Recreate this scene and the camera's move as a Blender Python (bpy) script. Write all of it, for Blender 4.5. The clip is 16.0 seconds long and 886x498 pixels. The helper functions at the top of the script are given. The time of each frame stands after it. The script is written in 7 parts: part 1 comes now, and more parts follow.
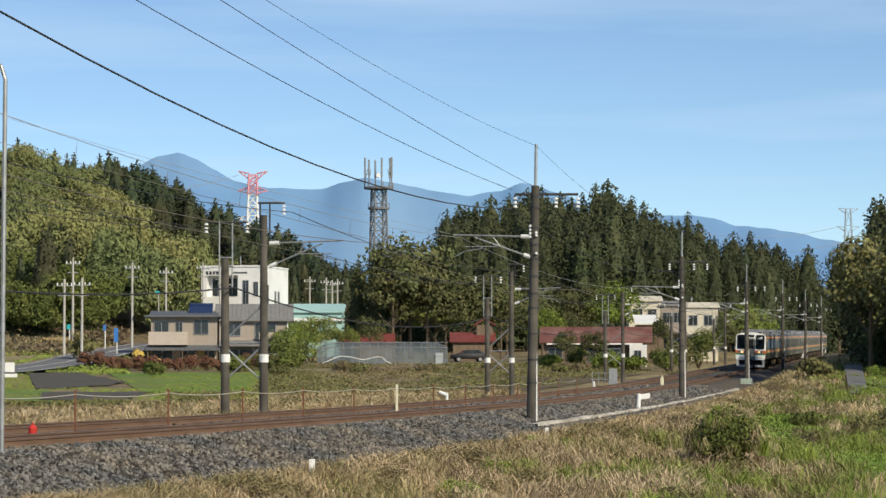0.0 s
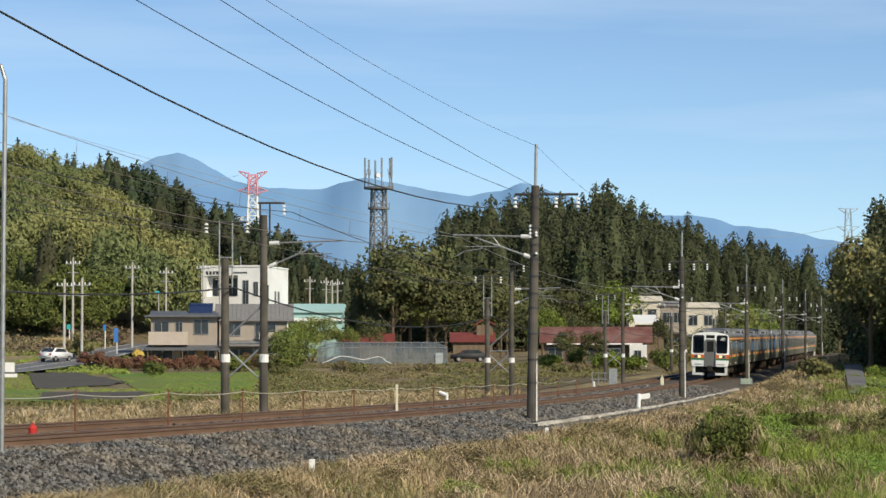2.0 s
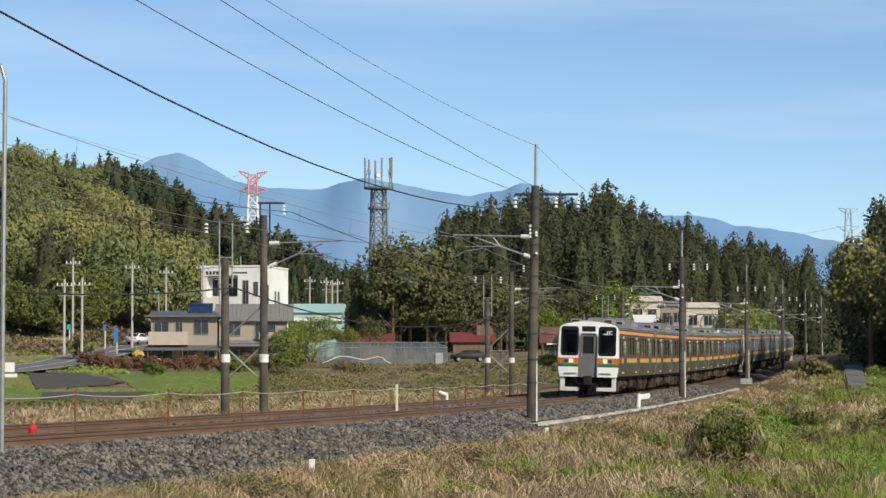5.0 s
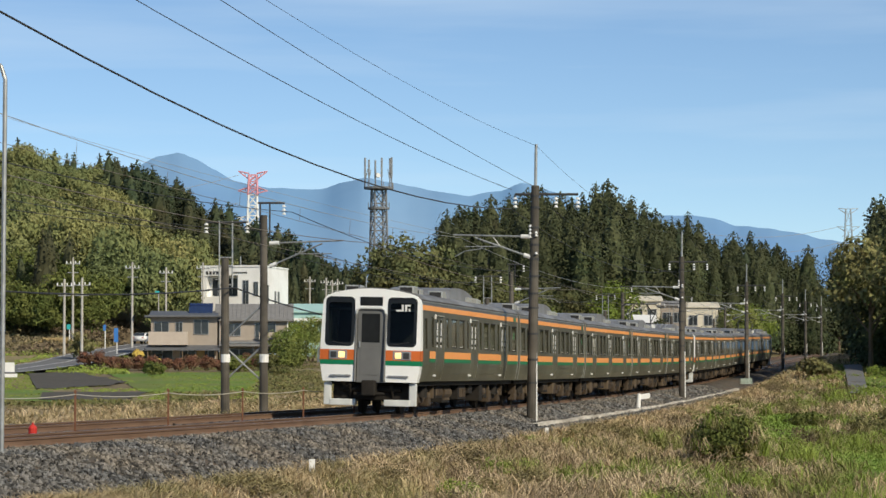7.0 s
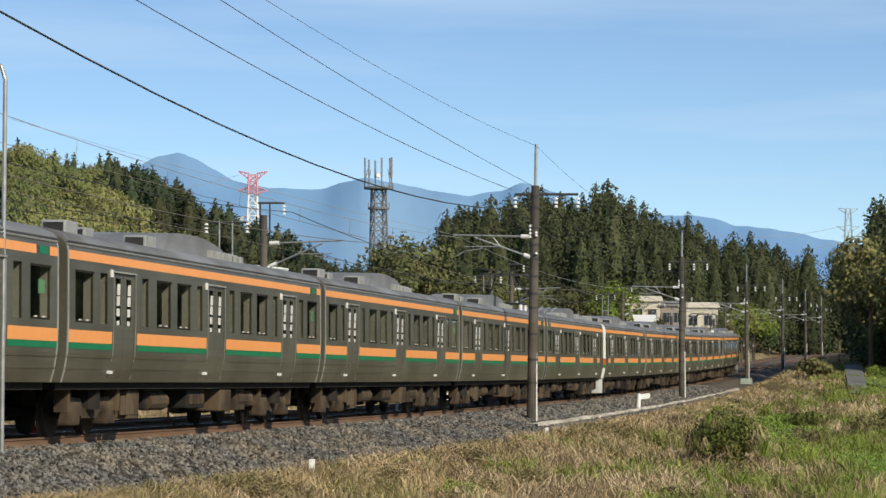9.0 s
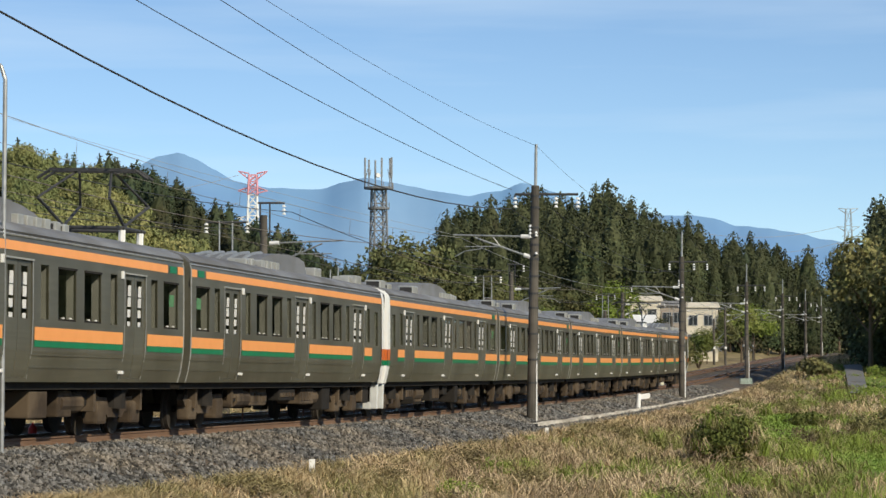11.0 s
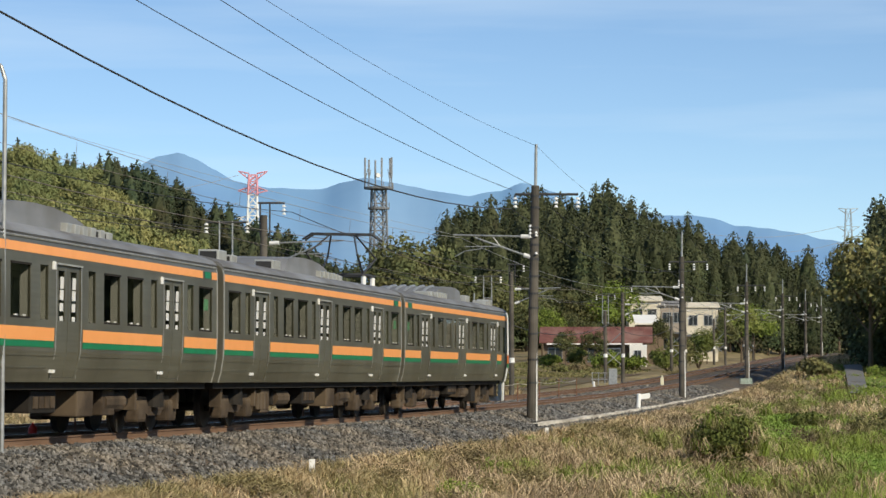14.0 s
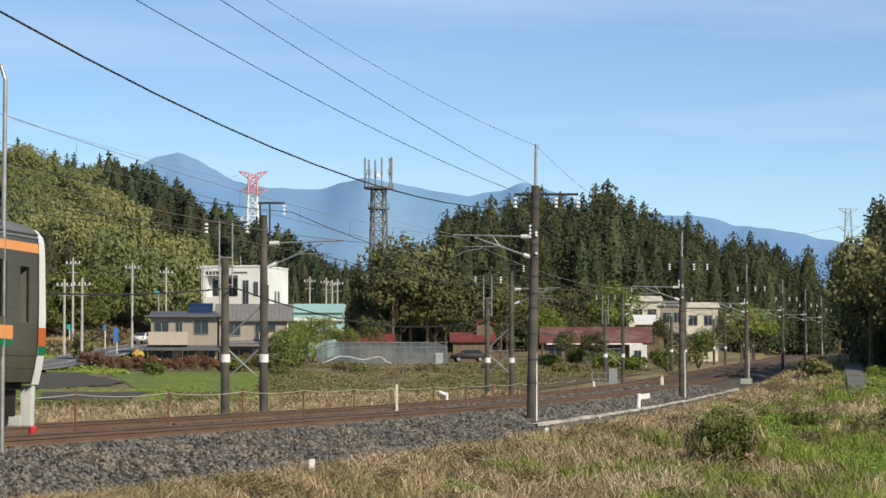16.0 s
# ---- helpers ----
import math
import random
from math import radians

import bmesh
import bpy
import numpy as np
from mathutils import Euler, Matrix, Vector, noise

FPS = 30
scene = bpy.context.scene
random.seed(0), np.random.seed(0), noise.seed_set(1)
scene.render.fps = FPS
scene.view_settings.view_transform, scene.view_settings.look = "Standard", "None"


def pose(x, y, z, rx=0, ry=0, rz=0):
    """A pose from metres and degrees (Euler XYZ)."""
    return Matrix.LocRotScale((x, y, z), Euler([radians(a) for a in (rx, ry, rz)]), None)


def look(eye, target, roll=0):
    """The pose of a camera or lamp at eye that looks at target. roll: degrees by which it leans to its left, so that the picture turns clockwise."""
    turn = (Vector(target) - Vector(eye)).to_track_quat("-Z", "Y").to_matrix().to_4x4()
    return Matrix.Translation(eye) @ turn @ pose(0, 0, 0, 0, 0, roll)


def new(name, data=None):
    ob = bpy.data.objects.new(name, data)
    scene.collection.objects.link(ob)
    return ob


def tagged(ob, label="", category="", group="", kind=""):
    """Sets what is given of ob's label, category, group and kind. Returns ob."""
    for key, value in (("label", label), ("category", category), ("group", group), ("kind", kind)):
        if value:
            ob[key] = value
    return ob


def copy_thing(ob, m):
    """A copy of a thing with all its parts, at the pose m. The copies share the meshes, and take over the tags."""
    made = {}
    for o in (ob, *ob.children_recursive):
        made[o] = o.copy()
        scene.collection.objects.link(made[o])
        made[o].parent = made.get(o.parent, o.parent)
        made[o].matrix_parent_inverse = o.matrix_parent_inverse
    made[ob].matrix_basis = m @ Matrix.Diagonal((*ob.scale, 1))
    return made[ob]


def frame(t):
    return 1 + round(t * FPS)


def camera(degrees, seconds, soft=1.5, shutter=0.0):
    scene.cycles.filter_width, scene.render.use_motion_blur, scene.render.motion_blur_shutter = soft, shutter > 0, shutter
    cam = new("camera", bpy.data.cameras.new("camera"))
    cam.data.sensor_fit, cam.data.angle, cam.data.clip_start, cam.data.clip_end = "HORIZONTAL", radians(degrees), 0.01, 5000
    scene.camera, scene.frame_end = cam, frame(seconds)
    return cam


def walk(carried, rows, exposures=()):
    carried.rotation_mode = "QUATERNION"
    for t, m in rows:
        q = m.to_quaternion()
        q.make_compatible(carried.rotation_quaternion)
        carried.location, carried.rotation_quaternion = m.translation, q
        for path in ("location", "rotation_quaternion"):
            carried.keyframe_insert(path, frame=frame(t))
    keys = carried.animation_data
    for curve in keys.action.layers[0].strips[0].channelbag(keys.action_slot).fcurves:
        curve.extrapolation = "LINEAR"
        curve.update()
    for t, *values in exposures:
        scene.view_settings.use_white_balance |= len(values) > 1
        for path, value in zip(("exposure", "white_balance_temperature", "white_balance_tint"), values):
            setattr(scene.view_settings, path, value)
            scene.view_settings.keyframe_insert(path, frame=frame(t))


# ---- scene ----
cam = camera(19.06, 16.0, soft=1.5)
EYE = (0.0, 0.0, 1.44)
walk(cam, [(0.0, pose(*EYE, 92.516, 0, 0)), (16.0, pose(*EYE, 92.516, 0, 0))],
     exposures=[(0.0, 0.0, 6400, 6), (5.0, 0.0, 6400, 6), (7.0, -0.09, 6400, 6), (7.9, -0.13, 6400, 6), (8.6, 0.0, 6400, 6), (16.0, 0.02, 6400, 6)])

# ---- sky and sun ----
SUN_AZ, SUN_EL = radians(140), radians(33)      # azimuth clockwise from +y
world = bpy.data.worlds.new("sky")
scene.world = world
world.use_nodes = True
wn = world.node_tree
sky = wn.nodes.new("ShaderNodeTexSky")
sky.sky_type = "NISHITA"
sky.sun_disc = False
sky.sun_elevation, sky.sun_rotation = SUN_EL, SUN_AZ
sky.air_density, sky.dust_density, sky.ozone_density = 0.80, 0.0, 2.5
sky.altitude = 1800
bg = wn.nodes["Background"]
bg.inputs["Strength"].default_value = 0.115
# thin streaks of high cloud
tc = wn.nodes.new("ShaderNodeTexCoord")
mp = wn.nodes.new("ShaderNodeMapping")
mp.inputs["Scale"].default_value = (2.2, 2.2, 26.0)
mp.inputs["Rotation"].default_value = (0.0, radians(-4), 0.0)
cn = wn.nodes.new("ShaderNodeTexNoise")
cn.inputs["Scale"].default_value, cn.inputs["Detail"].default_value = 1.6, 5.0
cr = wn.nodes.new("ShaderNodeMapRange")
cr.inputs["From Min"].default_value, cr.inputs["From Max"].default_value = 0.48, 0.8
cr.inputs["To Max"].default_value = 0.4
cm = wn.nodes.new("ShaderNodeMixRGB")
cm.inputs["Color2"].default_value = (6.6, 7.6, 8.8, 1)
wn.links.new(tc.outputs["Generated"], mp.inputs["Vector"])
wn.links.new(mp.outputs["Vector"], cn.inputs["Vector"])
wn.links.new(cn.outputs["Fac"], cr.inputs["Value"])
wn.links.new(cr.outputs["Result"], cm.inputs["Fac"])
wn.links.new(sky.outputs["Color"], cm.inputs["Color1"])
wn.links.new(cm.outputs["Color"], bg.inputs["Color"])

sun_data = bpy.data.lights.new("sun", "SUN")
sun_data.energy, sun_data.angle, sun_data.color = 4.6, radians(0.5), (1.0, 0.87, 0.68)
sun = new("sun", sun_data)
SUN_TO = Vector((math.sin(SUN_AZ) * math.cos(SUN_EL), math.cos(SUN_AZ) * math.cos(SUN_EL), math.sin(SUN_EL)))
sun.matrix_world = look(SUN_TO * 100, (0, 0, 0))


# ---- materials ----
def mat(name, c1, c2=None, rough=0.8, metal=0.0, scale=4.0, bump=0.0, stretch=(1, 1, 1), island=0.0, random_ob=0.0,
        spec=0.3, c3=None, scale3=0.4, emit=0.0, fine=0.0, coat=0.0):
    """A surface of two colours mixed by noise, with a third at a larger scale, relief and variation from piece to piece."""
    m = bpy.data.materials.new(name)
    m.use_nodes = True
    nt, b = m.node_tree, m.node_tree.nodes["Principled BSDF"]
    L = nt.links.new
    b.inputs["Roughness"].default_value, b.inputs["Metallic"].default_value = rough, metal
    b.inputs["Specular IOR Level"].default_value = spec
    b.inputs["Coat Weight"].default_value = coat
    co = nt.nodes.new("ShaderNodeTexCoord")
    ma = nt.nodes.new("ShaderNodeMapping")
    ma.inputs["Scale"].default_value = stretch
    L(co.outputs["Object"], ma.inputs["Vector"])
    n1 = nt.nodes.new("ShaderNodeTexNoise")
    n1.inputs["Scale"].default_value, n1.inputs["Detail"].default_value = scale, 6.0
    L(ma.outputs["Vector"], n1.inputs["Vector"])
    r1 = nt.nodes.new("ShaderNodeMapRange")
    r1.inputs["From Min"].default_value, r1.inputs["From Max"].default_value = 0.33, 0.67
    L(n1.outputs["Fac"], r1.inputs["Value"])
    mx = nt.nodes.new("ShaderNodeMixRGB")
    mx.inputs["Color1"].default_value, mx.inputs["Color2"].default_value = (*c1, 1), (*(c2 or c1), 1)
    L(r1.outputs["Result"], mx.inputs["Fac"])
    out = mx.outputs["Color"]
    if c3:
        n3 = nt.nodes.new("ShaderNodeTexNoise")
        n3.inputs["Scale"].default_value, n3.inputs["Detail"].default_value = scale3, 4.0
        L(co.outputs["Object"], n3.inputs["Vector"])
        r3 = nt.nodes.new("ShaderNodeMapRange")
        r3.inputs["From Min"].default_value, r3.inputs["From Max"].default_value = 0.42, 0.62
        L(n3.outputs["Fac"], r3.inputs["Value"])
        m3 = nt.nodes.new("ShaderNodeMixRGB")
        m3.inputs["Color2"].default_value = (*c3, 1)
        L(r3.outputs["Result"], m3.inputs["Fac"])
        L(out, m3.inputs["Color1"])
        out = m3.outputs["Color"]
    for amount, node, sock in ((island, "ShaderNodeNewGeometry", "Random Per Island"), (random_ob, "ShaderNodeObjectInfo", "Random")):
        if amount:
            g = nt.nodes.new(node)
            mr = nt.nodes.new("ShaderNodeMapRange")
            mr.inputs["To Min"].default_value, mr.inputs["To Max"].default_value = 1 - amount, 1 + amount
            L(g.outputs[sock], mr.inputs["Value"])
            hs = nt.nodes.new("ShaderNodeHueSaturation")
            L(mr.outputs["Result"], hs.inputs["Value"])
            L(out, hs.inputs["Color"])
            out = hs.outputs["Color"]
    L(out, b.inputs["Base Color"])
    if bump:
        nb = nt.nodes.new("ShaderNodeTexNoise")
        nb.inputs["Scale"].default_value, nb.inputs["Detail"].default_value = fine or scale * 3, 5.0
        L(ma.outputs["Vector"], nb.inputs["Vector"])
        bp = nt.nodes.new("ShaderNodeBump")
        bp.inputs["Strength"].default_value, bp.inputs["Distance"].default_value = bump, 0.05
        L(nb.outputs["Fac"], bp.inputs["Height"])
        L(bp.outputs["Normal"], b.inputs["Normal"])
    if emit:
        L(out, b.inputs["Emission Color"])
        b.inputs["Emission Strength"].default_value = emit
    return m


def leaf_mat(name, c1, c2, scale=0.12, c3=None, random_ob=0.0, island=0.35):
    m = mat(name, c1, c2, rough=0.75, scale=scale, island=island, random_ob=random_ob, spec=0.15, c3=c3, scale3=0.3 if "grass" in name else 0.05)
    return m


def glass_mat(name, tint, gloss=0.12):
    m = bpy.data.materials.new(name)
    m.use_nodes = True
    nt = m.node_tree
    L = nt.links.new
    out = nt.nodes["Material Output"]
    nt.nodes.remove(nt.nodes["Principled BSDF"])
    tr, gl, mx = nt.nodes.new("ShaderNodeBsdfTransparent"), nt.nodes.new("ShaderNodeBsdfGlossy"), nt.nodes.new("ShaderNodeMixShader")
    fr, mr = nt.nodes.new("ShaderNodeFresnel"), nt.nodes.new("ShaderNodeMapRange")
    fr.inputs["IOR"].default_value = 1.5
    mr.inputs["To Min"].default_value, mr.inputs["To Max"].default_value = 0.0, gloss * 6
    tr.inputs["Color"].default_value = (*tint, 1)
    gl.inputs["Roughness"].default_value = 0.03
    L(fr.outputs["Fac"], mr.inputs["Value"])
    L(mr.outputs["Result"], mx.inputs["Fac"])
    L(tr.outputs["BSDF"], mx.inputs[1])
    L(gl.outputs["BSDF"], mx.inputs[2])
    L(mx.outputs["Shader"], out.inputs["Surface"])
    return m


M_GROUND = mat("ground_soil_grass", (0.33, 0.25, 0.14), (0.19, 0.175, 0.075), rough=0.95, scale=0.55, bump=0.7, c3=(0.17, 0.13, 0.075), scale3=0.05)
M_FIELD = mat("mown_grass", (0.10, 0.19, 0.025), (0.16, 0.24, 0.04), rough=0.9, scale=0.6, bump=0.5, c3=(0.17, 0.20, 0.05), scale3=0.06, fine=9)
M_PADDY = mat("young_green_field", (0.11, 0.19, 0.03), (0.16, 0.24, 0.045), rough=0.9, scale=0.8, bump=0.4, fine=12)
M_SOIL = mat("dark_soil", (0.075, 0.068, 0.056), (0.11, 0.098, 0.08), rough=0.95, scale=1.2, bump=0.6)
M_ASPHALT = mat("asphalt", (0.15, 0.15, 0.152), (0.19, 0.188, 0.185), rough=0.85, scale=2, bump=0.2)
M_CONC = mat("concrete", (0.42, 0.39, 0.33), (0.30, 0.28, 0.24), rough=0.85, scale=3, bump=0.3, c3=(0.24, 0.22, 0.18), scale3=0.8)
M_POLE = mat("weathered_concrete_pole", (0.092, 0.082, 0.068), (0.054, 0.049, 0.042), rough=0.85, scale=2.5, bump=0.2, stretch=(1, 1, 0.25), c3=(0.125, 0.112, 0.093), scale3=0.9)
M_TROUGH = mat("whitish_worn_concrete", (0.74, 0.70, 0.61), (0.60, 0.56, 0.48), rough=0.85, scale=2, bump=0.3, c3=(0.40, 0.36, 0.30), scale3=0.5)
M_POLE_LIGHT = mat("pale_concrete_pole", (0.50, 0.48, 0.44), (0.38, 0.36, 0.33), rough=0.8, scale=2.5, stretch=(1, 1, 0.3))
M_GALV = mat("galvanised_steel", (0.42, 0.43, 0.43), (0.30, 0.31, 0.31), rough=0.45, metal=0.5, scale=5)
M_ALU = mat("bright_worn_steel", (0.50, 0.50, 0.47), (0.40, 0.40, 0.37), rough=0.4, metal=0.4, scale=5)
M_DKSTEEL = mat("dark_painted_steel", (0.035, 0.037, 0.042), (0.06, 0.06, 0.06), rough=0.6, scale=6)
M_RUST = mat("rusty_steel", (0.13, 0.055, 0.03), (0.21, 0.10, 0.055), rough=0.8, scale=6, bump=0.2)
M_RAIL = mat("rail_steel", (0.14, 0.082, 0.05), (0.20, 0.125, 0.08), rough=0.7, scale=4, bump=0.1, stretch=(1, 0.1, 1))
M_RAILTOP = mat("polished_rail_head", (0.45, 0.42, 0.40), (0.33, 0.29, 0.27), rough=0.3, metal=1.0, scale=3)
M_BALLAST = mat("ballast_bed", (0.075, 0.068, 0.058), (0.135, 0.122, 0.102), rough=0.95, scale=9, bump=1.0, c3=(0.125, 0.095, 0.068), scale3=0.5)
M_STONE = mat("ballast_stone", (0.138, 0.137, 0.134), (0.084, 0.083, 0.080), rough=0.9, scale=3, island=0.85, c3=(0.165, 0.145, 0.118), scale3=0.35)
M_WIRE = mat("dark_wire", (0.03, 0.032, 0.036), (0.05, 0.05, 0.05), rough=0.6, scale=3)
M_COPPER = mat("weathered_copper_wire", (0.20, 0.17, 0.14), (0.15, 0.13, 0.11), rough=0.6, scale=3)
M_FALLOW = mat("brown_fallow_soil", (0.105, 0.072, 0.048), (0.16, 0.115, 0.078), rough=0.95, scale=1.6, bump=0.9, c3=(0.13, 0.12, 0.055), scale3=0.25)
M_STRAW = leaf_mat("matted_straw_grass", (0.46, 0.36, 0.23), (0.62, 0.50, 0.33), scale=0.8, c3=(0.30, 0.225, 0.14), island=0.55)
M_OLIVE = leaf_mat("olive_grass_blades", (0.14, 0.155, 0.05), (0.215, 0.205, 0.075), scale=0.8, c3=(0.30, 0.24, 0.13), island=0.5)
M_WIRE_PALE = mat("pale_wire", (0.35, 0.36, 0.38), (0.28, 0.29, 0.30), rough=0.5, scale=3)
M_PORC = mat("white_porcelain", (0.80, 0.80, 0.78), (0.70, 0.70, 0.68), rough=0.25, scale=5, spec=0.5)
M_WHITE = mat("white_paint", (0.88, 0.88, 0.86), (0.82, 0.82, 0.80), rough=0.55, scale=2.0, c3=(0.76, 0.75, 0.72), scale3=0.3)
M_REDPAINT = mat("red_paint", (0.55, 0.04, 0.03), (0.42, 0.03, 0.025), rough=0.5, scale=5)
M_YELLOW = mat("yellow_paint", (0.72, 0.55, 0.13), (0.62, 0.46, 0.12), rough=0.6, scale=5)
M_ROPE = mat("pale_rope", (0.5, 0.47, 0.4), (0.4, 0.37, 0.3), rough=0.9, scale=9)
M_BARK = mat("bark", (0.10, 0.075, 0.05), (0.16, 0.12, 0.085), rough=0.95, scale=4, stretch=(1, 1, 0.2), bump=0.5)
M_CEDAR = leaf_mat("cedar_foliage", (0.036, 0.054, 0.026), (0.064, 0.080, 0.034), scale=0.35, random_ob=0.3, c3=(0.074, 0.070, 0.034), island=0.3)
M_CEDAR_W = leaf_mat("cedar_wood_foliage", (0.034, 0.052, 0.029), (0.060, 0.078, 0.038), scale=0.2, c3=(0.064, 0.064, 0.032), island=0.3)
M_LEAF_W = leaf_mat("spring_wood_foliage", (0.20, 0.215, 0.078), (0.275, 0.255, 0.10), scale=0.12, c3=(0.145, 0.175, 0.07), island=0.13)
M_LEAF = leaf_mat("spring_foliage", (0.105, 0.14, 0.036), (0.18, 0.195, 0.052), scale=0.4, random_ob=0.3)
M_LEAF_BRIGHT = leaf_mat("fresh_green_foliage", (0.12, 0.17, 0.03), (0.17, 0.21, 0.04), scale=0.4)
M_LEAF_BROWN = leaf_mat("brownish_foliage", (0.19, 0.165, 0.072), (0.13, 0.145, 0.052), scale=0.5, random_ob=0.2)
M_TREE_OLIVE = leaf_mat("olive_tree_foliage", (0.125, 0.118, 0.05), (0.085, 0.102, 0.04), scale=0.4, random_ob=0.25)
M_LEAF_RED = leaf_mat("red_photinia_foliage", (0.19, 0.075, 0.055), (0.15, 0.11, 0.06), scale=0.5)
M_DRY = leaf_mat("dry_grass", (0.62, 0.48, 0.30), (0.48, 0.36, 0.21), scale=1.3, c3=(0.27, 0.235, 0.11), island=0.45)
M_WEED = leaf_mat("dull_weeds", (0.16, 0.155, 0.06), (0.23, 0.19, 0.095), scale=0.3, c3=(0.17, 0.13, 0.085))
M_FRESH = leaf_mat("fresh_grass_blades", (0.20, 0.31, 0.055), (0.28, 0.39, 0.085), scale=0.5, island=0.3)
M_GRASS = leaf_mat("green_grass_blades", (0.175, 0.235, 0.045), (0.25, 0.305, 0.065), scale=0.5, island=0.4)
M_STEEL = mat("brushed_stainless_steel", (0.222, 0.215, 0.165), (0.178, 0.172, 0.132), rough=0.45, metal=0.6, scale=2.5, stretch=(6, 0.15, 6), spec=0.5, c3=(0.15, 0.142, 0.105), scale3=0.5)
M_ROOF = mat("grey_roof_sheet", (0.24, 0.25, 0.268), (0.16, 0.167, 0.18), rough=0.6, scale=1.5, stretch=(1, 0.2, 1), c3=(0.13, 0.127, 0.122), scale3=0.4)
M_ORANGE = mat("orange_stripe", (0.90, 0.38, 0.12), (0.86, 0.35, 0.105), rough=0.4, scale=3, spec=0.5)
M_GREEN = mat("green_stripe", (0.005, 0.20, 0.085), (0.006, 0.17, 0.07), rough=0.4, scale=3, spec=0.5)
M_CARWHITE = mat("white_cab_paint", (0.87, 0.87, 0.85), (0.82, 0.82, 0.79), rough=0.35, scale=2, spec=0.5)
M_SKIRT = mat("grey_white_skirt", (0.66, 0.67, 0.65), (0.56, 0.57, 0.55), rough=0.5, scale=3)
M_GREYDOOR = mat("grey_cab_door", (0.17, 0.17, 0.165), (0.14, 0.14, 0.135), rough=0.5, scale=2)
M_DARKIN = mat("dark_interior", (0.05, 0.055, 0.052), (0.07, 0.075, 0.07), rough=0.9, scale=3)
M_PALEIN = mat("pale_interior_lining", (0.48, 0.48, 0.46), (0.42, 0.42, 0.40), rough=0.8, scale=2)
M_UNDER = mat("dusty_underframe", (0.072, 0.050, 0.032), (0.034, 0.025, 0.017), rough=0.9, scale=3, c3=(0.115, 0.085, 0.055), scale3=1.2)
M_UNDERDK = mat("black_underframe", (0.014, 0.012, 0.010), (0.024, 0.020, 0.016), rough=0.85, scale=4)
M_RUBBER = mat("black_rubber", (0.025, 0.025, 0.026), (0.04, 0.04, 0.04), rough=0.7, scale=5)
M_WHEEL = mat("steel_wheel", (0.035, 0.029, 0.024), (0.055, 0.045, 0.036), rough=0.7, metal=0.0, scale=4)
M_GLASS = glass_mat("tinted_window_glass", (0.42, 0.43, 0.39), 0.16)
M_CABGLASS = glass_mat("dark_windscreen_glass", (0.14, 0.16, 0.155), 0.06)
M_BLACKGLASS = mat("black_glass", (0.012, 0.013, 0.014), (0.02, 0.021, 0.022), rough=0.15, scale=2, spec=0.2)
M_MAST = mat("dull_mast_steel", (0.23, 0.24, 0.25), (0.17, 0.18, 0.19), rough=0.6, scale=2)
M_LAMP = mat("lit_headlamp", (1.0, 0.58, 0.20), (1.0, 0.70, 0.32), rough=0.3, emit=1.2)
# stripe orange in a darker copy, for the shade on the cab front
M_ORANGE_SHADED = mat("shaded_orange_front", (0.66, 0.16, 0.03), (0.58, 0.13, 0.025), rough=0.4, scale=3, spec=0.5)
M_CREAM = mat("cream_paint", (0.72, 0.68, 0.50), (0.64, 0.60, 0.44), rough=0.6, scale=5)
M_GREENLAMP = mat("pale_green_glass", (0.35, 0.75, 0.5), (0.3, 0.7, 0.45), rough=0.3)
M_CREAMWALL = mat("cream_house_wall", (0.70, 0.64, 0.52), (0.62, 0.57, 0.46), rough=0.8, scale=1.2)
M_BEIGE = mat("beige_house_wall", (0.38, 0.325, 0.27), (0.34, 0.29, 0.24), rough=0.85, scale=1.5)
M_TILE_DK = mat("dark_grey_roof_tile", (0.10, 0.105, 0.115), (0.14, 0.145, 0.155), rough=0.55, scale=3)
M_TILE_GR = mat("grey_roof_sheet_house", (0.24, 0.235, 0.23), (0.20, 0.195, 0.19), rough=0.6, scale=2)
M_TILE_RED = mat("faded_red_roof_tile", (0.19, 0.08, 0.065), (0.13, 0.055, 0.048), rough=0.7, scale=1.5, c3=(0.24, 0.14, 0.12), scale3=0.5)
M_REDSHEET = mat("red_sheet_roof", (0.21, 0.055, 0.045), (0.16, 0.042, 0.036), rough=0.6, scale=1.2)
M_WINDOW = mat("dark_house_window", (0.03, 0.035, 0.04), (0.05, 0.06, 0.07), rough=0.08, scale=1, spec=0.7)
M_TEAL = mat("pale_teal_sheet", (0.40, 0.60, 0.58), (0.36, 0.56, 0.54), rough=0.6, scale=1)
M_WOOD = mat("old_wood", (0.15, 0.11, 0.075), (0.22, 0.165, 0.115), rough=0.9, scale=3, stretch=(1, 1, 0.2))
M_TAN = mat("tan_timber", (0.45, 0.33, 0.16), (0.38, 0.27, 0.13), rough=0.9, scale=2)
M_FILM = mat("greenhouse_film", (0.24, 0.275, 0.295), (0.15, 0.18, 0.195), rough=0.3, scale=1.0, spec=0.5)
M_FILM.node_tree.nodes["Principled BSDF"].inputs["Alpha"].default_value = 0.42
M_FILMWHITE = mat("cloudy_plastic_film", (0.42, 0.45, 0.46), (0.30, 0.33, 0.34), rough=0.35, scale=1.2, stretch=(1, 1, 3), spec=0.5)
M_BLUEPANEL = mat("solar_water_panel", (0.012, 0.022, 0.07), (0.02, 0.035, 0.10), rough=0.2, scale=2, spec=0.6)
M_CRATE = mat("pale_green_crate_paint", (0.42, 0.50, 0.42), (0.34, 0.42, 0.35), rough=0.7, scale=3)
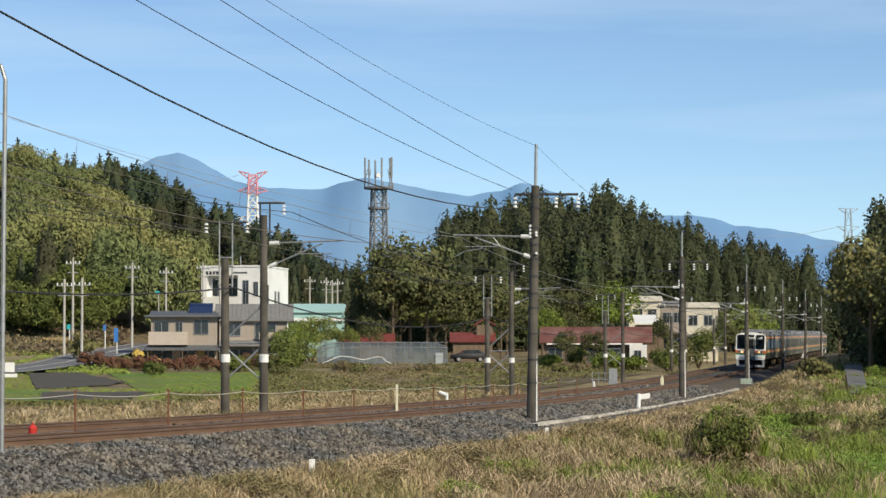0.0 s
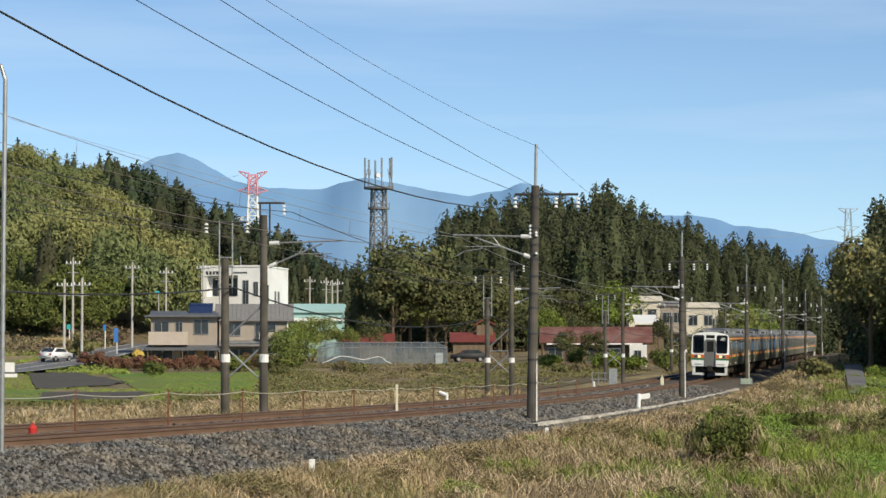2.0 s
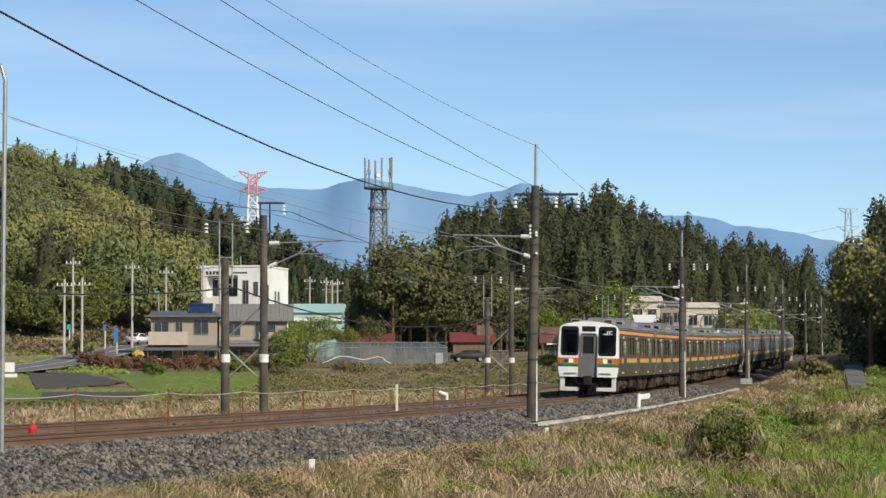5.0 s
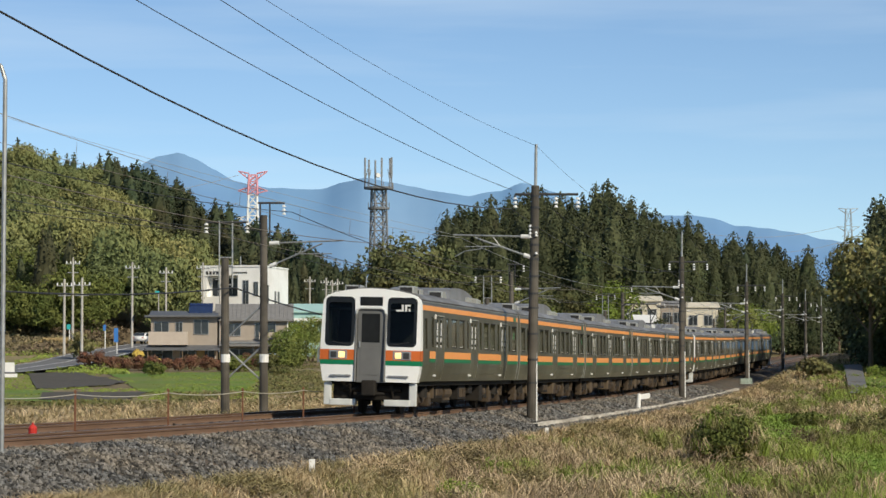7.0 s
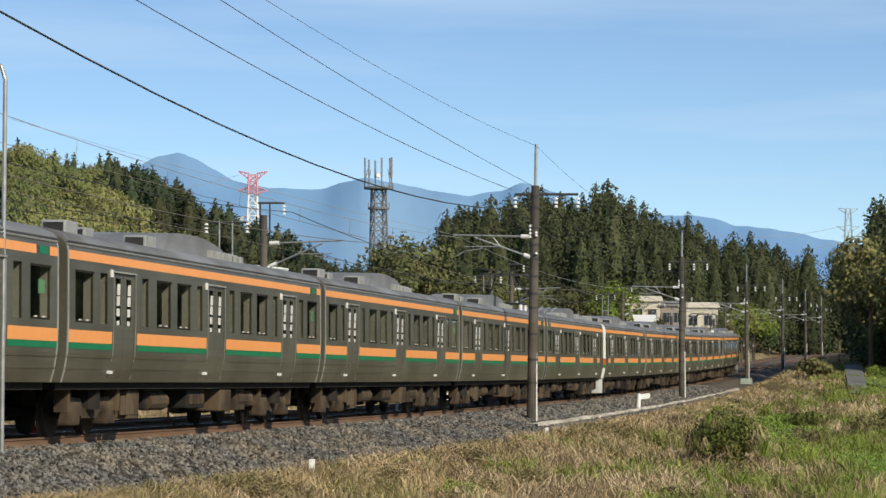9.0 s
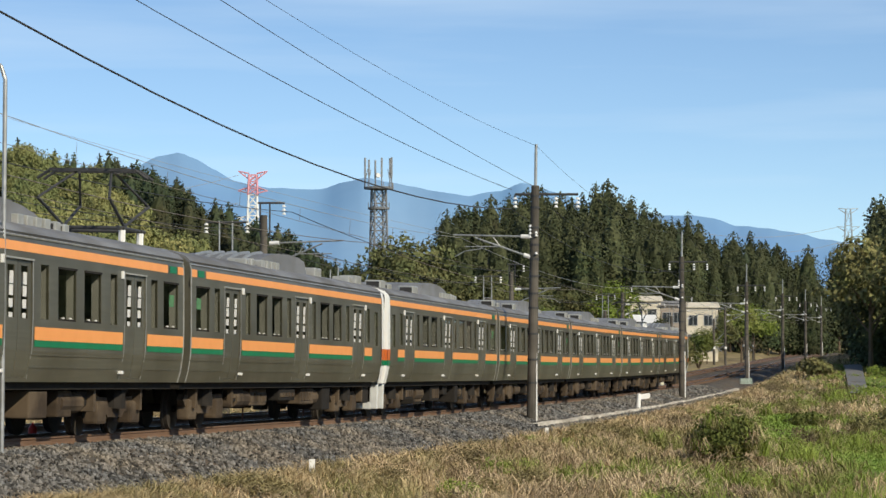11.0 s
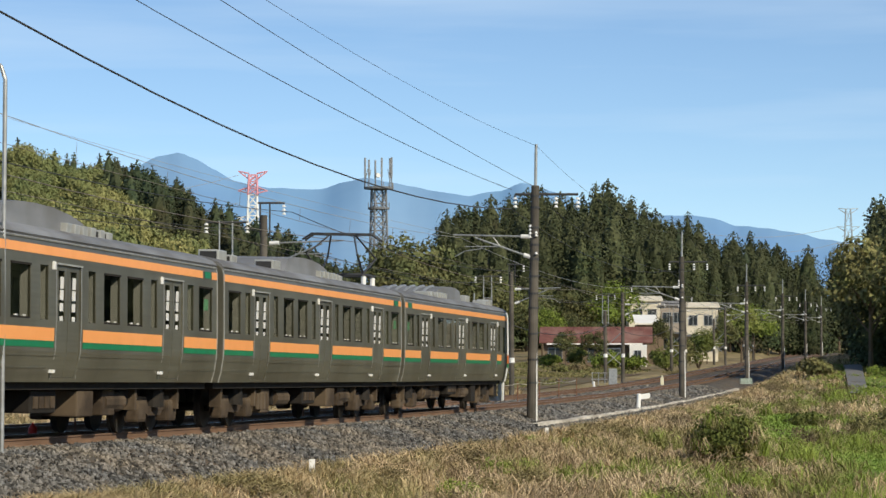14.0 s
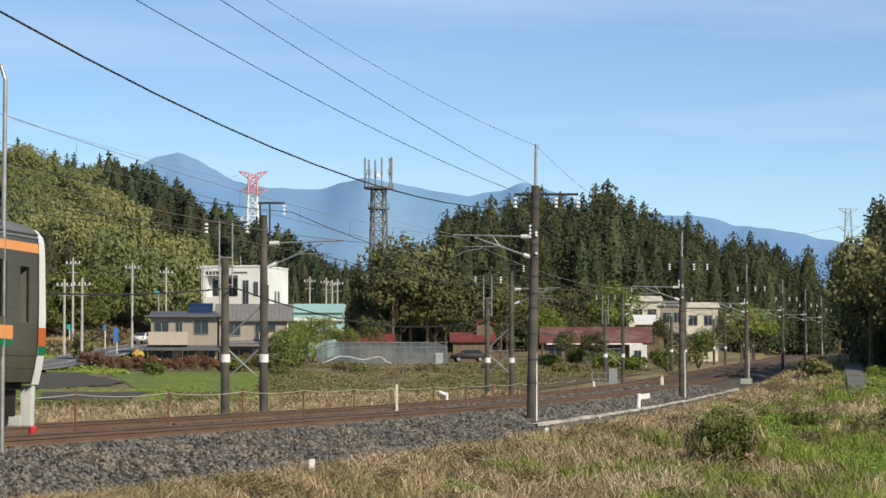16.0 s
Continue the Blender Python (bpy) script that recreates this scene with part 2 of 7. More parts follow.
M_BALCONY = mat("pale_beige_balcony", (0.52, 0.45, 0.38), (0.47, 0.40, 0.34), rough=0.8, scale=1.5)
M_SIGNBLUE = mat("blue_sign", (0.05, 0.20, 0.55), (0.05, 0.18, 0.5), rough=0.5, scale=2)
M_SIGNTEAL = mat("teal_sign", (0.05, 0.42, 0.42), (0.05, 0.38, 0.38), rough=0.5, scale=2)
# pylon red paled towards pink, the haze put into its colour
M_PINK = mat("haze_paled_pylon_red", (0.66, 0.31, 0.36), (0.60, 0.28, 0.33), rough=0.6, scale=0.2)
M_PYLON = mat("pylon_steel", (0.36, 0.40, 0.43), (0.32, 0.36, 0.39), rough=0.5, scale=0.2)
# distance haze put into the blue base colour, with emission to lift it
M_MOUNTAIN = mat("haze_glow_mountain", (0.125, 0.225, 0.36), (0.155, 0.25, 0.375), rough=1.0, scale=0.004, spec=0.0, emit=0.52, c3=(0.115, 0.21, 0.36), scale3=0.0016)
M_FARWOOD = mat("far_wooded_ridge", (0.05, 0.085, 0.055), (0.08, 0.12, 0.06), rough=1.0, scale=0.05, spec=0.0, bump=0.5)
M_CARPAINT = mat("white_car_paint", (0.80, 0.80, 0.80), (0.76, 0.76, 0.76), rough=0.25, scale=1, spec=0.5, coat=0.5)
M_SILVER = mat("blue_silver_car_paint", (0.25, 0.33, 0.42), (0.22, 0.30, 0.38), rough=0.3, scale=1, metal=0.4, coat=0.4)


# ---- building helpers ----
def mesh_ob(name, verts, faces, material, parent=None, label="", smooth=False):
    me = bpy.data.meshes.new(name)
    me.from_pydata(verts, [], faces)
    me.update()
    me.materials.append(material)
    if smooth:
        me.polygons.foreach_set("use_smooth", [True] * len(me.polygons))
    ob = new(name, me)
    if parent:
        ob.parent = parent
    if label:
        ob["label"] = label
    return ob


def part(name, bm, material, parent=None, label="", smooth=False):
    me = bpy.data.meshes.new(name)
    bm.normal_update()
    bm.to_mesh(me)
    bm.free()
    me.materials.append(material)
    if smooth:
        me.polygons.foreach_set("use_smooth", [True] * len(me.polygons))
    ob = new(name, me)
    if parent:
        ob.parent = parent
    if label:
        ob["label"] = label
    return ob


def thing(name, m, label, category, group=""):
    ob = new(name)
    ob.empty_display_size = 0.2
    ob.matrix_basis = m
    return tagged(ob, label, category, group)


def box(bm, x0, x1, y0, y1, z0, z1, bevel=0.0):
    vs = [bm.verts.new((x, y, z)) for x in (x0, x1) for y in (y0, y1) for z in (z0, z1)]
    fs = [bm.faces.new([vs[i] for i in f]) for f in ((0, 1, 3, 2), (4, 6, 7, 5), (0, 4, 5, 1), (2, 3, 7, 6), (0, 2, 6, 4), (1, 5, 7, 3))]
    if bevel:
        es = list({e for f in fs for e in f.edges})
        bmesh.ops.bevel(bm, geom=es, offset=bevel, segments=2, affect="EDGES", profile=0.6)
    return bm


def B(*a, **k):
    return box(bmesh.new(), *a, **k)


def rod(bm, p, q, r0, r1=None, n=8):
    """A tapered round bar from p to q."""
    p, q = Vector(p), Vector(q)
    r1 = r0 if r1 is None else r1
    d = (q - p).normalized()
    a = d.orthogonal().normalized()
    b = d.cross(a)
    ring = [[bm.verts.new(c + r * (math.cos(2 * math.pi * i / n) * a + math.sin(2 * math.pi * i / n) * b)) for i in range(n)]
            for c, r in ((p, r0), (q, r1))]
    for i in range(n):
        j = (i + 1) % n
        bm.faces.new((ring[0][i], ring[0][j], ring[1][j], ring[1][i]))
    bm.faces.new(ring[0][::-1])
    bm.faces.new(ring[1])
    return bm


def R(*a, **k):
    return rod(bmesh.new(), *a, **k)


def prism(bm, outline, x0, x1):
    """An outline in (y, z) drawn out along x."""
    a = [bm.verts.new((x0, y, z)) for y, z in outline]
    b = [bm.verts.new((x1, y, z)) for y, z in outline]
    n = len(outline)
    for i in range(n):
        j = (i + 1) % n
        bm.faces.new((a[i], a[j], b[j], b[i]))
    bm.faces.new(a[::-1])
    bm.faces.new(b)
    return bm


def wire(name, pts, r, material, label, category="wire", group=""):
    cu = bpy.data.curves.new(name, "CURVE")
    cu.dimensions, cu.bevel_depth, cu.bevel_resolution = "3D", r, 1
    sp = cu.splines.new("POLY")
    sp.points.add(len(pts) - 1)
    for p, c in zip(sp.points, pts):
        p.co = (*c, 1)
    cu.materials.append(material)
    return tagged(new(name, cu), label, category, group)


def sag_points(a, b, sag, n=14):
    a, b = Vector(a), Vector(b)
    return [a.lerp(b, i / n) - Vector((0, 0, 4 * sag * (i / n) * (1 - i / n))) for i in range(n + 1)]


def smooth(a, b, x):
    t = min(1.0, max(0.0, (x - a) / (b - a)))
    return t * t * (3 - 2 * t)


# ---- the lie of the land ----
SLOPE, SHIFT = 0.17633, 15.75          # the line's heading and its distance from the camera
CS, SN = math.cos(radians(10)), math.sin(radians(10))


def rail_z(y):
    s = (y - 76.81) / CS
    if s > 150:
        return 0.56 + 0.0115 * (s - 150)
    if s < -45:
        return 0.287 - 0.008 * (s + 45)
    return -0.00441 * s + 4.65e-5 * s * s + 5.3e-8 * s ** 3


def line_point(y, u, dz=0.0):
    """A point beside the line: y along the view, u metres to the camera's side of the near track, dz over the rails."""
    return Vector((SLOPE * y - SHIFT + u * CS, y - u * SN, rail_z(y) + dz))


def offset(x, y):
    return (x - (SLOPE * y - SHIFT)) * CS


ROAD = [(-49, 232), (-43.6, 246), (-41.8, 254), (-41.1, 262), (-40.2, 270), (-39.5, 277), (-39.1, 286), (-39.0, 296), (-38.6, 320), (-38.4, 352)]
ROAD_Z = [0.2, 0.7, 0.95, 1.2, 1.5, 1.75, 2.2, 2.6, 3.4, 4.3]


def road_at(y):
    pts = list(zip(ROAD, ROAD_Z))
    for ((x0, y0), z0), ((x1, y1), z1) in zip(pts, pts[1:]):
        if y0 <= y <= y1:
            t = (y - y0) / (y1 - y0)
            return x0 + (x1 - x0) * t, z0 + (z1 - z0) * t
    return (pts[0][0][0], ROAD_Z[0]) if y < ROAD[0][1] else (pts[-1][0][0], ROAD_Z[-1])


FRONT_HILL = [(-0.3, 17), (-0.168, 16), (-0.12, 15), (-0.1, 10), (-0.075, 5), (-0.06, 3), (0, 3)]
BACK_HILL = [(-0.3, 45), (-0.168, 43), (-0.125, 38), (-0.103, 31.5), (-0.083, 25), (-0.07, 20.5), (-0.035, 12), (0, 8)]


def lerp_in(table, a):
    for (x0, y0), (x1, y1) in zip(table, table[1:]):
        if a <= x1:
            return y0 + (y1 - y0) * (max(a, x0) - x0) / (x1 - x0)
    return table[-1][1]


def ground_z(x, y):
    u = offset(x, y)
    yy = max(y, 1.0)
    a = x / yy
    z = rail_z(min(yy, 480)) - 0.5
    z -= 0.42 * smooth(-8.8, -8.0, u) * (1 - smooth(7.5, 8.5, u)) - 0.14 * smooth(3.6, 4.1, u) * (1 - smooth(7.5, 8.5, u))
    z += (0.2 + 0.5 * smooth(-0.08, -0.05, a)) * smooth(170, 280, yy) * smooth(-11, -30, u)
    # embankment falling to the low fields on the camera's side
    low = 1.15 * smooth(3.4, 9.0, u) * (1 - smooth(115, 235, yy)) + 0.25 * smooth(9, 16, u) * (1 - smooth(100, 190, yy))
    z -= low
    z += 1.35 * smooth(26, 3, yy)
    # wooded hills
    if u < 0:
        z += 5 * smooth(-0.035, 0.01, a) * (1 - smooth(0.085, 0.15, a)) * smooth(400, 520, yy)
        z += 2.6 * smooth(-0.112, -0.135, a) * smooth(265, 335, yy)
        w1, w2 = smooth(330, 430, yy) * smooth(-0.055, -0.085, a), smooth(500, 640, yy) * smooth(0.0, -0.05, a)
        z = z * (1 - w1) + w1 * max(z, lerp_in(FRONT_HILL, a))
        z = z * (1 - w2) + w2 * max(z, lerp_in(BACK_HILL, a))
    else:
        z += 7 * smooth(22, 75, u) * smooth(150, 260, yy)
    if u > 3:
        z += 1.5 * smooth(3.7, 6.5, u) * (1 - smooth(12, 18, u)) * smooth(165, 235, yy) * (1 - smooth(300, 345, yy))
    z += 0.10 * noise.noise(Vector((x * 0.25, y * 0.25, 0))) * smooth(3.5, 6, abs(u + 2) - 3)
    if 4.2 < u < 30 and yy < 170:
        z += (0.22 * noise.noise(Vector((x * 0.42, y * 0.20, 7))) + 0.12 * noise.noise(Vector((x * 1.1, y * 0.6, 1)))) * smooth(4.4, 6.4, u) * smooth(30, 40, yy) * (1 - smooth(125, 165, yy))
    z += 1.6 * noise.noise(Vector((x * 0.02, y * 0.02, 3))) * smooth(350, 500, yy)
    if x < -28 and 225 < yy < 356:
        rx, rz_ = road_at(yy)
        w = (1 - smooth(3.6, 8.5, abs(x - rx))) * smooth(225, 234, yy) * (1 - smooth(350, 356, yy))
        z = z * (1 - w) + w * (rz_ - 0.10)
    return z


def build_ground():
    ys = list(np.concatenate([np.arange(-60, 26, 6), np.arange(28, 130, 1.3), np.arange(130, 300, 3), np.arange(300, 700, 9), np.geomspace(700, 4900, 22)]))
    verts, faces = [], []
    us = list(np.concatenate([-np.geomspace(2600, 60, 16), np.arange(-57, -12, 3), np.arange(-12, 22, 0.75), np.arange(22, 62, 4), np.geomspace(66, 2600, 16)]))
    n = len(us)
    for y in ys:
        for u in us:
            x = SLOPE * y - SHIFT + u
            verts.append((x, y, ground_z(x, y)))
    for j in range(len(ys) - 1):
        for i in range(n - 1):
            faces.append((j * n + i, j * n + i + 1, (j + 1) * n + i + 1, (j + 1) * n + i))
    return tagged(mesh_ob("ground", verts, faces, M_GROUND, smooth=True), "rough grassy ground rising to wooded hills", "ground", kind="structure")


def patch(name, outline, material, label, lift=0.03, step=2.0, category="field"):
    """A sheet that lies on the ground inside a convex outline of (x, y)."""
    bm = bmesh.new()
    xs, ys = [p[0] for p in outline], [p[1] for p in outline]
    nx, ny = max(2, int((max(xs) - min(xs)) / step)), max(2, int((max(ys) - min(ys)) / step))
    bm.faces.new([bm.verts.new((x, y, 0)) for x, y in outline])
    for k in range(1, nx):
        x = min(xs) + (max(xs) - min(xs)) * k / nx
        bmesh.ops.bisect_plane(bm, geom=bm.verts[:] + bm.edges[:] + bm.faces[:], plane_co=(x, 0, 0), plane_no=(1, 0, 0))
    for k in range(1, ny):
        y = min(ys) + (max(ys) - min(ys)) * k / ny
        bmesh.ops.bisect_plane(bm, geom=bm.verts[:] + bm.edges[:] + bm.faces[:], plane_co=(0, y, 0), plane_no=(0, 1, 0))
    bmesh.ops.triangulate(bm, faces=bm.faces[:])
    for v in bm.verts:
        v.co.z = ground_z(v.co.x, v.co.y) + lift
    ob = part(name, bm, material, None, smooth=True)
    return tagged(ob, label, category, kind="structure")


# ---- the railway ----
def ribbon(y0, y1, step, profile):
    """Verts and faces of a cross-section of (u, dz) drawn along the line."""
    ys = list(np.arange(y0, y1 + step, step))
    verts = [tuple(line_point(y, u, dz)) for y in ys for u, dz in profile]
    n = len(profile)
    faces = [(j * n + i, j * n + i + 1, (j + 1) * n + i + 1, (j + 1) * n + i) for j in range(len(ys) - 1) for i in range(n - 1)]
    return verts, faces


FAR_TRACK = -3.85


def build_track_bed():
    prof = [(-8.6, -0.62), (-6.6, -0.30), (-5.6, -0.17), (-2.2, -0.17), (-1.9, -0.22), (-1.6, -0.17), (1.5, -0.17), (1.95, -0.22), (3.95, -0.80), (4.4, -1.05)]
    v, f = ribbon(-40, 520, 4, prof)
    return tagged(mesh_ob("track_bed", v, f, M_BALLAST), "grey-brown crushed stone ballast bed under two tracks", "ballast", kind="structure")


def build_rails(centre, group):
    prof = [(-0.065, -0.15), (-0.065, -0.135), (-0.012, -0.11), (-0.012, -0.045), (-0.033, -0.03), (-0.033, 0.0), (0.033, 0.0), (0.033, -0.03),
            (0.012, -0.045), (0.012, -0.11), (0.065, -0.135), (0.065, -0.15)]
    track = tagged(new("railway_track"), "railway track with rusty rails on concrete sleepers", "railway track", group, "structure")
    for side in (-0.5665, 0.5665):
        v, f = ribbon(-40, 520, 4, [(centre + side + u, dz) for u, dz in prof])
        rail = mesh_ob("rail", v, f, M_RAIL, track, "rust-brown steel rail")
        v, f = ribbon(-40, 520, 4, [(centre + side - 0.027, 0.004), (centre + side + 0.027, 0.004)])
        mesh_ob("rail_head", v, f, M_RAILTOP, rail, "polished running surface of the rail")
    bm = bmesh.new()
    for x0, x1 in ((-1.0, -0.25), (0.25, 1.0)):
        box(bm, x0, x1, -0.13, 0.13, -0.31, -0.166, 0.02)
    box(bm, -0.25, 0.25, -0.11, 0.11, -0.30, -0.19)
    first = part("sleeper", bm, M_CONC, track)
    y = 36.0
    k = 0
    while y < 190 and k < 250:
        ob = first if k == 0 else new("sleeper", first.data)
        ob.parent = track
        ob.matrix_basis = Matrix.Translation(line_point(y, centre)) @ pose(0, 0, 0, 0, 0, -10)
        y += 0.62
        k += 1


def build_ballast_stones():
    """Loose stones over the shoulder of the bed."""
    rng = np.random.default_rng(5)
    base = np.array([(1, 0, 0), (-1, 0, 0), (0, 1, 0), (0, -1, 0), (0, 0, 1), (0, 0, -1)], float)
    fc = np.array([(0, 2, 4), (2, 1, 4), (1, 3, 4), (3, 0, 4), (2, 0, 5), (1, 2, 5), (3, 1, 5), (0, 3, 5)])
    V, F = [], []
    n = 0
    for k in range(42000):
        y = 33 + 150 * rng.random() ** 2.2
        u = rng.uniform(0.75, 3.95) if rng.random() < 0.82 else rng.uniform(-2.9, -0.75)
        dz = -0.17 if u < 1.5 else (-0.17 - (u - 1.5) * 0.11 if u < 1.95 else -0.22 - (u - 1.95) * 0.29)
        c = line_point(y, u, dz + 0.012)
        r = rng.uniform(0.026, 0.062) * (1 + max(0, y - 60) * 0.012)
        sc = r * rng.uniform(0.6, 1.3, 3)
        q = rng.normal(size=(3, 3))
        q, _ = np.linalg.qr(q)
        V.append((base * sc * rng.uniform(0.75, 1.2, (6, 1))) @ q + np.array(c))
        F.append(fc + n)
        n += 6
    V, F = np.concatenate(V), np.concatenate(F)
    return tagged(mesh_ob("ballast_stones", V.tolist(), F.tolist(), M_STONE), "loose grey crushed stones of the ballast shoulder", "ballast", kind="stuff")


# ---- the train ----
PROFILE = [(0.99, 1.375), (1.20, 1.43), (1.50, 1.47), (1.58, 1.472), (1.69, 1.474), (1.88, 1.475), (2.05, 1.474), (2.88, 1.450), (2.96, 1.447), (3.09, 1.443),
           (3.24, 1.436), (3.36, 1.40)]
ROOFLINE = [(3.36, 1.40), (3.45, 1.30), (3.53, 1.08), (3.60, 0.72), (3.645, 0.36), (3.66, 0.0)]


def half_width(z):
    pts = PROFILE + ROOFLINE[1:]
    for (z0, w0), (z1, w1) in zip(pts, pts[1:]):
        if z0 <= z <= z1:
            return w0 + (w1 - w0) * (z - z0) / (z1 - z0)
    return pts[0][1] if z < pts[0][0] else 0.0


DOORS = (-6.45, 0.0, 6.45)                     # along the car, from its middle
PANES_MID = [(1.08, 1.50), (1.98, 2.96), (3.40, 4.38), (4.92, 5.34)]
WINDOWS = [(-b, -a) for a, b in PANES_MID] + PANES_MID
END_PANES = [(7.48, 7.92), (8.32, 9.34)]


def side_sheet(y0, y1, holes, sign, lift, z_lo, z_hi):
    """One side of the body as a bent sheet with openings."""
    ys = sorted({y0, y1, *[v for a, b, _, _ in holes for v in (a, b)]})
    ys = [y for y in ys if y0 <= y <= y1]
    zs = sorted({z_lo, z_hi, *[z for z, _ in PROFILE if z_lo < z < z_hi], *[v for _, _, c, d in holes for v in (c, d)]})
    zs = [z for z in zs if z_lo <= z <= z_hi]
    bm = bmesh.new()
    vs = {}

    def V(y, z):
        if (y, z) not in vs:
            vs[y, z] = bm.verts.new((sign * (half_width(z) + lift), y, z))
        return vs[y, z]
    for ya, yb in zip(ys, ys[1:]):
        for za, zb in zip(zs, zs[1:]):
            ym, zm = (ya + yb) / 2, (za + zb) / 2
            if any(a < ym < b and c < zm < d for a, b, c, d in holes):
                continue
            f = [V(ya, za), V(yb, za), V(yb, zb), V(ya, zb)]
            bm.faces.new(f if sign > 0 else f[::-1])
    return bm


def thick(bm, t):
    bm.normal_update()
    bmesh.ops.solidify(bm, geom=bm.faces[:], thickness=t)
    return bm


def build_bogie(car, y, name):
    bg_ = new(name)
    bg_.parent = car
    bg_.location = (0, y, 0)
    bg_["label"] = "dusty brown two-axle bogie"
    for s in (-1, 1):
        bm = bmesh.new()
        prism(bm, [(-1.55, 0.62), (-1.45, 0.74), (-0.55, 0.70), (-0.4, 0.52), (0.4, 0.52), (0.55, 0.70), (1.45, 0.74), (1.55, 0.62), (1.4, 0.50), (0.6, 0.44), (0.45, 0.34),
                   (-0.45, 0.34), (-0.6, 0.44), (-1.4, 0.50)], s * 0.86, s * 1.0)
        part("side_frame", bm, M_UNDER, bg_)
        bm = bmesh.new()
        rod(bm, (s * 0.93, 0, 0.5), (s * 0.93, 0, 0.92), 0.26, 0.24, 10)
        part("air_spring", bm, M_UNDERDK, bg_)
        for yy in (-1.05, 1.05):
            bm = bmesh.new()
            box(bm, min(s * 0.80, s * 1.08), max(s * 0.80, s * 1.08), yy - 0.30, yy + 0.30, 0.22, 0.64, 0.06)
            part("axle_box", bm, M_UNDER, bg_)
    for yy in (-1.05, 1.05):
        bm = bmesh.new()
        rod(bm, (-0.7, yy, 0.43), (0.7, yy, 0.43), 0.07, n=8)
        ax = part("axle", bm, M_UNDERDK, bg_)
        for s in (-1, 1):
            bm = bmesh.new()
            rod(bm, (s * 0.50, yy, 0.43), (s * 0.545, yy, 0.43), 0.455, n=24)
            rod(bm, (s * 0.545, yy, 0.43), (s * 0.63, yy, 0.43), 0.43, n=24)
            part("wheel", bm, M_WHEEL, ax)


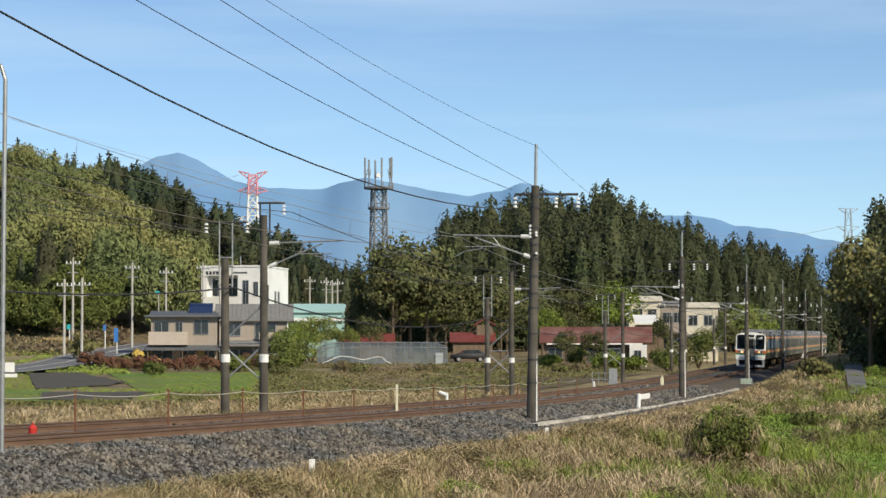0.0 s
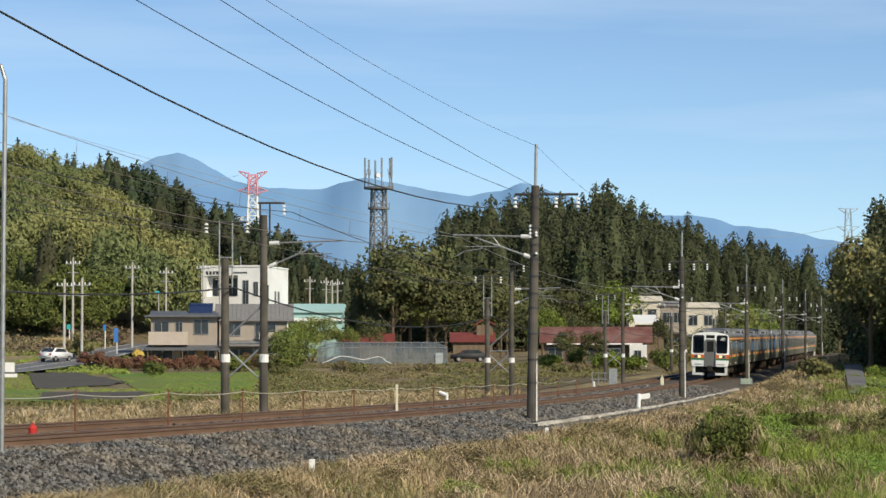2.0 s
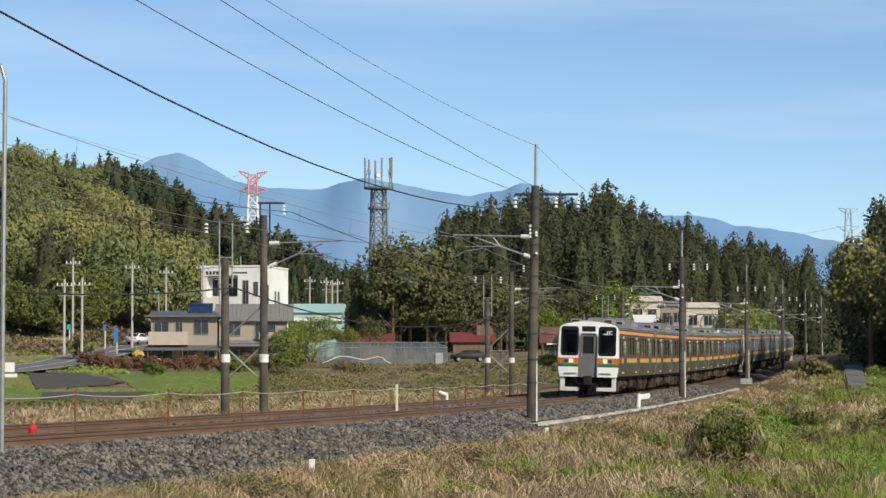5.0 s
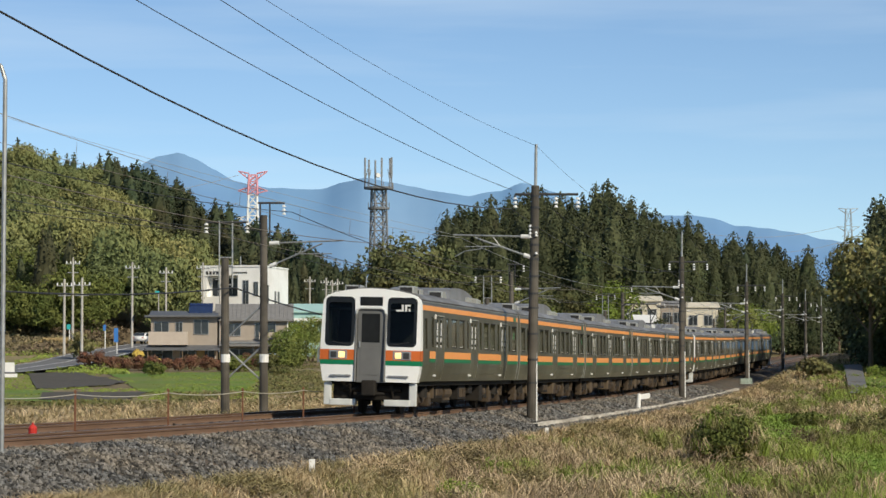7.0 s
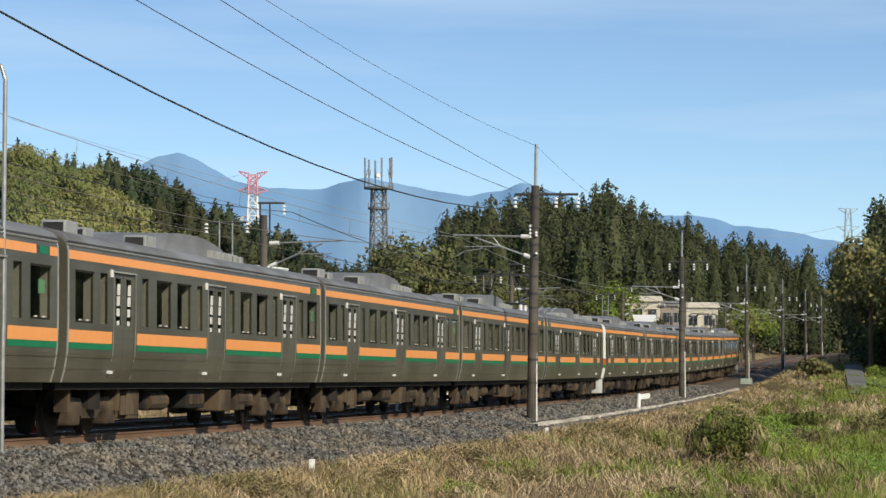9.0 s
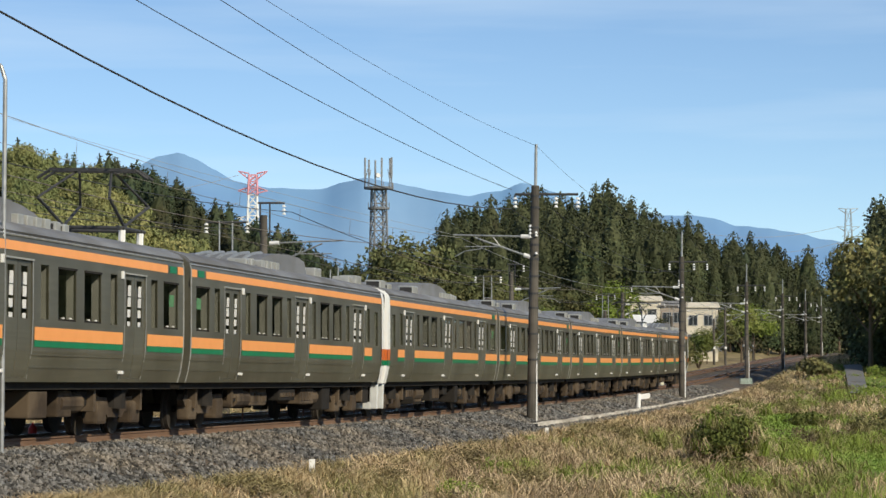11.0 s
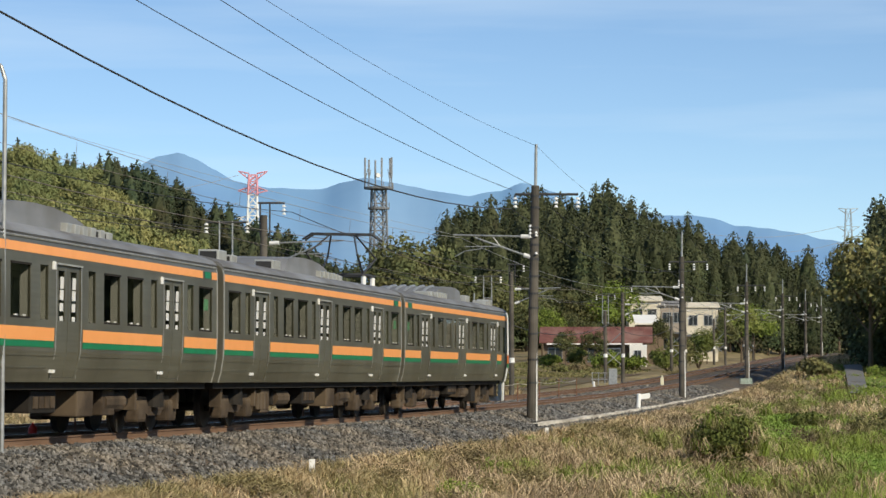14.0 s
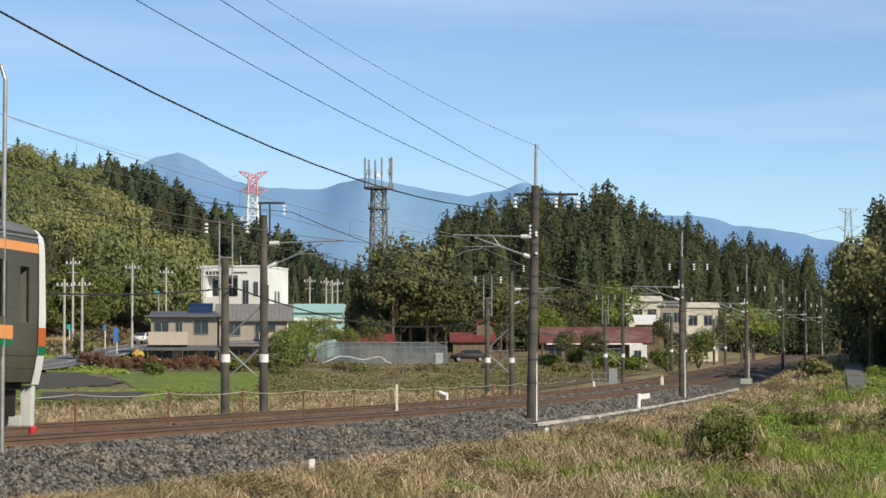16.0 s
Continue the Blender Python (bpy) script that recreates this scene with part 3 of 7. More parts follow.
def build_car(cab):
    car = thing("train_car", Matrix(), "stainless steel train car with orange and green stripes" + (" and white cab" if cab else ""), "train car", "cars of the train")
    y_lo, y_hi = -9.75, 9.45 if cab else 9.75
    wins = [(a, b, 2.02, 2.92) for a, b in WINDOWS]
    wins += [(-b, -a, 2.02, 2.92) for a, b in END_PANES]
    wins += [(7.48, 7.92, 2.02, 2.92), (8.55, 9.0, 1.95, 2.85)] if cab else [(a, b, 2.02, 2.92) for a, b in END_PANES]
    doors = [(d - 0.65, d + 0.65, 1.06, 2.96) for d in DOORS]
    for s in (-1, 1):
        body = part("side_wall", thick(side_sheet(y_lo, y_hi, wins + doors, s, 0.0, 0.99, 3.36), 0.05), M_STEEL, car, "brushed stainless steel side")
        lining = thick(side_sheet(y_lo + 0.06, y_hi - 0.10, wins + doors, s, -0.056, 1.17, 3.04), 0.13)
        part("lining", lining, M_PALEIN, body, "pale inner wall lining")
        for ye in ((y_lo,) if cab else (y_lo, y_hi - 0.05)):
            part("corner_post", thick(side_sheet(ye, ye + 0.05, [], s, 0.010, 0.99, 3.34), 0.02), M_ALU, body, "bright steel corner edge of the car")
        # ribs along the lower side
        for z in (1.22, 1.42):
            bm = side_sheet(y_lo, y_hi, doors, s, 0.012, z, z + 0.022)
            part("rib", thick(bm, 0.009), M_STEEL, body)
        gaps = [(d - 0.78, d + 0.78, 0.0, 9.0) for d in DOORS]
        top_gap = [(-9.3, -8.6, 0, 9.0)]
        if cab:
            gaps += [(8.2, 9.45, 0.0, 9.0)]
        part("orange_stripe", thick(side_sheet(y_lo + 0.05, y_hi - (0 if cab else 0.05), gaps, s, 0.007, 1.675, 1.89), 0.003), M_ORANGE, body, "orange waist stripe")
        part("green_stripe", thick(side_sheet(y_lo + 0.05, y_hi - (0 if cab else 0.05), gaps, s, 0.007, 1.565, 1.672), 0.003), M_GREEN, body, "green waist stripe")
        part("orange_stripe", thick(side_sheet(y_lo + 0.05, y_hi, top_gap, s, 0.007, 3.09, 3.24), 0.003), M_ORANGE, body, "orange stripe under the roof")
        bm = side_sheet(-9.2, -8.75, [], s, 0.010, 3.10, 3.23)
        part("destination_sign", thick(bm, 0.004), M_GREEN, body, "dark green sign window")
        bm = bmesh.new()
        rod(bm, (s * 1.415, y_lo, 3.335), (s * 1.415, y_hi, 3.335), 0.022, n=6)
        part("rain_gutter", bm, M_GALV, body)
        for a, b, c, d in wins:
            pane = part("window_pane", side_sheet(a, b, [], s, -0.010, c, d), M_GLASS, car, "dark tinted window")
            pane.visible_shadow = False
            w = b - a
            if w > 0.8:
                bm = bmesh.new()
                x0, x1 = sorted((s * (half_width(2.5) - 0.02), s * (half_width(2.5) + 0.004)))
                box(bm, x0, x1, a, b, c, c + 0.03)
                box(bm, x0, x1, a, b, d - 0.035, d)
                part("window_bar", bm, M_UNDERDK, pane)
                for k in (0.3, 0.7):
                    yk = a + w * k
                    bm = bmesh.new()
                    box(bm, x0, x1 if s > 0 else x0 + 0.024, yk - 0.07, yk + 0.07, c + 0.035, c + 0.06)
                    part("window_catch", bm, M_PORC, pane, "pale window catch")
        for d in DOORS:
            for h in (-1, 1):
                a, b = sorted((d + h * 0.012, d + h * 0.64))
                lo, hi = (a + b) / 2 - 0.17, (a + b) / 2 + 0.17
                leaf = part("door_leaf", thick(side_sheet(a, b, [(lo, hi, 2.02, 2.86)], s, -0.022, 1.07, 2.95), 0.03), M_STEEL, car, "sliding steel door leaf")
                pn = part("door_pane", side_sheet(lo, hi, [], s, -0.034, 2.02, 2.86), M_GLASS, leaf)
                pn.visible_shadow = False
                # white blocks stand in for sunlight coming through the opposite doors
                for k, hh in enumerate((0.20, 0.17, 0.14, 0.11)):
                    z0 = 2.66 - k * 0.205
                    bm = bmesh.new()
                    box(bm, *sorted((s * 1.432, s * 1.444)), (a + b) / 2 - 0.09, (a + b) / 2 + 0.07, z0 - hh / 2, z0 + hh / 2)
                    part("daylight_block", bm, M_PORC, leaf, "white block painted for daylight through the door glass")
            bm = bmesh.new()
            box(bm, *sorted((s * 1.40, s * 1.475)), d - 0.69, d + 0.69, 2.955, 2.985)
            for yy in (d - 0.70, d + 0.66):
                for z0, z1 in ((1.04, 1.5), (1.5, 2.05), (2.05, 2.96)):
                    w0, w1 = half_width(z0) + 0.006, half_width(z1) + 0.006
                    vs = [bm.verts.new(c) for c in ((s * w0, yy, z0), (s * w0, yy + 0.04, z0), (s * w1, yy + 0.04, z1), (s * w1, yy, z1))]
                    bm.faces.new(vs if s > 0 else vs[::-1])
            part("door_frame", bm, M_ALU, car, "bright steel door frame")
            bm = bmesh.new()
            box(bm, *sorted((s * 1.40, s * 1.50)), d + 0.72, d + 0.84, 1.14, 1.20, 0.01)
            part("door_step_light", bm, M_PORC, car, "small white fitting by the door")
            bm = bmesh.new()
            box(bm, *sorted((s * 1.44, s * 1.49)), d + 0.80, d + 0.88, 2.86, 3.0, 0.008)
            part("side_lamp", bm, M_PORC, car, "pale side lamp")
        # pale green notice behind the end window
        bm = bmesh.new()
        box(bm, *sorted((s * 1.41, s * 1.425)), -9.15, -8.85, 2.45, 2.68)
        part("window_notice", bm, M_GREENLAMP, car, "pale green notice in the end window")
    # roof
    bm = bmesh.new()
    prof = [(-w, z) for z, w in ROOFLINE] + [(w, z) for z, w in ROOFLINE[-2::-1]]
    rows = [[bm.verts.new((x, y, z)) for x, z in prof] for y in (y_lo, y_hi)]
    for i in range(len(prof) - 1):
        bm.faces.new((rows[0][i], rows[1][i], rows[1][i + 1], rows[0][i + 1]))
    roof = part("roof", thick(bm, 0.05), M_ROOF, car, "grey sheet roof", smooth=False)
    # cooling unit
    bm = bmesh.new()
    prism(bm, [(-2.75, 3.55), (-2.6, 3.68), (-2.1, 3.80), (-1.4, 3.90), (-0.5, 3.97), (0.5, 3.99), (1.4, 3.97), (2.1, 3.90), (2.65, 3.76), (2.85, 3.55)], -0.98, 0.98)
    bmesh.ops.bevel(bm, geom=[e for e in bm.edges if abs(e.verts[0].co.x - e.verts[1].co.x) < 0.01 and max(e.verts[0].co.z, e.verts[1].co.z) > 3.72], offset=0.26, segments=4, affect="EDGES")
    ac = part("cooling_unit", bm, M_ROOF, roof, "grey rounded rooftop cooling unit")
    for x in (-0.6, -0.3, 0.0, 0.3, 0.6):
        bm = bmesh.new()
        for ya, za, yb, zb in ((-2.5, 3.72, -2.1, 3.82), (-2.1, 3.82, -1.4, 3.92), (-1.4, 3.92, -0.7, 3.97)):
            rod(bm, (x, ya, za), (x, yb, zb), 0.045, n=6)
        part("grille_bar", bm, M_GALV, ac, "pale bar of the cooling grille")
    for s in (-1, 1):
        for k in range(4):
            part("vent_louvre", B(*sorted((s * 0.90, s * 1.10)), -2.55 + k * 0.46, -2.27 + k * 0.46, 3.54, 3.74, 0.02), M_ALU, roof, "pale vent louvre")
    for y, hl, top in ((8.35, 0.34, 3.80), (7.35, 0.24, 3.74), (3.45, 0.36, 3.80), (-3.15, 0.14, 3.74), (-3.62, 0.14, 3.72)):
        for s in (-1, 1):
            vt = part("ventilator", B(*sorted((s * 0.58, s * 1.04)), y - hl, y + hl, 3.50, top, 0.03), M_ALU, roof, "light grey roof ventilator")
            part("vent_end_plate", B(*sorted((s * 0.63, s * 0.99)), y + hl - 0.005, y + hl + 0.012, 3.60, top - 0.04), M_RUBBER, vt, "dark plate on the ventilator's end")
    # interior
    bm = bmesh.new()
    box(bm, -1.36, 1.36, y_lo + 0.06, y_hi - 0.06, 1.02, 1.16)
    part("floor", bm, M_DARKIN, car)
    bm = bmesh.new()
    box(bm, -1.32, 1.32, y_lo + 0.06, y_hi - 0.06, 3.05, 3.10)
    part("ceiling_panel", bm, M_PALEIN, car)
    for s in (-1, 1):
        for a, b in ((-5.5, -0.9), (0.9, 5.5)):
            bm = bmesh.new()
            box(bm, *sorted((s * 0.85, s * 1.38)), a, b, 1.2, 1.62, 0.05)
            box(bm, *sorted((s * 1.22, s * 1.38)), a, b, 1.62, 2.04, 0.04)
            part("bench_seat", bm, M_DARKIN, car, "dark long bench seat")
    # end walls with gangway
    for y in ((y_lo,) if cab else (y_lo, y_hi)):
        o = [(half_width(z), z) for z, _ in PROFILE] + [(w, z) for z, w in ROOFLINE[1:]]
        o += [(-w, z) for w, z in o[-2::-1]]
        bm = bmesh.new()
        bm.faces.new([bm.verts.new((x, y, z)) for x, z in o])
        bmesh.ops.triangulate(bm, faces=bm.faces[:])
        part("end_wall", thick(bm, 0.05), M_STEEL, car)
        sg = 1 if y > 0 else -1
        bm = bmesh.new()
        box(bm, -0.5, 0.5, *sorted((y + sg * 0.02, y + sg * 0.24)), 1.05, 3.0, 0.03)
        part("gangway_bellows", bm, M_RUBBER, car, "black gangway bellows")
    # underframe
    bm = bmesh.new()
    box(bm, -1.25, 1.25, y_lo + 0.05, y_hi - 0.1, 0.86, 1.02)
    part("underframe", bm, M_UNDERDK, car)
    rng = random.Random(3 if cab else 8)
    for s in (-1, 1):
        y = -5.2
        while y < 4.9:
            w = rng.uniform(0.5, 1.6)
            zb = rng.choice((0.30, 0.38, 0.46, 0.56))
            bm = bmesh.new()
            out = rng.uniform(1.0, 1.24)
            box(bm, *sorted((s * 0.55, s * out)), y, min(y + w, 5.1), zb, 0.84, 0.03)
            eq = part("equipment_box", bm, M_UNDER if rng.random() < 0.42 else M_UNDERDK, car, "dusty equipment box under the floor")
            if w > 1.25:
                bm = bmesh.new()
                for k in range(int(w / 0.3)):
                    box(bm, *sorted((s * (out - 0.02), s * (out + 0.02))), y + 0.08 + k * 0.3, y + 0.3 + k * 0.3, zb + 0.08, 0.74, 0.01)
                part("access_cover", bm, M_UNDER, eq)
            y += w + rng.uniform(0.35, 1.5)
    part("air_pipe", R((0.2, -4.9, 0.72), (0.2, 4.9, 0.72), 0.07, n=8), M_UNDERDK, car)
    for s in (-1, 1):
        for y in (-4.6, 2.2):
            part("air_tank", R((s * 0.95, y, 0.62), (s * 0.95, y + 1.2, 0.62), 0.19, n=12), M_UNDER, car, "dusty round air tank")
        for y in (-8.3, -5.4, 5.4, 8.3):
            part("hose", R((s * 1.02, y, 0.88), (s * 0.9, y + 0.12, 0.34), 0.028, n=6), M_UNDERDK, car)
            part("bracket", B(*sorted((s * 0.9, s * 1.16)), y + 0.2, y + 0.34, 0.46, 0.88, 0.01), M_UNDER, car)
    build_bogie(car, -6.9, "bogie")
    build_bogie(car, 6.9, "bogie")
    bm = bmesh.new()
    box(bm, -0.16, 0.16, -10.0, -9.3, 0.72, 0.98, 0.03)
    part("coupler", bm, M_UNDERDK, car)
    if cab:
        build_cab(car)
    return car


def build_cab(car):
    # the white mask: body outline drawn out a little, with windscreen openings left and right

    def mask_w(z):
        return half_width(max(z, 0.99)) + 0.02 if z < 3.66 else 0.04
    # front plate, cell by cell, in columns that follow the outline
    cols = [0.0, 0.36, 0.41, 0.56, 1.0, 1.285, None]
    bm = bmesh.new()
    zs = [0.95, 1.20, 1.44, 1.58, 1.88, 2.08, 2.4, 2.88, 3.05, 3.10, 3.27, 3.36]
    yf = 9.83

    def edge(c, z):
        w = mask_w(z)
        return w if c is None else min(c, w)

    def front_y(x, z):
        return yf - 0.05 * (x / 1.45) ** 4 - (0.10 * max(0, (z - 2.0) / 1.6))
    for s in (-1, 1):
        for z0, z1 in zip(zs, zs[1:]):
            for c0, c1 in zip(cols, cols[1:]):
                zm = (z0 + z1) / 2
                cm_ = (c0 + (c1 or 1.45)) / 2
                if 0.56 < cm_ < 1.285 and 2.08 < zm < 3.27:
                    continue
                if cm_ < 0.41 and zm < 3.05:
                    continue
                q = [(edge(c0, z0), z0), (edge(c1, z0), z0), (edge(c1, z1), z1), (edge(c0, z1), z1)]
                vs = [bm.verts.new((s * x, front_y(x, z), z)) for x, z in q]
                bm.faces.new(vs if s < 0 else vs[::-1])
        # top band under the roof edge
        crown = [(1.42, 3.36), (1.32, 3.47), (1.10, 3.55), (0.74, 3.62), (0.38, 3.665), (0.0, 3.68)]
        for (xa, za), (xb, zb) in zip(crown, crown[1:]):
            vs = [bm.verts.new((s * x, front_y(x, z), z)) for x, z in ((xa, 3.36), (xa, za), (xb, zb), (xb, 3.36))]
            if za == 3.36:
                vs = vs[1:]
            bm.faces.new(vs if s > 0 else vs[::-1])
        # rim drawn back to the body
        rim = [(mask_w(z), z) for z in zs] + crown[1:]
        for (xa, za), (xb, zb) in zip(rim, rim[1:]):
            vs = [bm.verts.new(c) for c in ((s * xa, front_y(xa, za), za), (s * xa, 9.42, za), (s * xb, 9.42, zb), (s * xb, front_y(xb, zb), zb))]
            bm.faces.new(vs if s < 0 else vs[::-1])
    bmesh.ops.remove_doubles(bm, verts=bm.verts[:], dist=0.002)
    bmesh.ops.recalc_face_normals(bm, faces=bm.faces[:])
    mask = part("front_mask", bm, M_CARWHITE, car, "white front mask")
    for s in (-1, 1):
        for z0, z1, m, nm in ((1.58, 1.88, M_ORANGE_SHADED, "orange_band"), (1.44, 1.58, M_GREEN, "green_band")):
            b2 = bmesh.new()
            xs = [0.41, 1.0, 1.3, 1.44, mask_w(1.6) + 0.004]
            for xa, xb in zip(xs, xs[1:]):
                vs = [b2.verts.new((s * x, front_y(x, z) + 0.006, z)) for x, z in ((xa, z0), (xb, z0), (xb, z1), (xa, z1))]
                b2.faces.new(vs if s < 0 else vs[::-1])
            xe = mask_w(1.6) + 0.006
            vs = [b2.verts.new(c) for c in ((s * xe, 9.79, z0), (s * xe, 9.42, z0), (s * xe, 9.42, z1), (s * xe, 9.79, z1))]
            b2.faces.new(vs)
            part(nm, b2, m, mask, nm.replace("_", " ") + " across the cab front")
        # windscreens
        def rounded(x0, x1, z0, z1, r):
            cs = ((x1 - r, z0 + r, -90), (x1 - r, z1 - r, 0), (x0 + r, z1 - r, 90), (x0 + r, z0 + r, 180))
            return [(cx + r * math.cos(radians(a0 + 18 * k)), cz + r * math.sin(radians(a0 + 18 * k))) for cx, cz, a0 in cs for k in range(6)]
        inner = rounded(0.575, 1.27, 2.095, 3.255, 0.06)
        outer = rounded(0.485, 1.362, 1.985, 3.425, 0.14)
        b2 = bmesh.new()
        vs = [b2.verts.new((s * x, front_y(x, z) + 0.006, z)) for x, z in inner]
        b2.faces.new(vs if s < 0 else vs[::-1])
        sc = part("windscreen", b2, M_CABGLASS, car, "large dark windscreen with rounded corners")
        b2 = bmesh.new()
        vi = [b2.verts.new((s * x, front_y(x, z) + 0.006, z)) for x, z in inner]
        vo = [b2.verts.new((s * x, front_y(x, z) + 0.006, z)) for x, z in outer]
        for k in range(len(vi)):
            j = (k + 1) % len(vi)
            f = (vi[k], vo[k], vo[j], vi[j])
            b2.faces.new(f if s < 0 else f[::-1])
        part("windscreen_border", b2, M_BLACKGLASS, sc, "black glass border")
        b2 = bmesh.new()
        rod(b2, (s * 0.62, front_y(0.6, 2.0) + 0.03, 2.02), (s * 1.15, front_y(0.9, 2.05) + 0.02, 2.12), 0.010, n=5)
        part("wiper", b2, M_RUBBER, sc)
        b2 = bmesh.new()
        box(b2, *sorted((s * 0.68, s * 1.22)), 9.80, 9.835, 1.60, 1.86, 0.015)
        hs = part("headlight_frame", b2, M_GALV, car, "steel headlight bezel")
        for x, m, nm in ((0.84, M_LAMP, "headlight"), (1.08, M_DKSTEEL, "tail_light")):
            b2 = bmesh.new()
            box(b2, s * x - 0.088, s * x + 0.088, 9.83, 9.848, 1.645, 1.815, 0.02)
            part(nm, b2, m, hs, "lit headlight" if nm == "headlight" else "dark tail light")
        b2 = bmesh.new()
        box(b2, *sorted((s * 0.55, s * 1.15)), 9.80, 9.88, 1.10, 1.15, 0.012)
        part("front_step", b2, M_GALV, car, "step bar on the front")
        # skirt
        b2 = bmesh.new()
        box(b2, *sorted((s * 1.16, s * 1.38)), 9.56, 9.70, 0.26, 0.93, 0.03)
        box(b2, *sorted((s * 0.42, s * 1.20)), 9.55, 9.715, 0.25, 0.44, 0.03)
        part("skirt", b2, M_SKIRT, car, "pale grey snow skirt")
    b2 = bmesh.new()
    box(b2, -1.15, 1.15, 8.6, 9.42, 0.42, 0.93, 0.03)
    rod(b2, (-0.9, 9.5, 0.75), (0.9, 9.5, 0.75), 0.08)
    for x in (-0.62, 0.62):
        rod(b2, (x, 9.4, 0.5), (x, 9.62, 0.86), 0.05)
    part("front_underframe", b2, M_UNDERDK, car, "black pipes and brackets under the cab")
    b2 = bmesh.new()
    box(b2, -0.405, 0.405, 9.70, 9.765, 0.93, 3.04, 0.02)
    dr = part("front_door", b2, M_GREYDOOR, car, "grey gangway door in the cab front")
    b2 = bmesh.new()
    box(b2, -0.27, 0.27, 9.757, 9.772, 2.10, 2.94, 0.0)
    part("door_window", b2, M_BLACKGLASS, dr)
    part("door_panel", B(-0.30, 0.30, 9.764, 9.775, 1.15, 1.95, 0.004), M_GREYDOOR, dr)
    part("door_handle", B(0.30, 0.34, 9.765, 9.80, 1.95, 2.12, 0.008), M_GALV, dr, "steel door handle")
    b2 = bmesh.new()
    ring = [(-0.44, 0.95), (-0.44, 2.90), (-0.40, 3.03), (-0.30, 3.075), (0.30, 3.075), (0.40, 3.03), (0.44, 2.90), (0.44, 0.95)]
    for k, ((xa, za), (xb, zb)) in enumerate(zip(ring, ring[1:])):
        rod(b2, (xa, front_y(xa, za) + 0.01, za), (xb, front_y(xb, zb) + 0.01, zb), 0.036, n=8)
    part("door_surround", b2, M_GREYDOOR, dr, "grey rubber-edged surround of the front door")
    b2 = bmesh.new()
    for xa, za, xb, zb in ((-0.44, 2.94, -0.40, 3.05), (-0.40, 3.05, -0.30, 3.10), (-0.30, 3.10, 0.30, 3.10), (0.30, 3.10, 0.40, 3.05), (0.40, 3.05, 0.44, 2.94)):
        rod(b2, (xa, 9.80, za), (xb, 9.80, zb), 0.03, n=8)
    part("door_hood", b2, M_SKIRT, dr, "pale arched hood over the front door")
    b2 = bmesh.new()
    box(b2, -0.335, 0.335, 9.69, 9.768, 3.17, 3.43, 0.012)
    part("route_sign", b2, M_BLACKGLASS, car, "black route sign box")
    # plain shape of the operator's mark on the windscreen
    b2 = bmesh.new()
    for x0, x1, z0, z1 in ((-0.96, -0.90, 3.02, 3.22), (-0.90, -0.74, 3.02, 3.07), (-1.16, -1.00, 3.17, 3.22), (-1.06, -1.00, 3.02, 3.17), (-1.16, -1.11, 3.02, 3.10)):
        box(b2, x0, x1, 9.75, 9.775, z0, z1)
    part("operator_mark", b2, M_PORC, car, "pale mark on the windscreen")
    b2 = bmesh.new()
    box(b2, -1.3, 1.3, 8.3, 8.34, 1.1, 3.1)
    box(b2, -1.25, 1.25, 9.2, 9.5, 1.1, 1.95)
    part("cab_console", b2, M_DARKIN, car)
    b2 = bmesh.new()
    box(b2, -0.20, 0.20, 9.4, 10.0, 0.55, 1.0, 0.04)
    rod(b2, (-0.45, 9.8, 0.6), (0.45, 9.8, 0.6), 0.05)
    part("front_coupler", b2, M_UNDERDK, car, "black automatic coupler")
    b2 = bmesh.new()
    rod(b2, (0.35, 8.9, 3.6), (0.35, 8.9, 4.05), 0.02)
    part("antenna", b2, M_GALV, car)


def add_pantograph(car):
    pg = new("pantograph")
    pg.parent = car
    pg.location = (0, -8.4, 0)
    pg["label"] = "raised dark pantograph on white insulators"
    for x in (-0.75, 0.75):
        for y in (-0.6, 0.6):
            part("insulator", R((x, y, 3.5), (x, y, 3.86), 0.07, n=8), M_PORC, pg)
    bm = bmesh.new()
    for x in (-0.75, 0.75):
        rod(bm, (x, -0.9, 3.9), (x, 0.9, 3.9), 0.035)
    for y in (-0.6, 0.6):
        rod(bm, (-0.8, y, 3.9), (0.8, y, 3.9), 0.035)
    part("base_frame", bm, M_DKSTEEL, pg)
    for s in (-1, 1):
        for e in (-1, 1):
            bm = bmesh.new()
            rod(bm, (s * 0.6, -0.1 * e, 3.92), (s * 0.7, 1.3 * e, 4.42), 0.03)
            rod(bm, (s * 0.7, 1.3 * e, 4.42), (s * 0.35, 0.1 * e, 5.0), 0.025)
            part("folding_arm", bm, M_DKSTEEL, pg)
    bm = bmesh.new()
    for y in (-0.18, 0.18):
        box(bm, -0.85, 0.85, y - 0.05, y + 0.05, 5.0, 5.06)
        for s in (-1, 1):
            rod(bm, (s * 0.85, y, 5.03), (s * 1.1, y, 4.86), 0.03)
    part("contact_strip", bm, M_DKSTEEL, pg)


def front_run(t):
    """How far the train's front has run since 7 s."""
    return 26.476 * (t - 7) - 0.0599 * (t - 7) ** 2


def car_pose(t, k, flipped):
    s = -front_run(t) + 20 * k + 10.0            # middle of the car, back along the line
    y = 76.81 + s * CS
    p = line_point(y, 0.0, 0.004)
    grade = math.degrees(math.atan2(rail_z(y + 7 * CS) - rail_z(y - 7 * CS), 14.0))
    if flipped:
        return pose(*p, grade, 1.4, -10)
    return pose(*p, -grade, -1.4, 170)


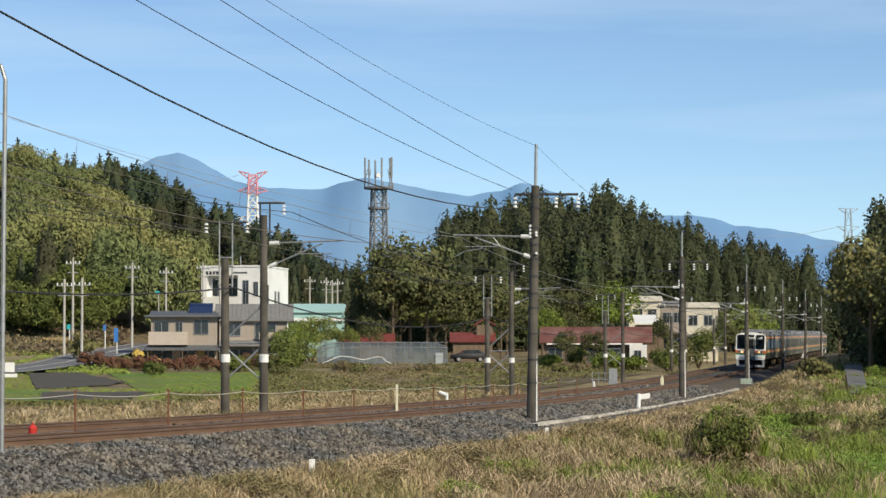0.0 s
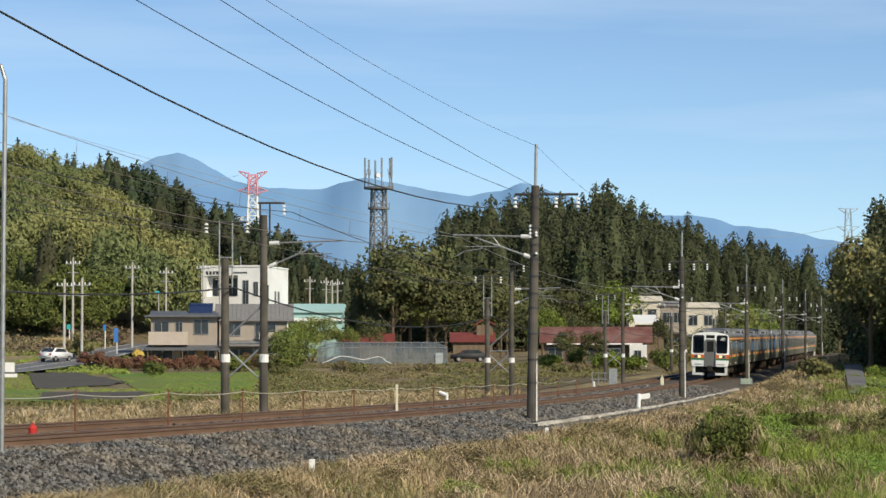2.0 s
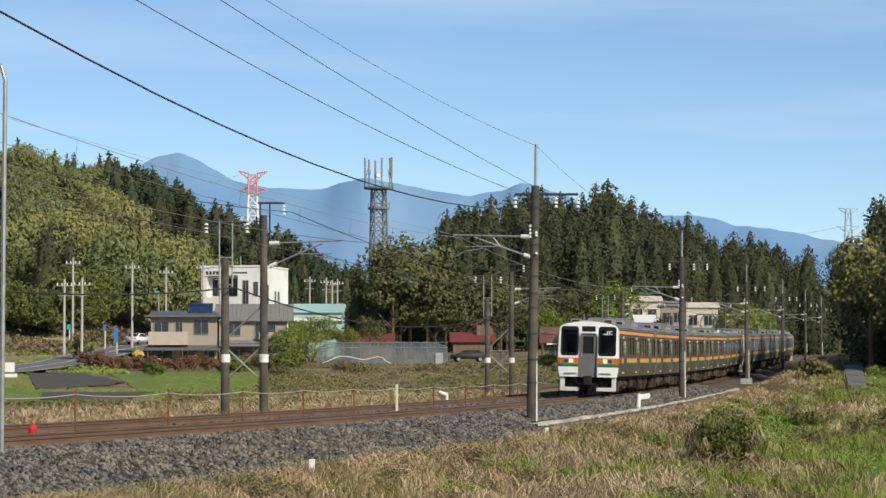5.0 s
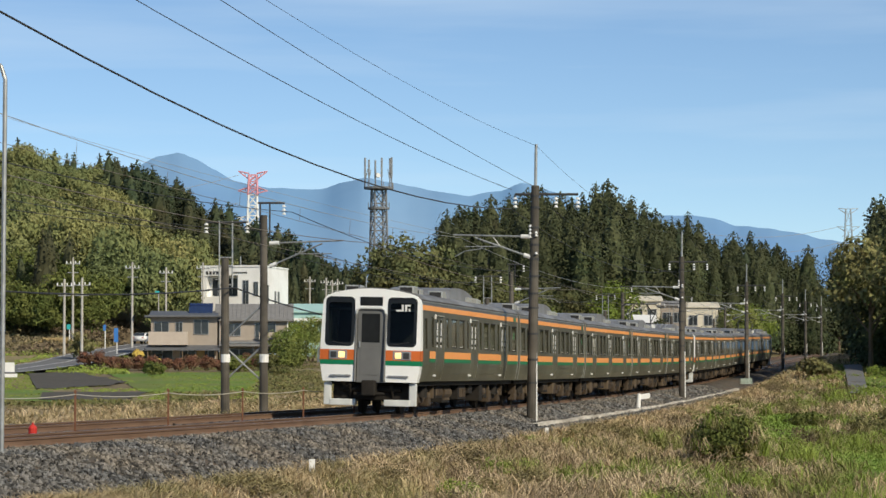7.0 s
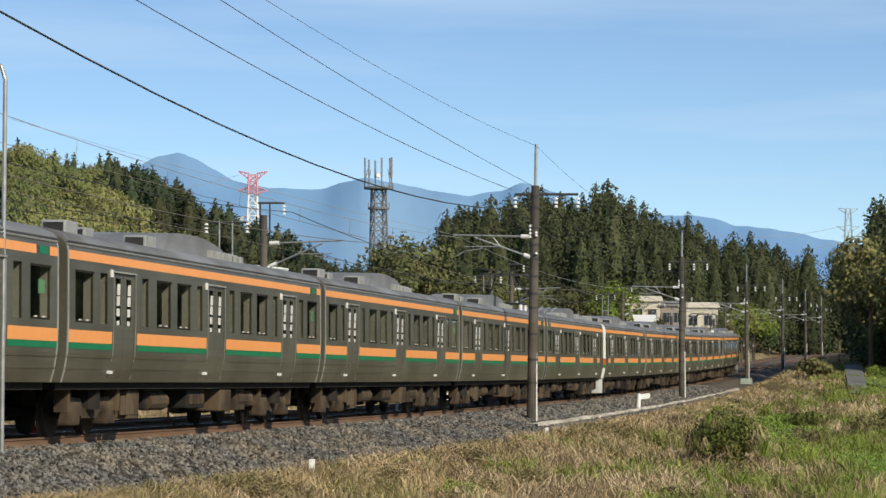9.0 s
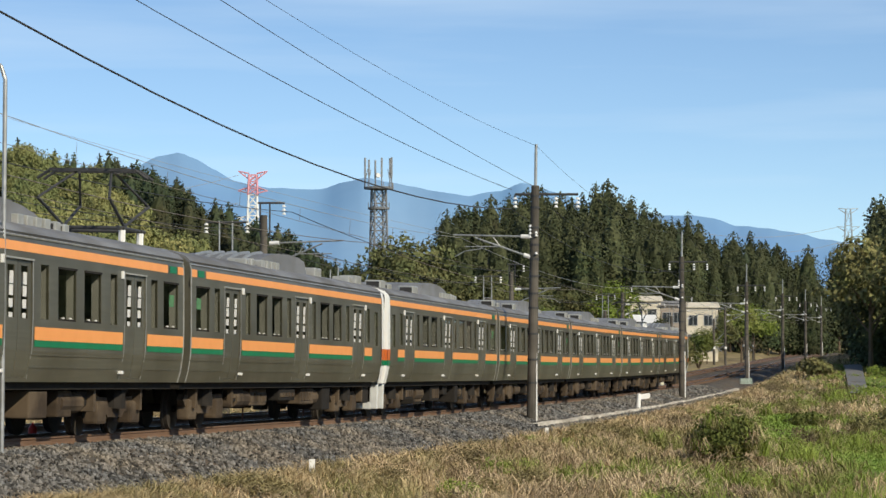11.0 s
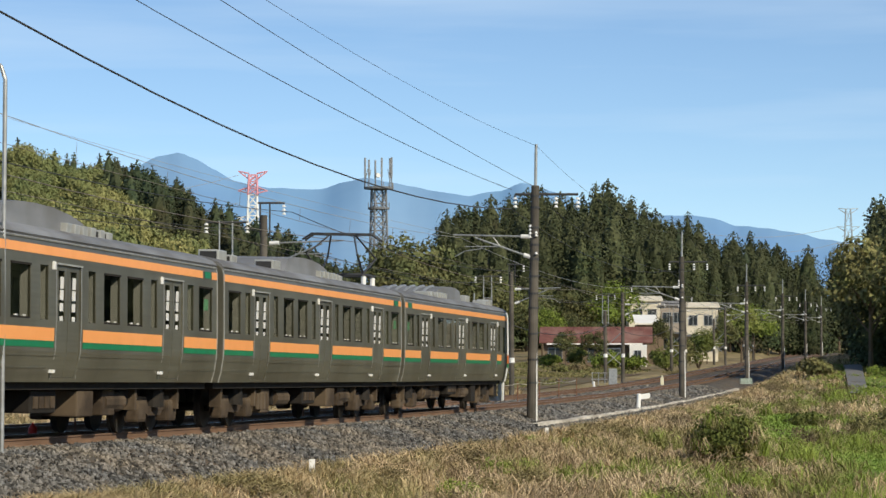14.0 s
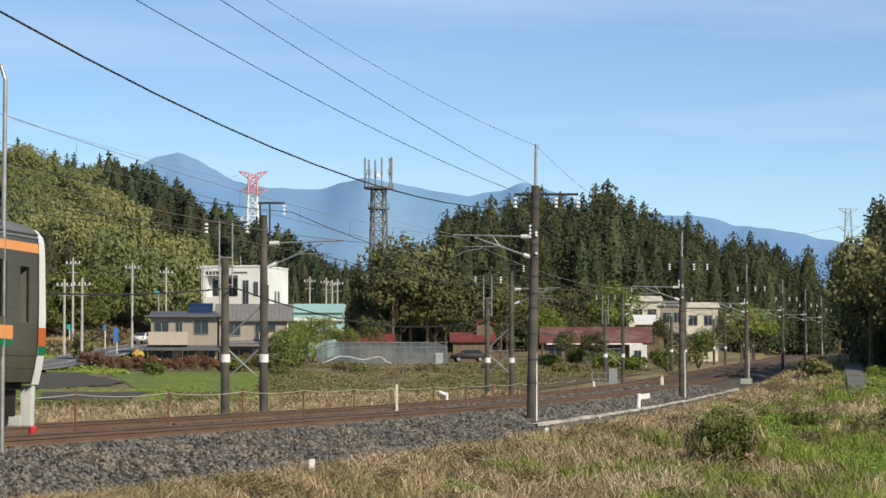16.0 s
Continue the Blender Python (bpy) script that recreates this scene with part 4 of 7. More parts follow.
def build_train():
    cab, mid = build_car(True), build_car(False)
    cars = []
    for k in range(10):
        src = cab if k in (0, 4, 5, 9) else mid
        first = k in (0, 1)
        ob = src if first else copy_thing(src, Matrix())
        cars.append((ob, k, k in (4, 9)))
    for k in (3, 8):
        add_pantograph(cars[k][0])
    return cars


# ---- line-side poles and wires ----
POLE_YS = [92.4, 153.4, 214.6, 276.0, 337.0, 398.0]
FAR_YS = [95.4, 155.8, 217.0, 278.0, 339.0, 400.0]


def insulator(bm, p, n=3, r=0.07, drop=0.32):
    x, y, z = p
    for k in range(n):
        zz = z - drop * (k + 0.5) / n
        rod(bm, (x, y, zz - 0.03), (x, y, zz + 0.05), r, r * 0.45, 8)


def build_bracket(parent, start, tip, low, rise):
    """A hinged wire bracket: insulators at the pole, a level tube, a slanted tube and a curved registration arm."""
    s, t = Vector(start), Vector(tip)
    d = (t - s)
    bm = bmesh.new()
    rod(bm, s + d * 0.12, t, 0.03)
    lo = s - Vector((0, 0, low))
    knee = s + d * 0.72 - Vector((0, 0, 0.08))
    rod(bm, lo + (knee - lo) * 0.12, knee, 0.03)
    mid = lo.lerp(knee, 0.55)
    rod(bm, s + d * 0.50, mid, 0.02)
    arm = mid + d * 0.20 - Vector((0, 0, 0.02))
    rod(bm, mid - d * 0.05, s + d * 0.85 - Vector((0, 0, low * 0.55)), 0.018)
    a = s + d * 0.62 - Vector((0, 0, low * 0.62))
    b = s + d * 0.86 - Vector((0, 0, low * 0.78))
    c = s + d * 0.98 - Vector((0, 0, low * 1.05))
    rod(bm, a, b, 0.014)
    rod(bm, b, c, 0.014)
    br = part("wire_bracket", bm, M_GALV, parent, "galvanised tubular wire bracket")
    bm = bmesh.new()
    rod(bm, s, s + d * 0.13, 0.075, n=8)
    rod(bm, lo, lo + (knee - lo) * 0.13, 0.075, n=8)
    part("rod_insulator", bm, M_PORC, br, "white porcelain rod insulators")


def build_near_pole(k, y):
    base = line_point(y, 2.58, -0.75)
    p = thing("catenary_pole", Matrix.Translation(base), "weathered brown concrete overhead line pole beside the track", "pole", "poles of the near track")
    lean = 0.14 if k == 0 else 0.0
    part("shaft", R((0, 0, 0), (lean, 0, 8.5), 0.19, 0.14, 14), M_POLE, p)
    part("top_pipe", R((lean, 0, 8.2), (lean + 0.03, 0, 9.95), 0.055, 0.05), M_GALV, p, "grey steel pipe on the top")
    bm = bmesh.new()
    for z in (1.6, 2.4, 3.3, 4.2, 4.7, 5.3, 5.9, 6.4, 7.0, 7.7, 8.1):
        rod(bm, (lean * z / 8.5, 0, z), (lean * z / 8.5, 0, z + 0.07), 0.205 - 0.0052 * z, n=12)
    part("band_clamp", bm, M_DKSTEEL, p, "dark steel band clamps")
    part("conduit", R((0.17, -0.10, 0.2), (0.16, -0.08, 3.0), 0.03), M_WHITE, p, "white cable conduit")
    arm = bmesh.new()
    rod(arm, (lean - 0.72, 0, 8.2), (lean + 1.5, 0, 8.2), 0.045)
    rod(arm, (lean - 0.70, 0, 8.2), (lean - 0.70, 0, 8.0), 0.03)
    a = part("crossarm", arm, M_DKSTEEL, p, "dark steel crossarm")
    for x in (-0.70, 0.72, 1.48):
        bm = bmesh.new()
        insulator(bm, (lean + x, 0, 8.12), 3, 0.085, 0.42)
        part("disc_insulator", bm, M_PORC, a, "white disc insulators")
    for q, n_, r_, h_ in (((lean - 0.17, -0.05, 7.15), 4, 0.07, 0.5), ((lean + 0.02, -0.2, 6.9), 2, 0.06, 0.2), ((lean + 0.02, -0.2, 6.2), 1, 0.07, 0.15)):
        bm = bmesh.new()
        insulator(bm, q, n_, r_, h_)
        part("post_insulator", bm, M_PORC, p)
    build_bracket(p, (lean - 0.15, 0, 6.72), (lean - 2.85, 0.45, 6.8), 0.72, 0)
    return p


def build_far_pole(k, y):
    base = line_point(y, -9.2, -0.75)
    step = line_point(y, -7.75, -0.75) - base
    p = thing("twin_catenary_pole", Matrix.Translation(base), "pair of concrete overhead line poles with crossed steel braces", "pole", "poles of the far track")
    s = Vector((step.x, step.y, 0))
    part("shaft", R((0, 0, 0), (-0.03, 0, 6.2), 0.17, 0.14, 12), M_POLE, p)
    part("shaft", R(s, s + Vector((-0.02, 0, 7.75)), 0.165, 0.13, 12), M_POLE, p)
    bm = bmesh.new()
    for a, b in (((0, 2.9), (1, 1.6)), ((0, 1.7), (1, 3.0)), ((0, 3.2), (1, 4.5))):
        rod(bm, s * a[0] + Vector((0, 0, a[1])), s * b[0] + Vector((0, 0, b[1])), 0.035)
    rod(bm, Vector((0, 0, 3.05)), s + Vector((0, 0, 3.05)), 0.035)
    part("cross_brace", bm, M_GALV, p, "galvanised crossed braces")
    bm = bmesh.new()
    for q in (Vector((0, 0, 0)), s):
        rod(bm, q + Vector((0, 0, 2.35)), q + Vector((0, 0, 2.65)), 0.175, n=12)
    part("marker_band", bm, M_WHITE, p, "white painted band")
    bm = bmesh.new()
    for x in (-0.24, 0.24):
        rod(bm, (x, 0, 5.1), (x, 0, 7.55), 0.03)
    for z in (5.2, 5.9, 6.2):
        rod(bm, (-0.24, 0, z), (0.24, 0, z), 0.03)
    fr = part("top_frame", bm, M_GALV, p, "steel ladder frame on the pole top")
    bm = bmesh.new()
    rod(bm, (-0.75, 0, 7.5), (0.8, 0, 7.5), 0.04)
    arm = part("crossarm", bm, M_DKSTEEL, p, "dark steel crossarm")
    bm = bmesh.new()
    insulator(bm, (-0.72, 0, 7.5), 3, 0.085, 0.42)
    insulator(bm, (0.78, 0, 7.5), 3, 0.085, 0.42)
    part("disc_insulator", bm, M_PORC, arm, "white disc insulators")
    bm = bmesh.new()
    rod(bm, s + Vector((-0.25, 0, 8.2)), s + Vector((0.75, 0, 8.2)), 0.04)
    rod(bm, s + Vector((-0.15, 0, 7.0)), s + Vector((-0.15, 0, 8.2)), 0.03)
    rod(bm, s + Vector((0.2, 0, 7.0)), s + Vector((0.2, 0, 8.2)), 0.03)
    arm = part("crossarm", bm, M_DKSTEEL, p, "dark steel crossarm")
    bm = bmesh.new()
    insulator(bm, s + Vector((0.72, 0, 8.15)), 3, 0.085, 0.42)
    part("disc_insulator", bm, M_PORC, arm, "white disc insulators")
    build_bracket(p, s + Vector((0.2, 0, 6.72)), s + Vector((2.9, -0.45, 6.8)), 0.85, 0)
    return p


def build_overhead():
    for k, y in enumerate(POLE_YS):
        build_near_pole(k, y)
    for k, y in enumerate(FAR_YS):
        build_far_pole(k, y)
    ny, fy = [31.4] + POLE_YS, [34.8] + FAR_YS
    for a, b in zip(ny, ny[1:]):
        first = a < 40
        spec = [(1.88, 6.95, 7.15, 1.05, 0.018), (1.88, 7.62, 8.3, 0.42, 0.009), (2.62, 7.75, 8.75, 0.25, 0.008), (2.75, 9.15, 9.1, 0.5, 0.005)]
        if not first:
            spec = [(1.88, 6.95, 6.95, 0.8, 0.012), (3.3, 6.95, 6.95, 0.8, 0.010), (2.75, 9.15, 9.15, 0.9, 0.006)]
        for u, zb, za, sag, r in spec:
            wire("feeder_wire", sag_points(line_point(a, u, za), line_point(b, u, zb), sag), r, M_WIRE, "dark overhead feeder wire between poles", group="overhead wires")
        wire("messenger_wire", sag_points(line_point(a, 0.1, 5.95), line_point(b, 0.1, 5.95), 0.55), 0.007, M_WIRE_PALE, "pale messenger wire over the near track", group="overhead wires")
        wire("contact_wire", sag_points(line_point(a, 0.0, 5.1), line_point(b, 0.0, 5.1), 0.02), 0.006, M_COPPER, "weathered copper contact wire over the near track", group="overhead wires")
        for j in range(1, 10):
            t = j / 10
            y = a + (b - a) * t
            z1 = 5.95 - 4 * 0.55 * t * (1 - t)
            wire("dropper", [line_point(y, 0.05, 5.1), line_point(y, 0.08, z1)], 0.004, M_COPPER, "thin dropper between contact and messenger wire", group="droppers")
    for a, b in zip(fy, fy[1:]):
        for u, z, sag, r in ((-9.6, 6.45, 0.7, 0.012), (-8.1, 6.45, 0.7, 0.012), (-6.7, 7.1, 0.7, 0.014), (-8.9, 4.35, 1.0, 0.028)):
            wire("line_wire", sag_points(line_point(a, u, z), line_point(b, u, z), sag), r, M_WIRE if z > 4 else M_DKSTEEL, "dark line-side wire between the twin poles", group="overhead wires")
        wire("messenger_wire", sag_points(line_point(a, FAR_TRACK, 5.95), line_point(b, FAR_TRACK, 5.95), 0.55), 0.012, M_COPPER, "weathered copper messenger wire over the far track", group="overhead wires")
        wire("contact_wire", sag_points(line_point(a, FAR_TRACK, 5.1), line_point(b, FAR_TRACK, 5.1), 0.02), 0.008, M_COPPER, "weathered copper contact wire over the far track", group="overhead wires")
    # pale cable across the valley
    wire("valley_cable", sag_points((-44.0, 262.0, 26.2), (2.0, 330.0, 17.6), 0.5), 0.02, M_WIRE_PALE, "pale thin cable across the valley")
    # bent lamp pole at the foot of the bank
    lp = thing("lamp_pole", Matrix.Translation((-6.93, 41.5, ground_z(-6.93, 41.5) - 0.1)), "thin grey steel pole with a bent top", "pole")
    bm = bmesh.new()
    rod(bm, (0, 0, 0), (0.02, 0, 6.75), 0.04, 0.035)
    rod(bm, (0.02, 0, 6.75), (-0.05, 0, 6.97), 0.035, 0.03)
    rod(bm, (-0.05, 0, 6.97), (-0.25, 0, 7.05), 0.03, 0.03)
    part("tube", bm, M_GALV, lp)


def build_rope_fence():
    posts = [49.2] + [55.8 + 7.05 * k for k in range(13)]
    tops = []
    for k, y in enumerate(posts):
        base = line_point(y, -1.93, -0.2)
        yellow = k == 6
        p = thing("fence_post", Matrix.Translation(base), "yellow-white marker post between the tracks" if yellow else "rusty angle-iron fence post between the tracks", "fence post", "posts between the tracks")
        bm = bmesh.new()
        r = 0.045 if yellow else 0.022
        box(bm, -r, r, -r, r, -0.1, 1.0 if not yellow else 1.02, 0.006)
        part("stake", bm, M_CREAM if yellow else M_RUST, p)
        part("cap", B(-r - 0.01, r + 0.01, -r - 0.01, r + 0.01, 0.94, 0.98), M_CREAM if yellow else M_RUST, p)
        tops.append(base + Vector((0, 0, 0.9)))
    for a, b in zip(tops, tops[1:]):
        wire("fence_rope", sag_points(a, b, 0.07, 8), 0.012, M_ROPE, "pale rope strung between the rusty posts", "rope", "fence ropes")


def marker(name, loc, parts_, label, category):
    ob = thing(name, Matrix.Translation(loc), label, category)
    for nm, bm, m in parts_:
        part(nm, bm, m, ob)
    return ob


def build_lineside_things():
    # red signal lamp beside the far rail
    p = line_point(50.4, -1.0, -0.17)
    bm = bmesh.new()
    rod(bm, (0, 0, 0.0), (0, 0, 0.10), 0.05)
    rod(bm, (0, 0, 0.10), (0, 0, 0.25), 0.08, 0.085, 10)
    rod(bm, (0, 0, 0.25), (0, 0, 0.31), 0.085, 0.045, 10)
    rod(bm, (0, 0, 0.31), (0, 0, 0.36), 0.025, 0.02)
    marker("warning_lamp", p, [("housing", bm, M_REDPAINT)], "small red warning lamp beside the rail", "lamp")
    # white bent markers
    bm = bmesh.new()
    rod(bm, (0.12, 0, 0), (0.10, 0, 0.55), 0.07, 0.06, 8)
    rod(bm, (0.12, 0, 0.42), (-0.26, 0, 0.58), 0.085, 0.075, 8)
    marker("bent_marker", line_point(122.7, -5.9, -0.3), [("pipe", bm, M_WHITE)], "leaning white marker post beside the far track", "marker post")
    base = Vector((line_point(124.5, 3.0).x, 124.5 - 3.0 * SN, rail_z(124.5) - 0.72))
    bm = bmesh.new()
    rod(bm, (0, 0, 0), (0.04, 0, 0.92), 0.10, 0.09, 10)
    pl = bmesh.new()
    prism(pl, [(-0.03, 0.62), (0.03, 0.62), (0.03, 0.86), (-0.03, 0.86)], 0.0, 0.55)
    for v in pl.verts:
        v.co.z += 0.16 * max(0, v.co.x)
    marker("grade_post", base, [("post", bm, M_WHITE), ("arm_board", pl, M_WHITE)], "white grade marker post with one arm beside the track", "grade post")
    bm = bmesh.new()
    rod(bm, (0, 0, 0), (-0.03, 0, 0.42), 0.08, 0.08, 8)
    marker("kilometre_stub", line_point(179, -5.6, -0.2), [("stub", bm, M_WHITE)], "short white stub beside the far track", "marker post")
    for y, u, h in ((51.8, 4.15, 0.26), (84.5, 4.2, 0.28), (262, 4.0, 0.5)):
        q = line_point(y, u, 0)
        x, yy = q.x, q.y
        bm = bmesh.new()
        box(bm, -0.055, 0.055, -0.055, 0.055, 0, h + 0.1, 0.012)
        marker("boundary_stake", (x, yy, ground_z(x, yy) - 0.05), [("stake", bm, M_WHITE)], "small white boundary stake in dry grass", "boundary stake")
    q = line_point(190, -2.0, -0.2)
    bm = bmesh.new()
    box(bm, -0.12, 0.12, -0.05, 0.05, 0, 0.55, 0.03)
    rod(bm, (0, 0, 0.55), (0, 0, 0.72), 0.05, 0.03)
    marker("pale_bottle_marker", q, [("body", bm, M_CREAM)], "pale yellowish marker between the tracks", "marker post")
    # equipment cabinet with railing
    q = line_point(207, -7.6, -0.45)
    bm = bmesh.new()
    box(bm, -0.2, 0.45, -0.25, 0.25, 0, 1.25, 0.03)
    rl = bmesh.new()
    for x in (-1.5, -1.0, -0.5):
        rod(rl, (x, 0, 0), (x, 0, 0.95), 0.03)
    for z in (0.4, 0.9):
        rod(rl, (-1.6, 0, z), (-0.2, 0, z), 0.025)
    marker("trackside_cabinet", q, [("cabinet", bm, M_GALV), ("railing", rl, M_GALV)], "grey steel trackside cabinet with a pipe railing", "cabinet")
    # concrete trough along the shoulder
    v, f = ribbon(89, 192, 3.0, [(3.0, -0.9), (3.0, -0.47), (3.28, -0.47), (3.28, -0.9)])
    v = [(x + 0.03 * noise.noise(Vector((x, y, 0))), y, z + 0.05 * noise.noise(Vector((y * 0.2, 0, 5)))) for x, y, z in v]
    tagged(mesh_ob("cable_trough", v, f, M_TROUGH), "pale worn concrete cable trough along the ballast", "cable trough", kind="structure")
    # pale green crate of fittings
    q = line_point(205, 3.1, -0.4)
    cr_ = thing("green_crate", Matrix.Translation(q), "pale green slatted crate beside the track", "crate")
    for k in range(4):
        part("slat", B(-0.45, 0.45, -0.3, 0.3, 0.05 + k * 0.11, 0.13 + k * 0.11, 0.01), M_CRATE, cr_)


# ---- plants ----
def cards(centres, normals, sizes, rng, droop=0.0):
    """Small leaf cards, one uneven triangle each, as vert and face arrays."""
    n = len(centres)
    a = np.cross(normals, rng.normal(size=(n, 3)))
    a /= np.linalg.norm(a, axis=1, keepdims=True) + 1e-9
    b = np.cross(normals, a)
    s = sizes[:, None]
    asp = rng.uniform(0.55, 1.0, (n, 1))
    V = np.stack([centres - a * s * 1.1 - b * s * asp * 0.6, centres + a * s * 1.1 - b * s * asp * 0.5, centres + b * s * asp * 1.2 + a * s * rng.uniform(-0.6, 0.6, (n, 1))], 1).reshape(-1, 3)
    F = np.arange(n * 3).reshape(-1, 3)
    return V, F


def conifer_cards(seed, h=20.0, r=2.6, low=0.12, rings=36, per=12, size=0.34, taper=0.48):
    """A full cedar crown: an inner cone that closes the crown, and sprays of small cards in drooping tiers."""
    rng = np.random.default_rng(seed)
    C, N, S = [], [], []

    def reach(t):
        return r * (1 - t) ** taper * (0.72 + 0.28 * min(1, t * 5)) + 0.12
    lumps = rng.uniform(0.55, 1.2, (14, 6))
    for k in range(rings):
        t = (k + rng.random() * 0.6) / rings
        z = h * (low + (1 - low) * t)
        m = max(5, int(per * (1.15 - 0.75 * t)))
        for j in range(m):
            th = 2 * math.pi * (j + rng.random()) / m
            rr = reach(t) * lumps[int(t * 13.99), int(th / 6.2832 * 6 + t * 3) % 6]
            for q in (0.62, 0.84, 1.0):
                rad = rr * q * rng.uniform(0.85, 1.1)
                C.append((rad * math.cos(th), rad * math.sin(th), z - 0.30 * rad * q + rng.normal() * 0.25))
                N.append((math.cos(th) * 0.7 + rng.normal() * 0.5, math.sin(th) * 0.7 + rng.normal() * 0.5, 0.7 + rng.normal() * 0.4))
                S.append(size * rng.uniform(0.65, 1.25) * (1.1 - 0.4 * t))
    for _ in range(10):
        C.append((rng.normal() * 0.1, rng.normal() * 0.1, h + rng.uniform(-1.0, 0.4)))
        N.append((rng.normal(), rng.normal(), 0.1))
        S.append(size * 0.7)
    N = np.array(N)
    N /= np.linalg.norm(N, axis=1, keepdims=True)
    V, F = cards(np.array(C), N, np.array(S), rng)
    # inner cone
    m, tiers = 7, 7
    core = []
    for k in range(tiers):
        t = k / tiers
        for j in range(m):
            th = 2 * math.pi * (j + 0.5 * (k % 2)) / m
            rad = reach(t) * 0.5 * rng.uniform(0.8, 1.1)
            core.append((rad * math.cos(th), rad * math.sin(th), h * (low + (1 - low) * t) - 0.2))
    core.append((0, 0, h * 0.96))
    n = len(V)
    cf = []
    for k in range(tiers - 1):
        for j in range(m):
            i0, i1, i2, i3 = n + k * m + j, n + k * m + (j + 1) % m, n + (k + 1) * m + (j + 1) % m, n + (k + 1) * m + j
            cf += [(i0, i1, i2), (i0, i2, i3)]
    cf += [(n + (tiers - 1) * m + j, n + (tiers - 1) * m + (j + 1) % m, n + tiers * m) for j in range(m)]
    return np.concatenate([V, np.array(core)]), np.concatenate([F, np.array(cf)])


def crown_cards(seed, h=11.0, r=4.3, low=0.05, blobs=22, per=56, size=0.19):
    """A rounded broadleaf crown: bulging masses covered in small overlapping leaf cards."""
    rng = np.random.default_rng(seed)
    C, N, S = [], [], []
    for k in range(blobs):
        d = rng.normal(size=3)
        d[2] = abs(d[2]) * 1.1 - 0.35
        d /= np.linalg.norm(d)
        q = rng.uniform(0.55, 1.0)
        c = np.array([d[0] * r * q * 0.78, d[1] * r * q * 0.78, h * (low + (1 - low) * 0.46) + d[2] * h * (1 - low) * 0.44 * q])
        br = r * rng.uniform(0.24, 0.40)
        e = rng.normal(size=(per, 3))
        e[:, 2] = np.abs(e[:, 2]) * 0.9 - 0.25
        e /= np.linalg.norm(e, axis=1, keepdims=True)
        C.append(c + e * br * rng.uniform(0.70, 1.14, (per, 1)))
        N.append(e + rng.normal(size=(per, 3)) * 0.32)
        S.append(size * rng.uniform(0.6, 1.3, per))
    N = np.concatenate(N)
    N /= np.linalg.norm(N, axis=1, keepdims=True)
    return cards(np.concatenate(C), N, np.concatenate(S), rng)


def broadleaf_cards(seed, h=11.0, r=4.0, low=0.25, blobs=52, per=52, size=0.20):
    rng = np.random.default_rng(seed)
    C, N, S = [], [], []
    for _ in range(blobs):
        d = rng.normal(size=3)
        d /= np.linalg.norm(d)
        q = rng.uniform(0.45, 1.0)
        c = np.array([d[0] * r * q * 0.8, d[1] * r * q * 0.8, h * (low + (1 - low) * 0.5) + d[2] * h * (1 - low) * 0.42 * q])
        br = r * rng.uniform(0.22, 0.42)
        for _ in range(per):
            e = rng.normal(size=3)
            e[2] = abs(e[2]) * 0.9 - 0.25
            e /= np.linalg.norm(e)
            C.append(c + e * br * rng.uniform(0.75, 1.1))
            N.append(e + rng.normal(size=3) * 0.45)
            S.append(size * rng.uniform(0.6, 1.25))
    N = np.array(N)
    N /= np.linalg.norm(N, axis=1, keepdims=True)
    return cards(np.array(C), N, np.array(S), rng)


CONIFERS = [conifer_cards(10 + k, 20, 4.0 + 0.5 * k, 0.05 + 0.03 * k, 44, 20, 0.31, 0.50 - 0.05 * k) for k in range(4)]
BROADLEAVES = [crown_cards(30 + k, 11, 3.7 + 0.5 * k, 0.15, 44, 64, 0.19) for k in range(4)]
FAR_CONIFERS = [conifer_cards(50 + k, 20, 4.3, 0.1, 20, 10, 0.42) for k in range(4)]
FAR_BROAD = [crown_cards(60 + k, 11, 4.3 + 0.3 * k, 0.05, 30, 52, 0.27) for k in range(4)]


def woods(name, places, kinds, material, label, category="woods"):
    """One sheet of far woods: places are (x, y, z, scale, height factor)."""
    rng = np.random.default_rng(7)
    Vs, Fs, n = [], [], 0
    for x, y, z, s, hf in places:
        V, F = kinds[rng.integers(len(kinds))]
        a = rng.uniform(0, 6.28)
        c, sn = math.cos(a), math.sin(a)
        W = np.stack([(V[:, 0] * c - V[:, 1] * sn) * s + x, (V[:, 0] * sn + V[:, 1] * c) * s + y, V[:, 2] * s * hf + z], 1)
        Vs.append(W)
        Fs.append(F + n)
        n += len(V)
    return tagged(mesh_ob(name, np.concatenate(Vs).tolist(), np.concatenate(Fs).tolist(), material), label, category, kind="stuff")


def tree_kind(cards_, material, trunk_h, trunk_r, limbs, label, category):
    """A tree: a tapered trunk with limbs, under it a crown of many small leaf cards."""
    bm = bmesh.new()
    rod(bm, (0, 0, -0.6), (0, 0, trunk_h), trunk_r, trunk_r * 0.3, 8)
    rng = random.Random(len(label))
    for k in range(limbs):
        a = 2 * math.pi * k / limbs + rng.random()
        z = trunk_h * rng.uniform(0.35, 0.75)
        rod(bm, (0, 0, z), (math.cos(a) * trunk_h * 0.25, math.sin(a) * trunk_h * 0.25, z + trunk_h * 0.25), trunk_r * 0.45, trunk_r * 0.15, 6)
    tree = thing("tree", Matrix(), label, category)
    part("trunk", bm, M_BARK, tree)
    V, F = cards_
    mesh_ob("crown", V.tolist(), F.tolist(), material, tree)
    return tree


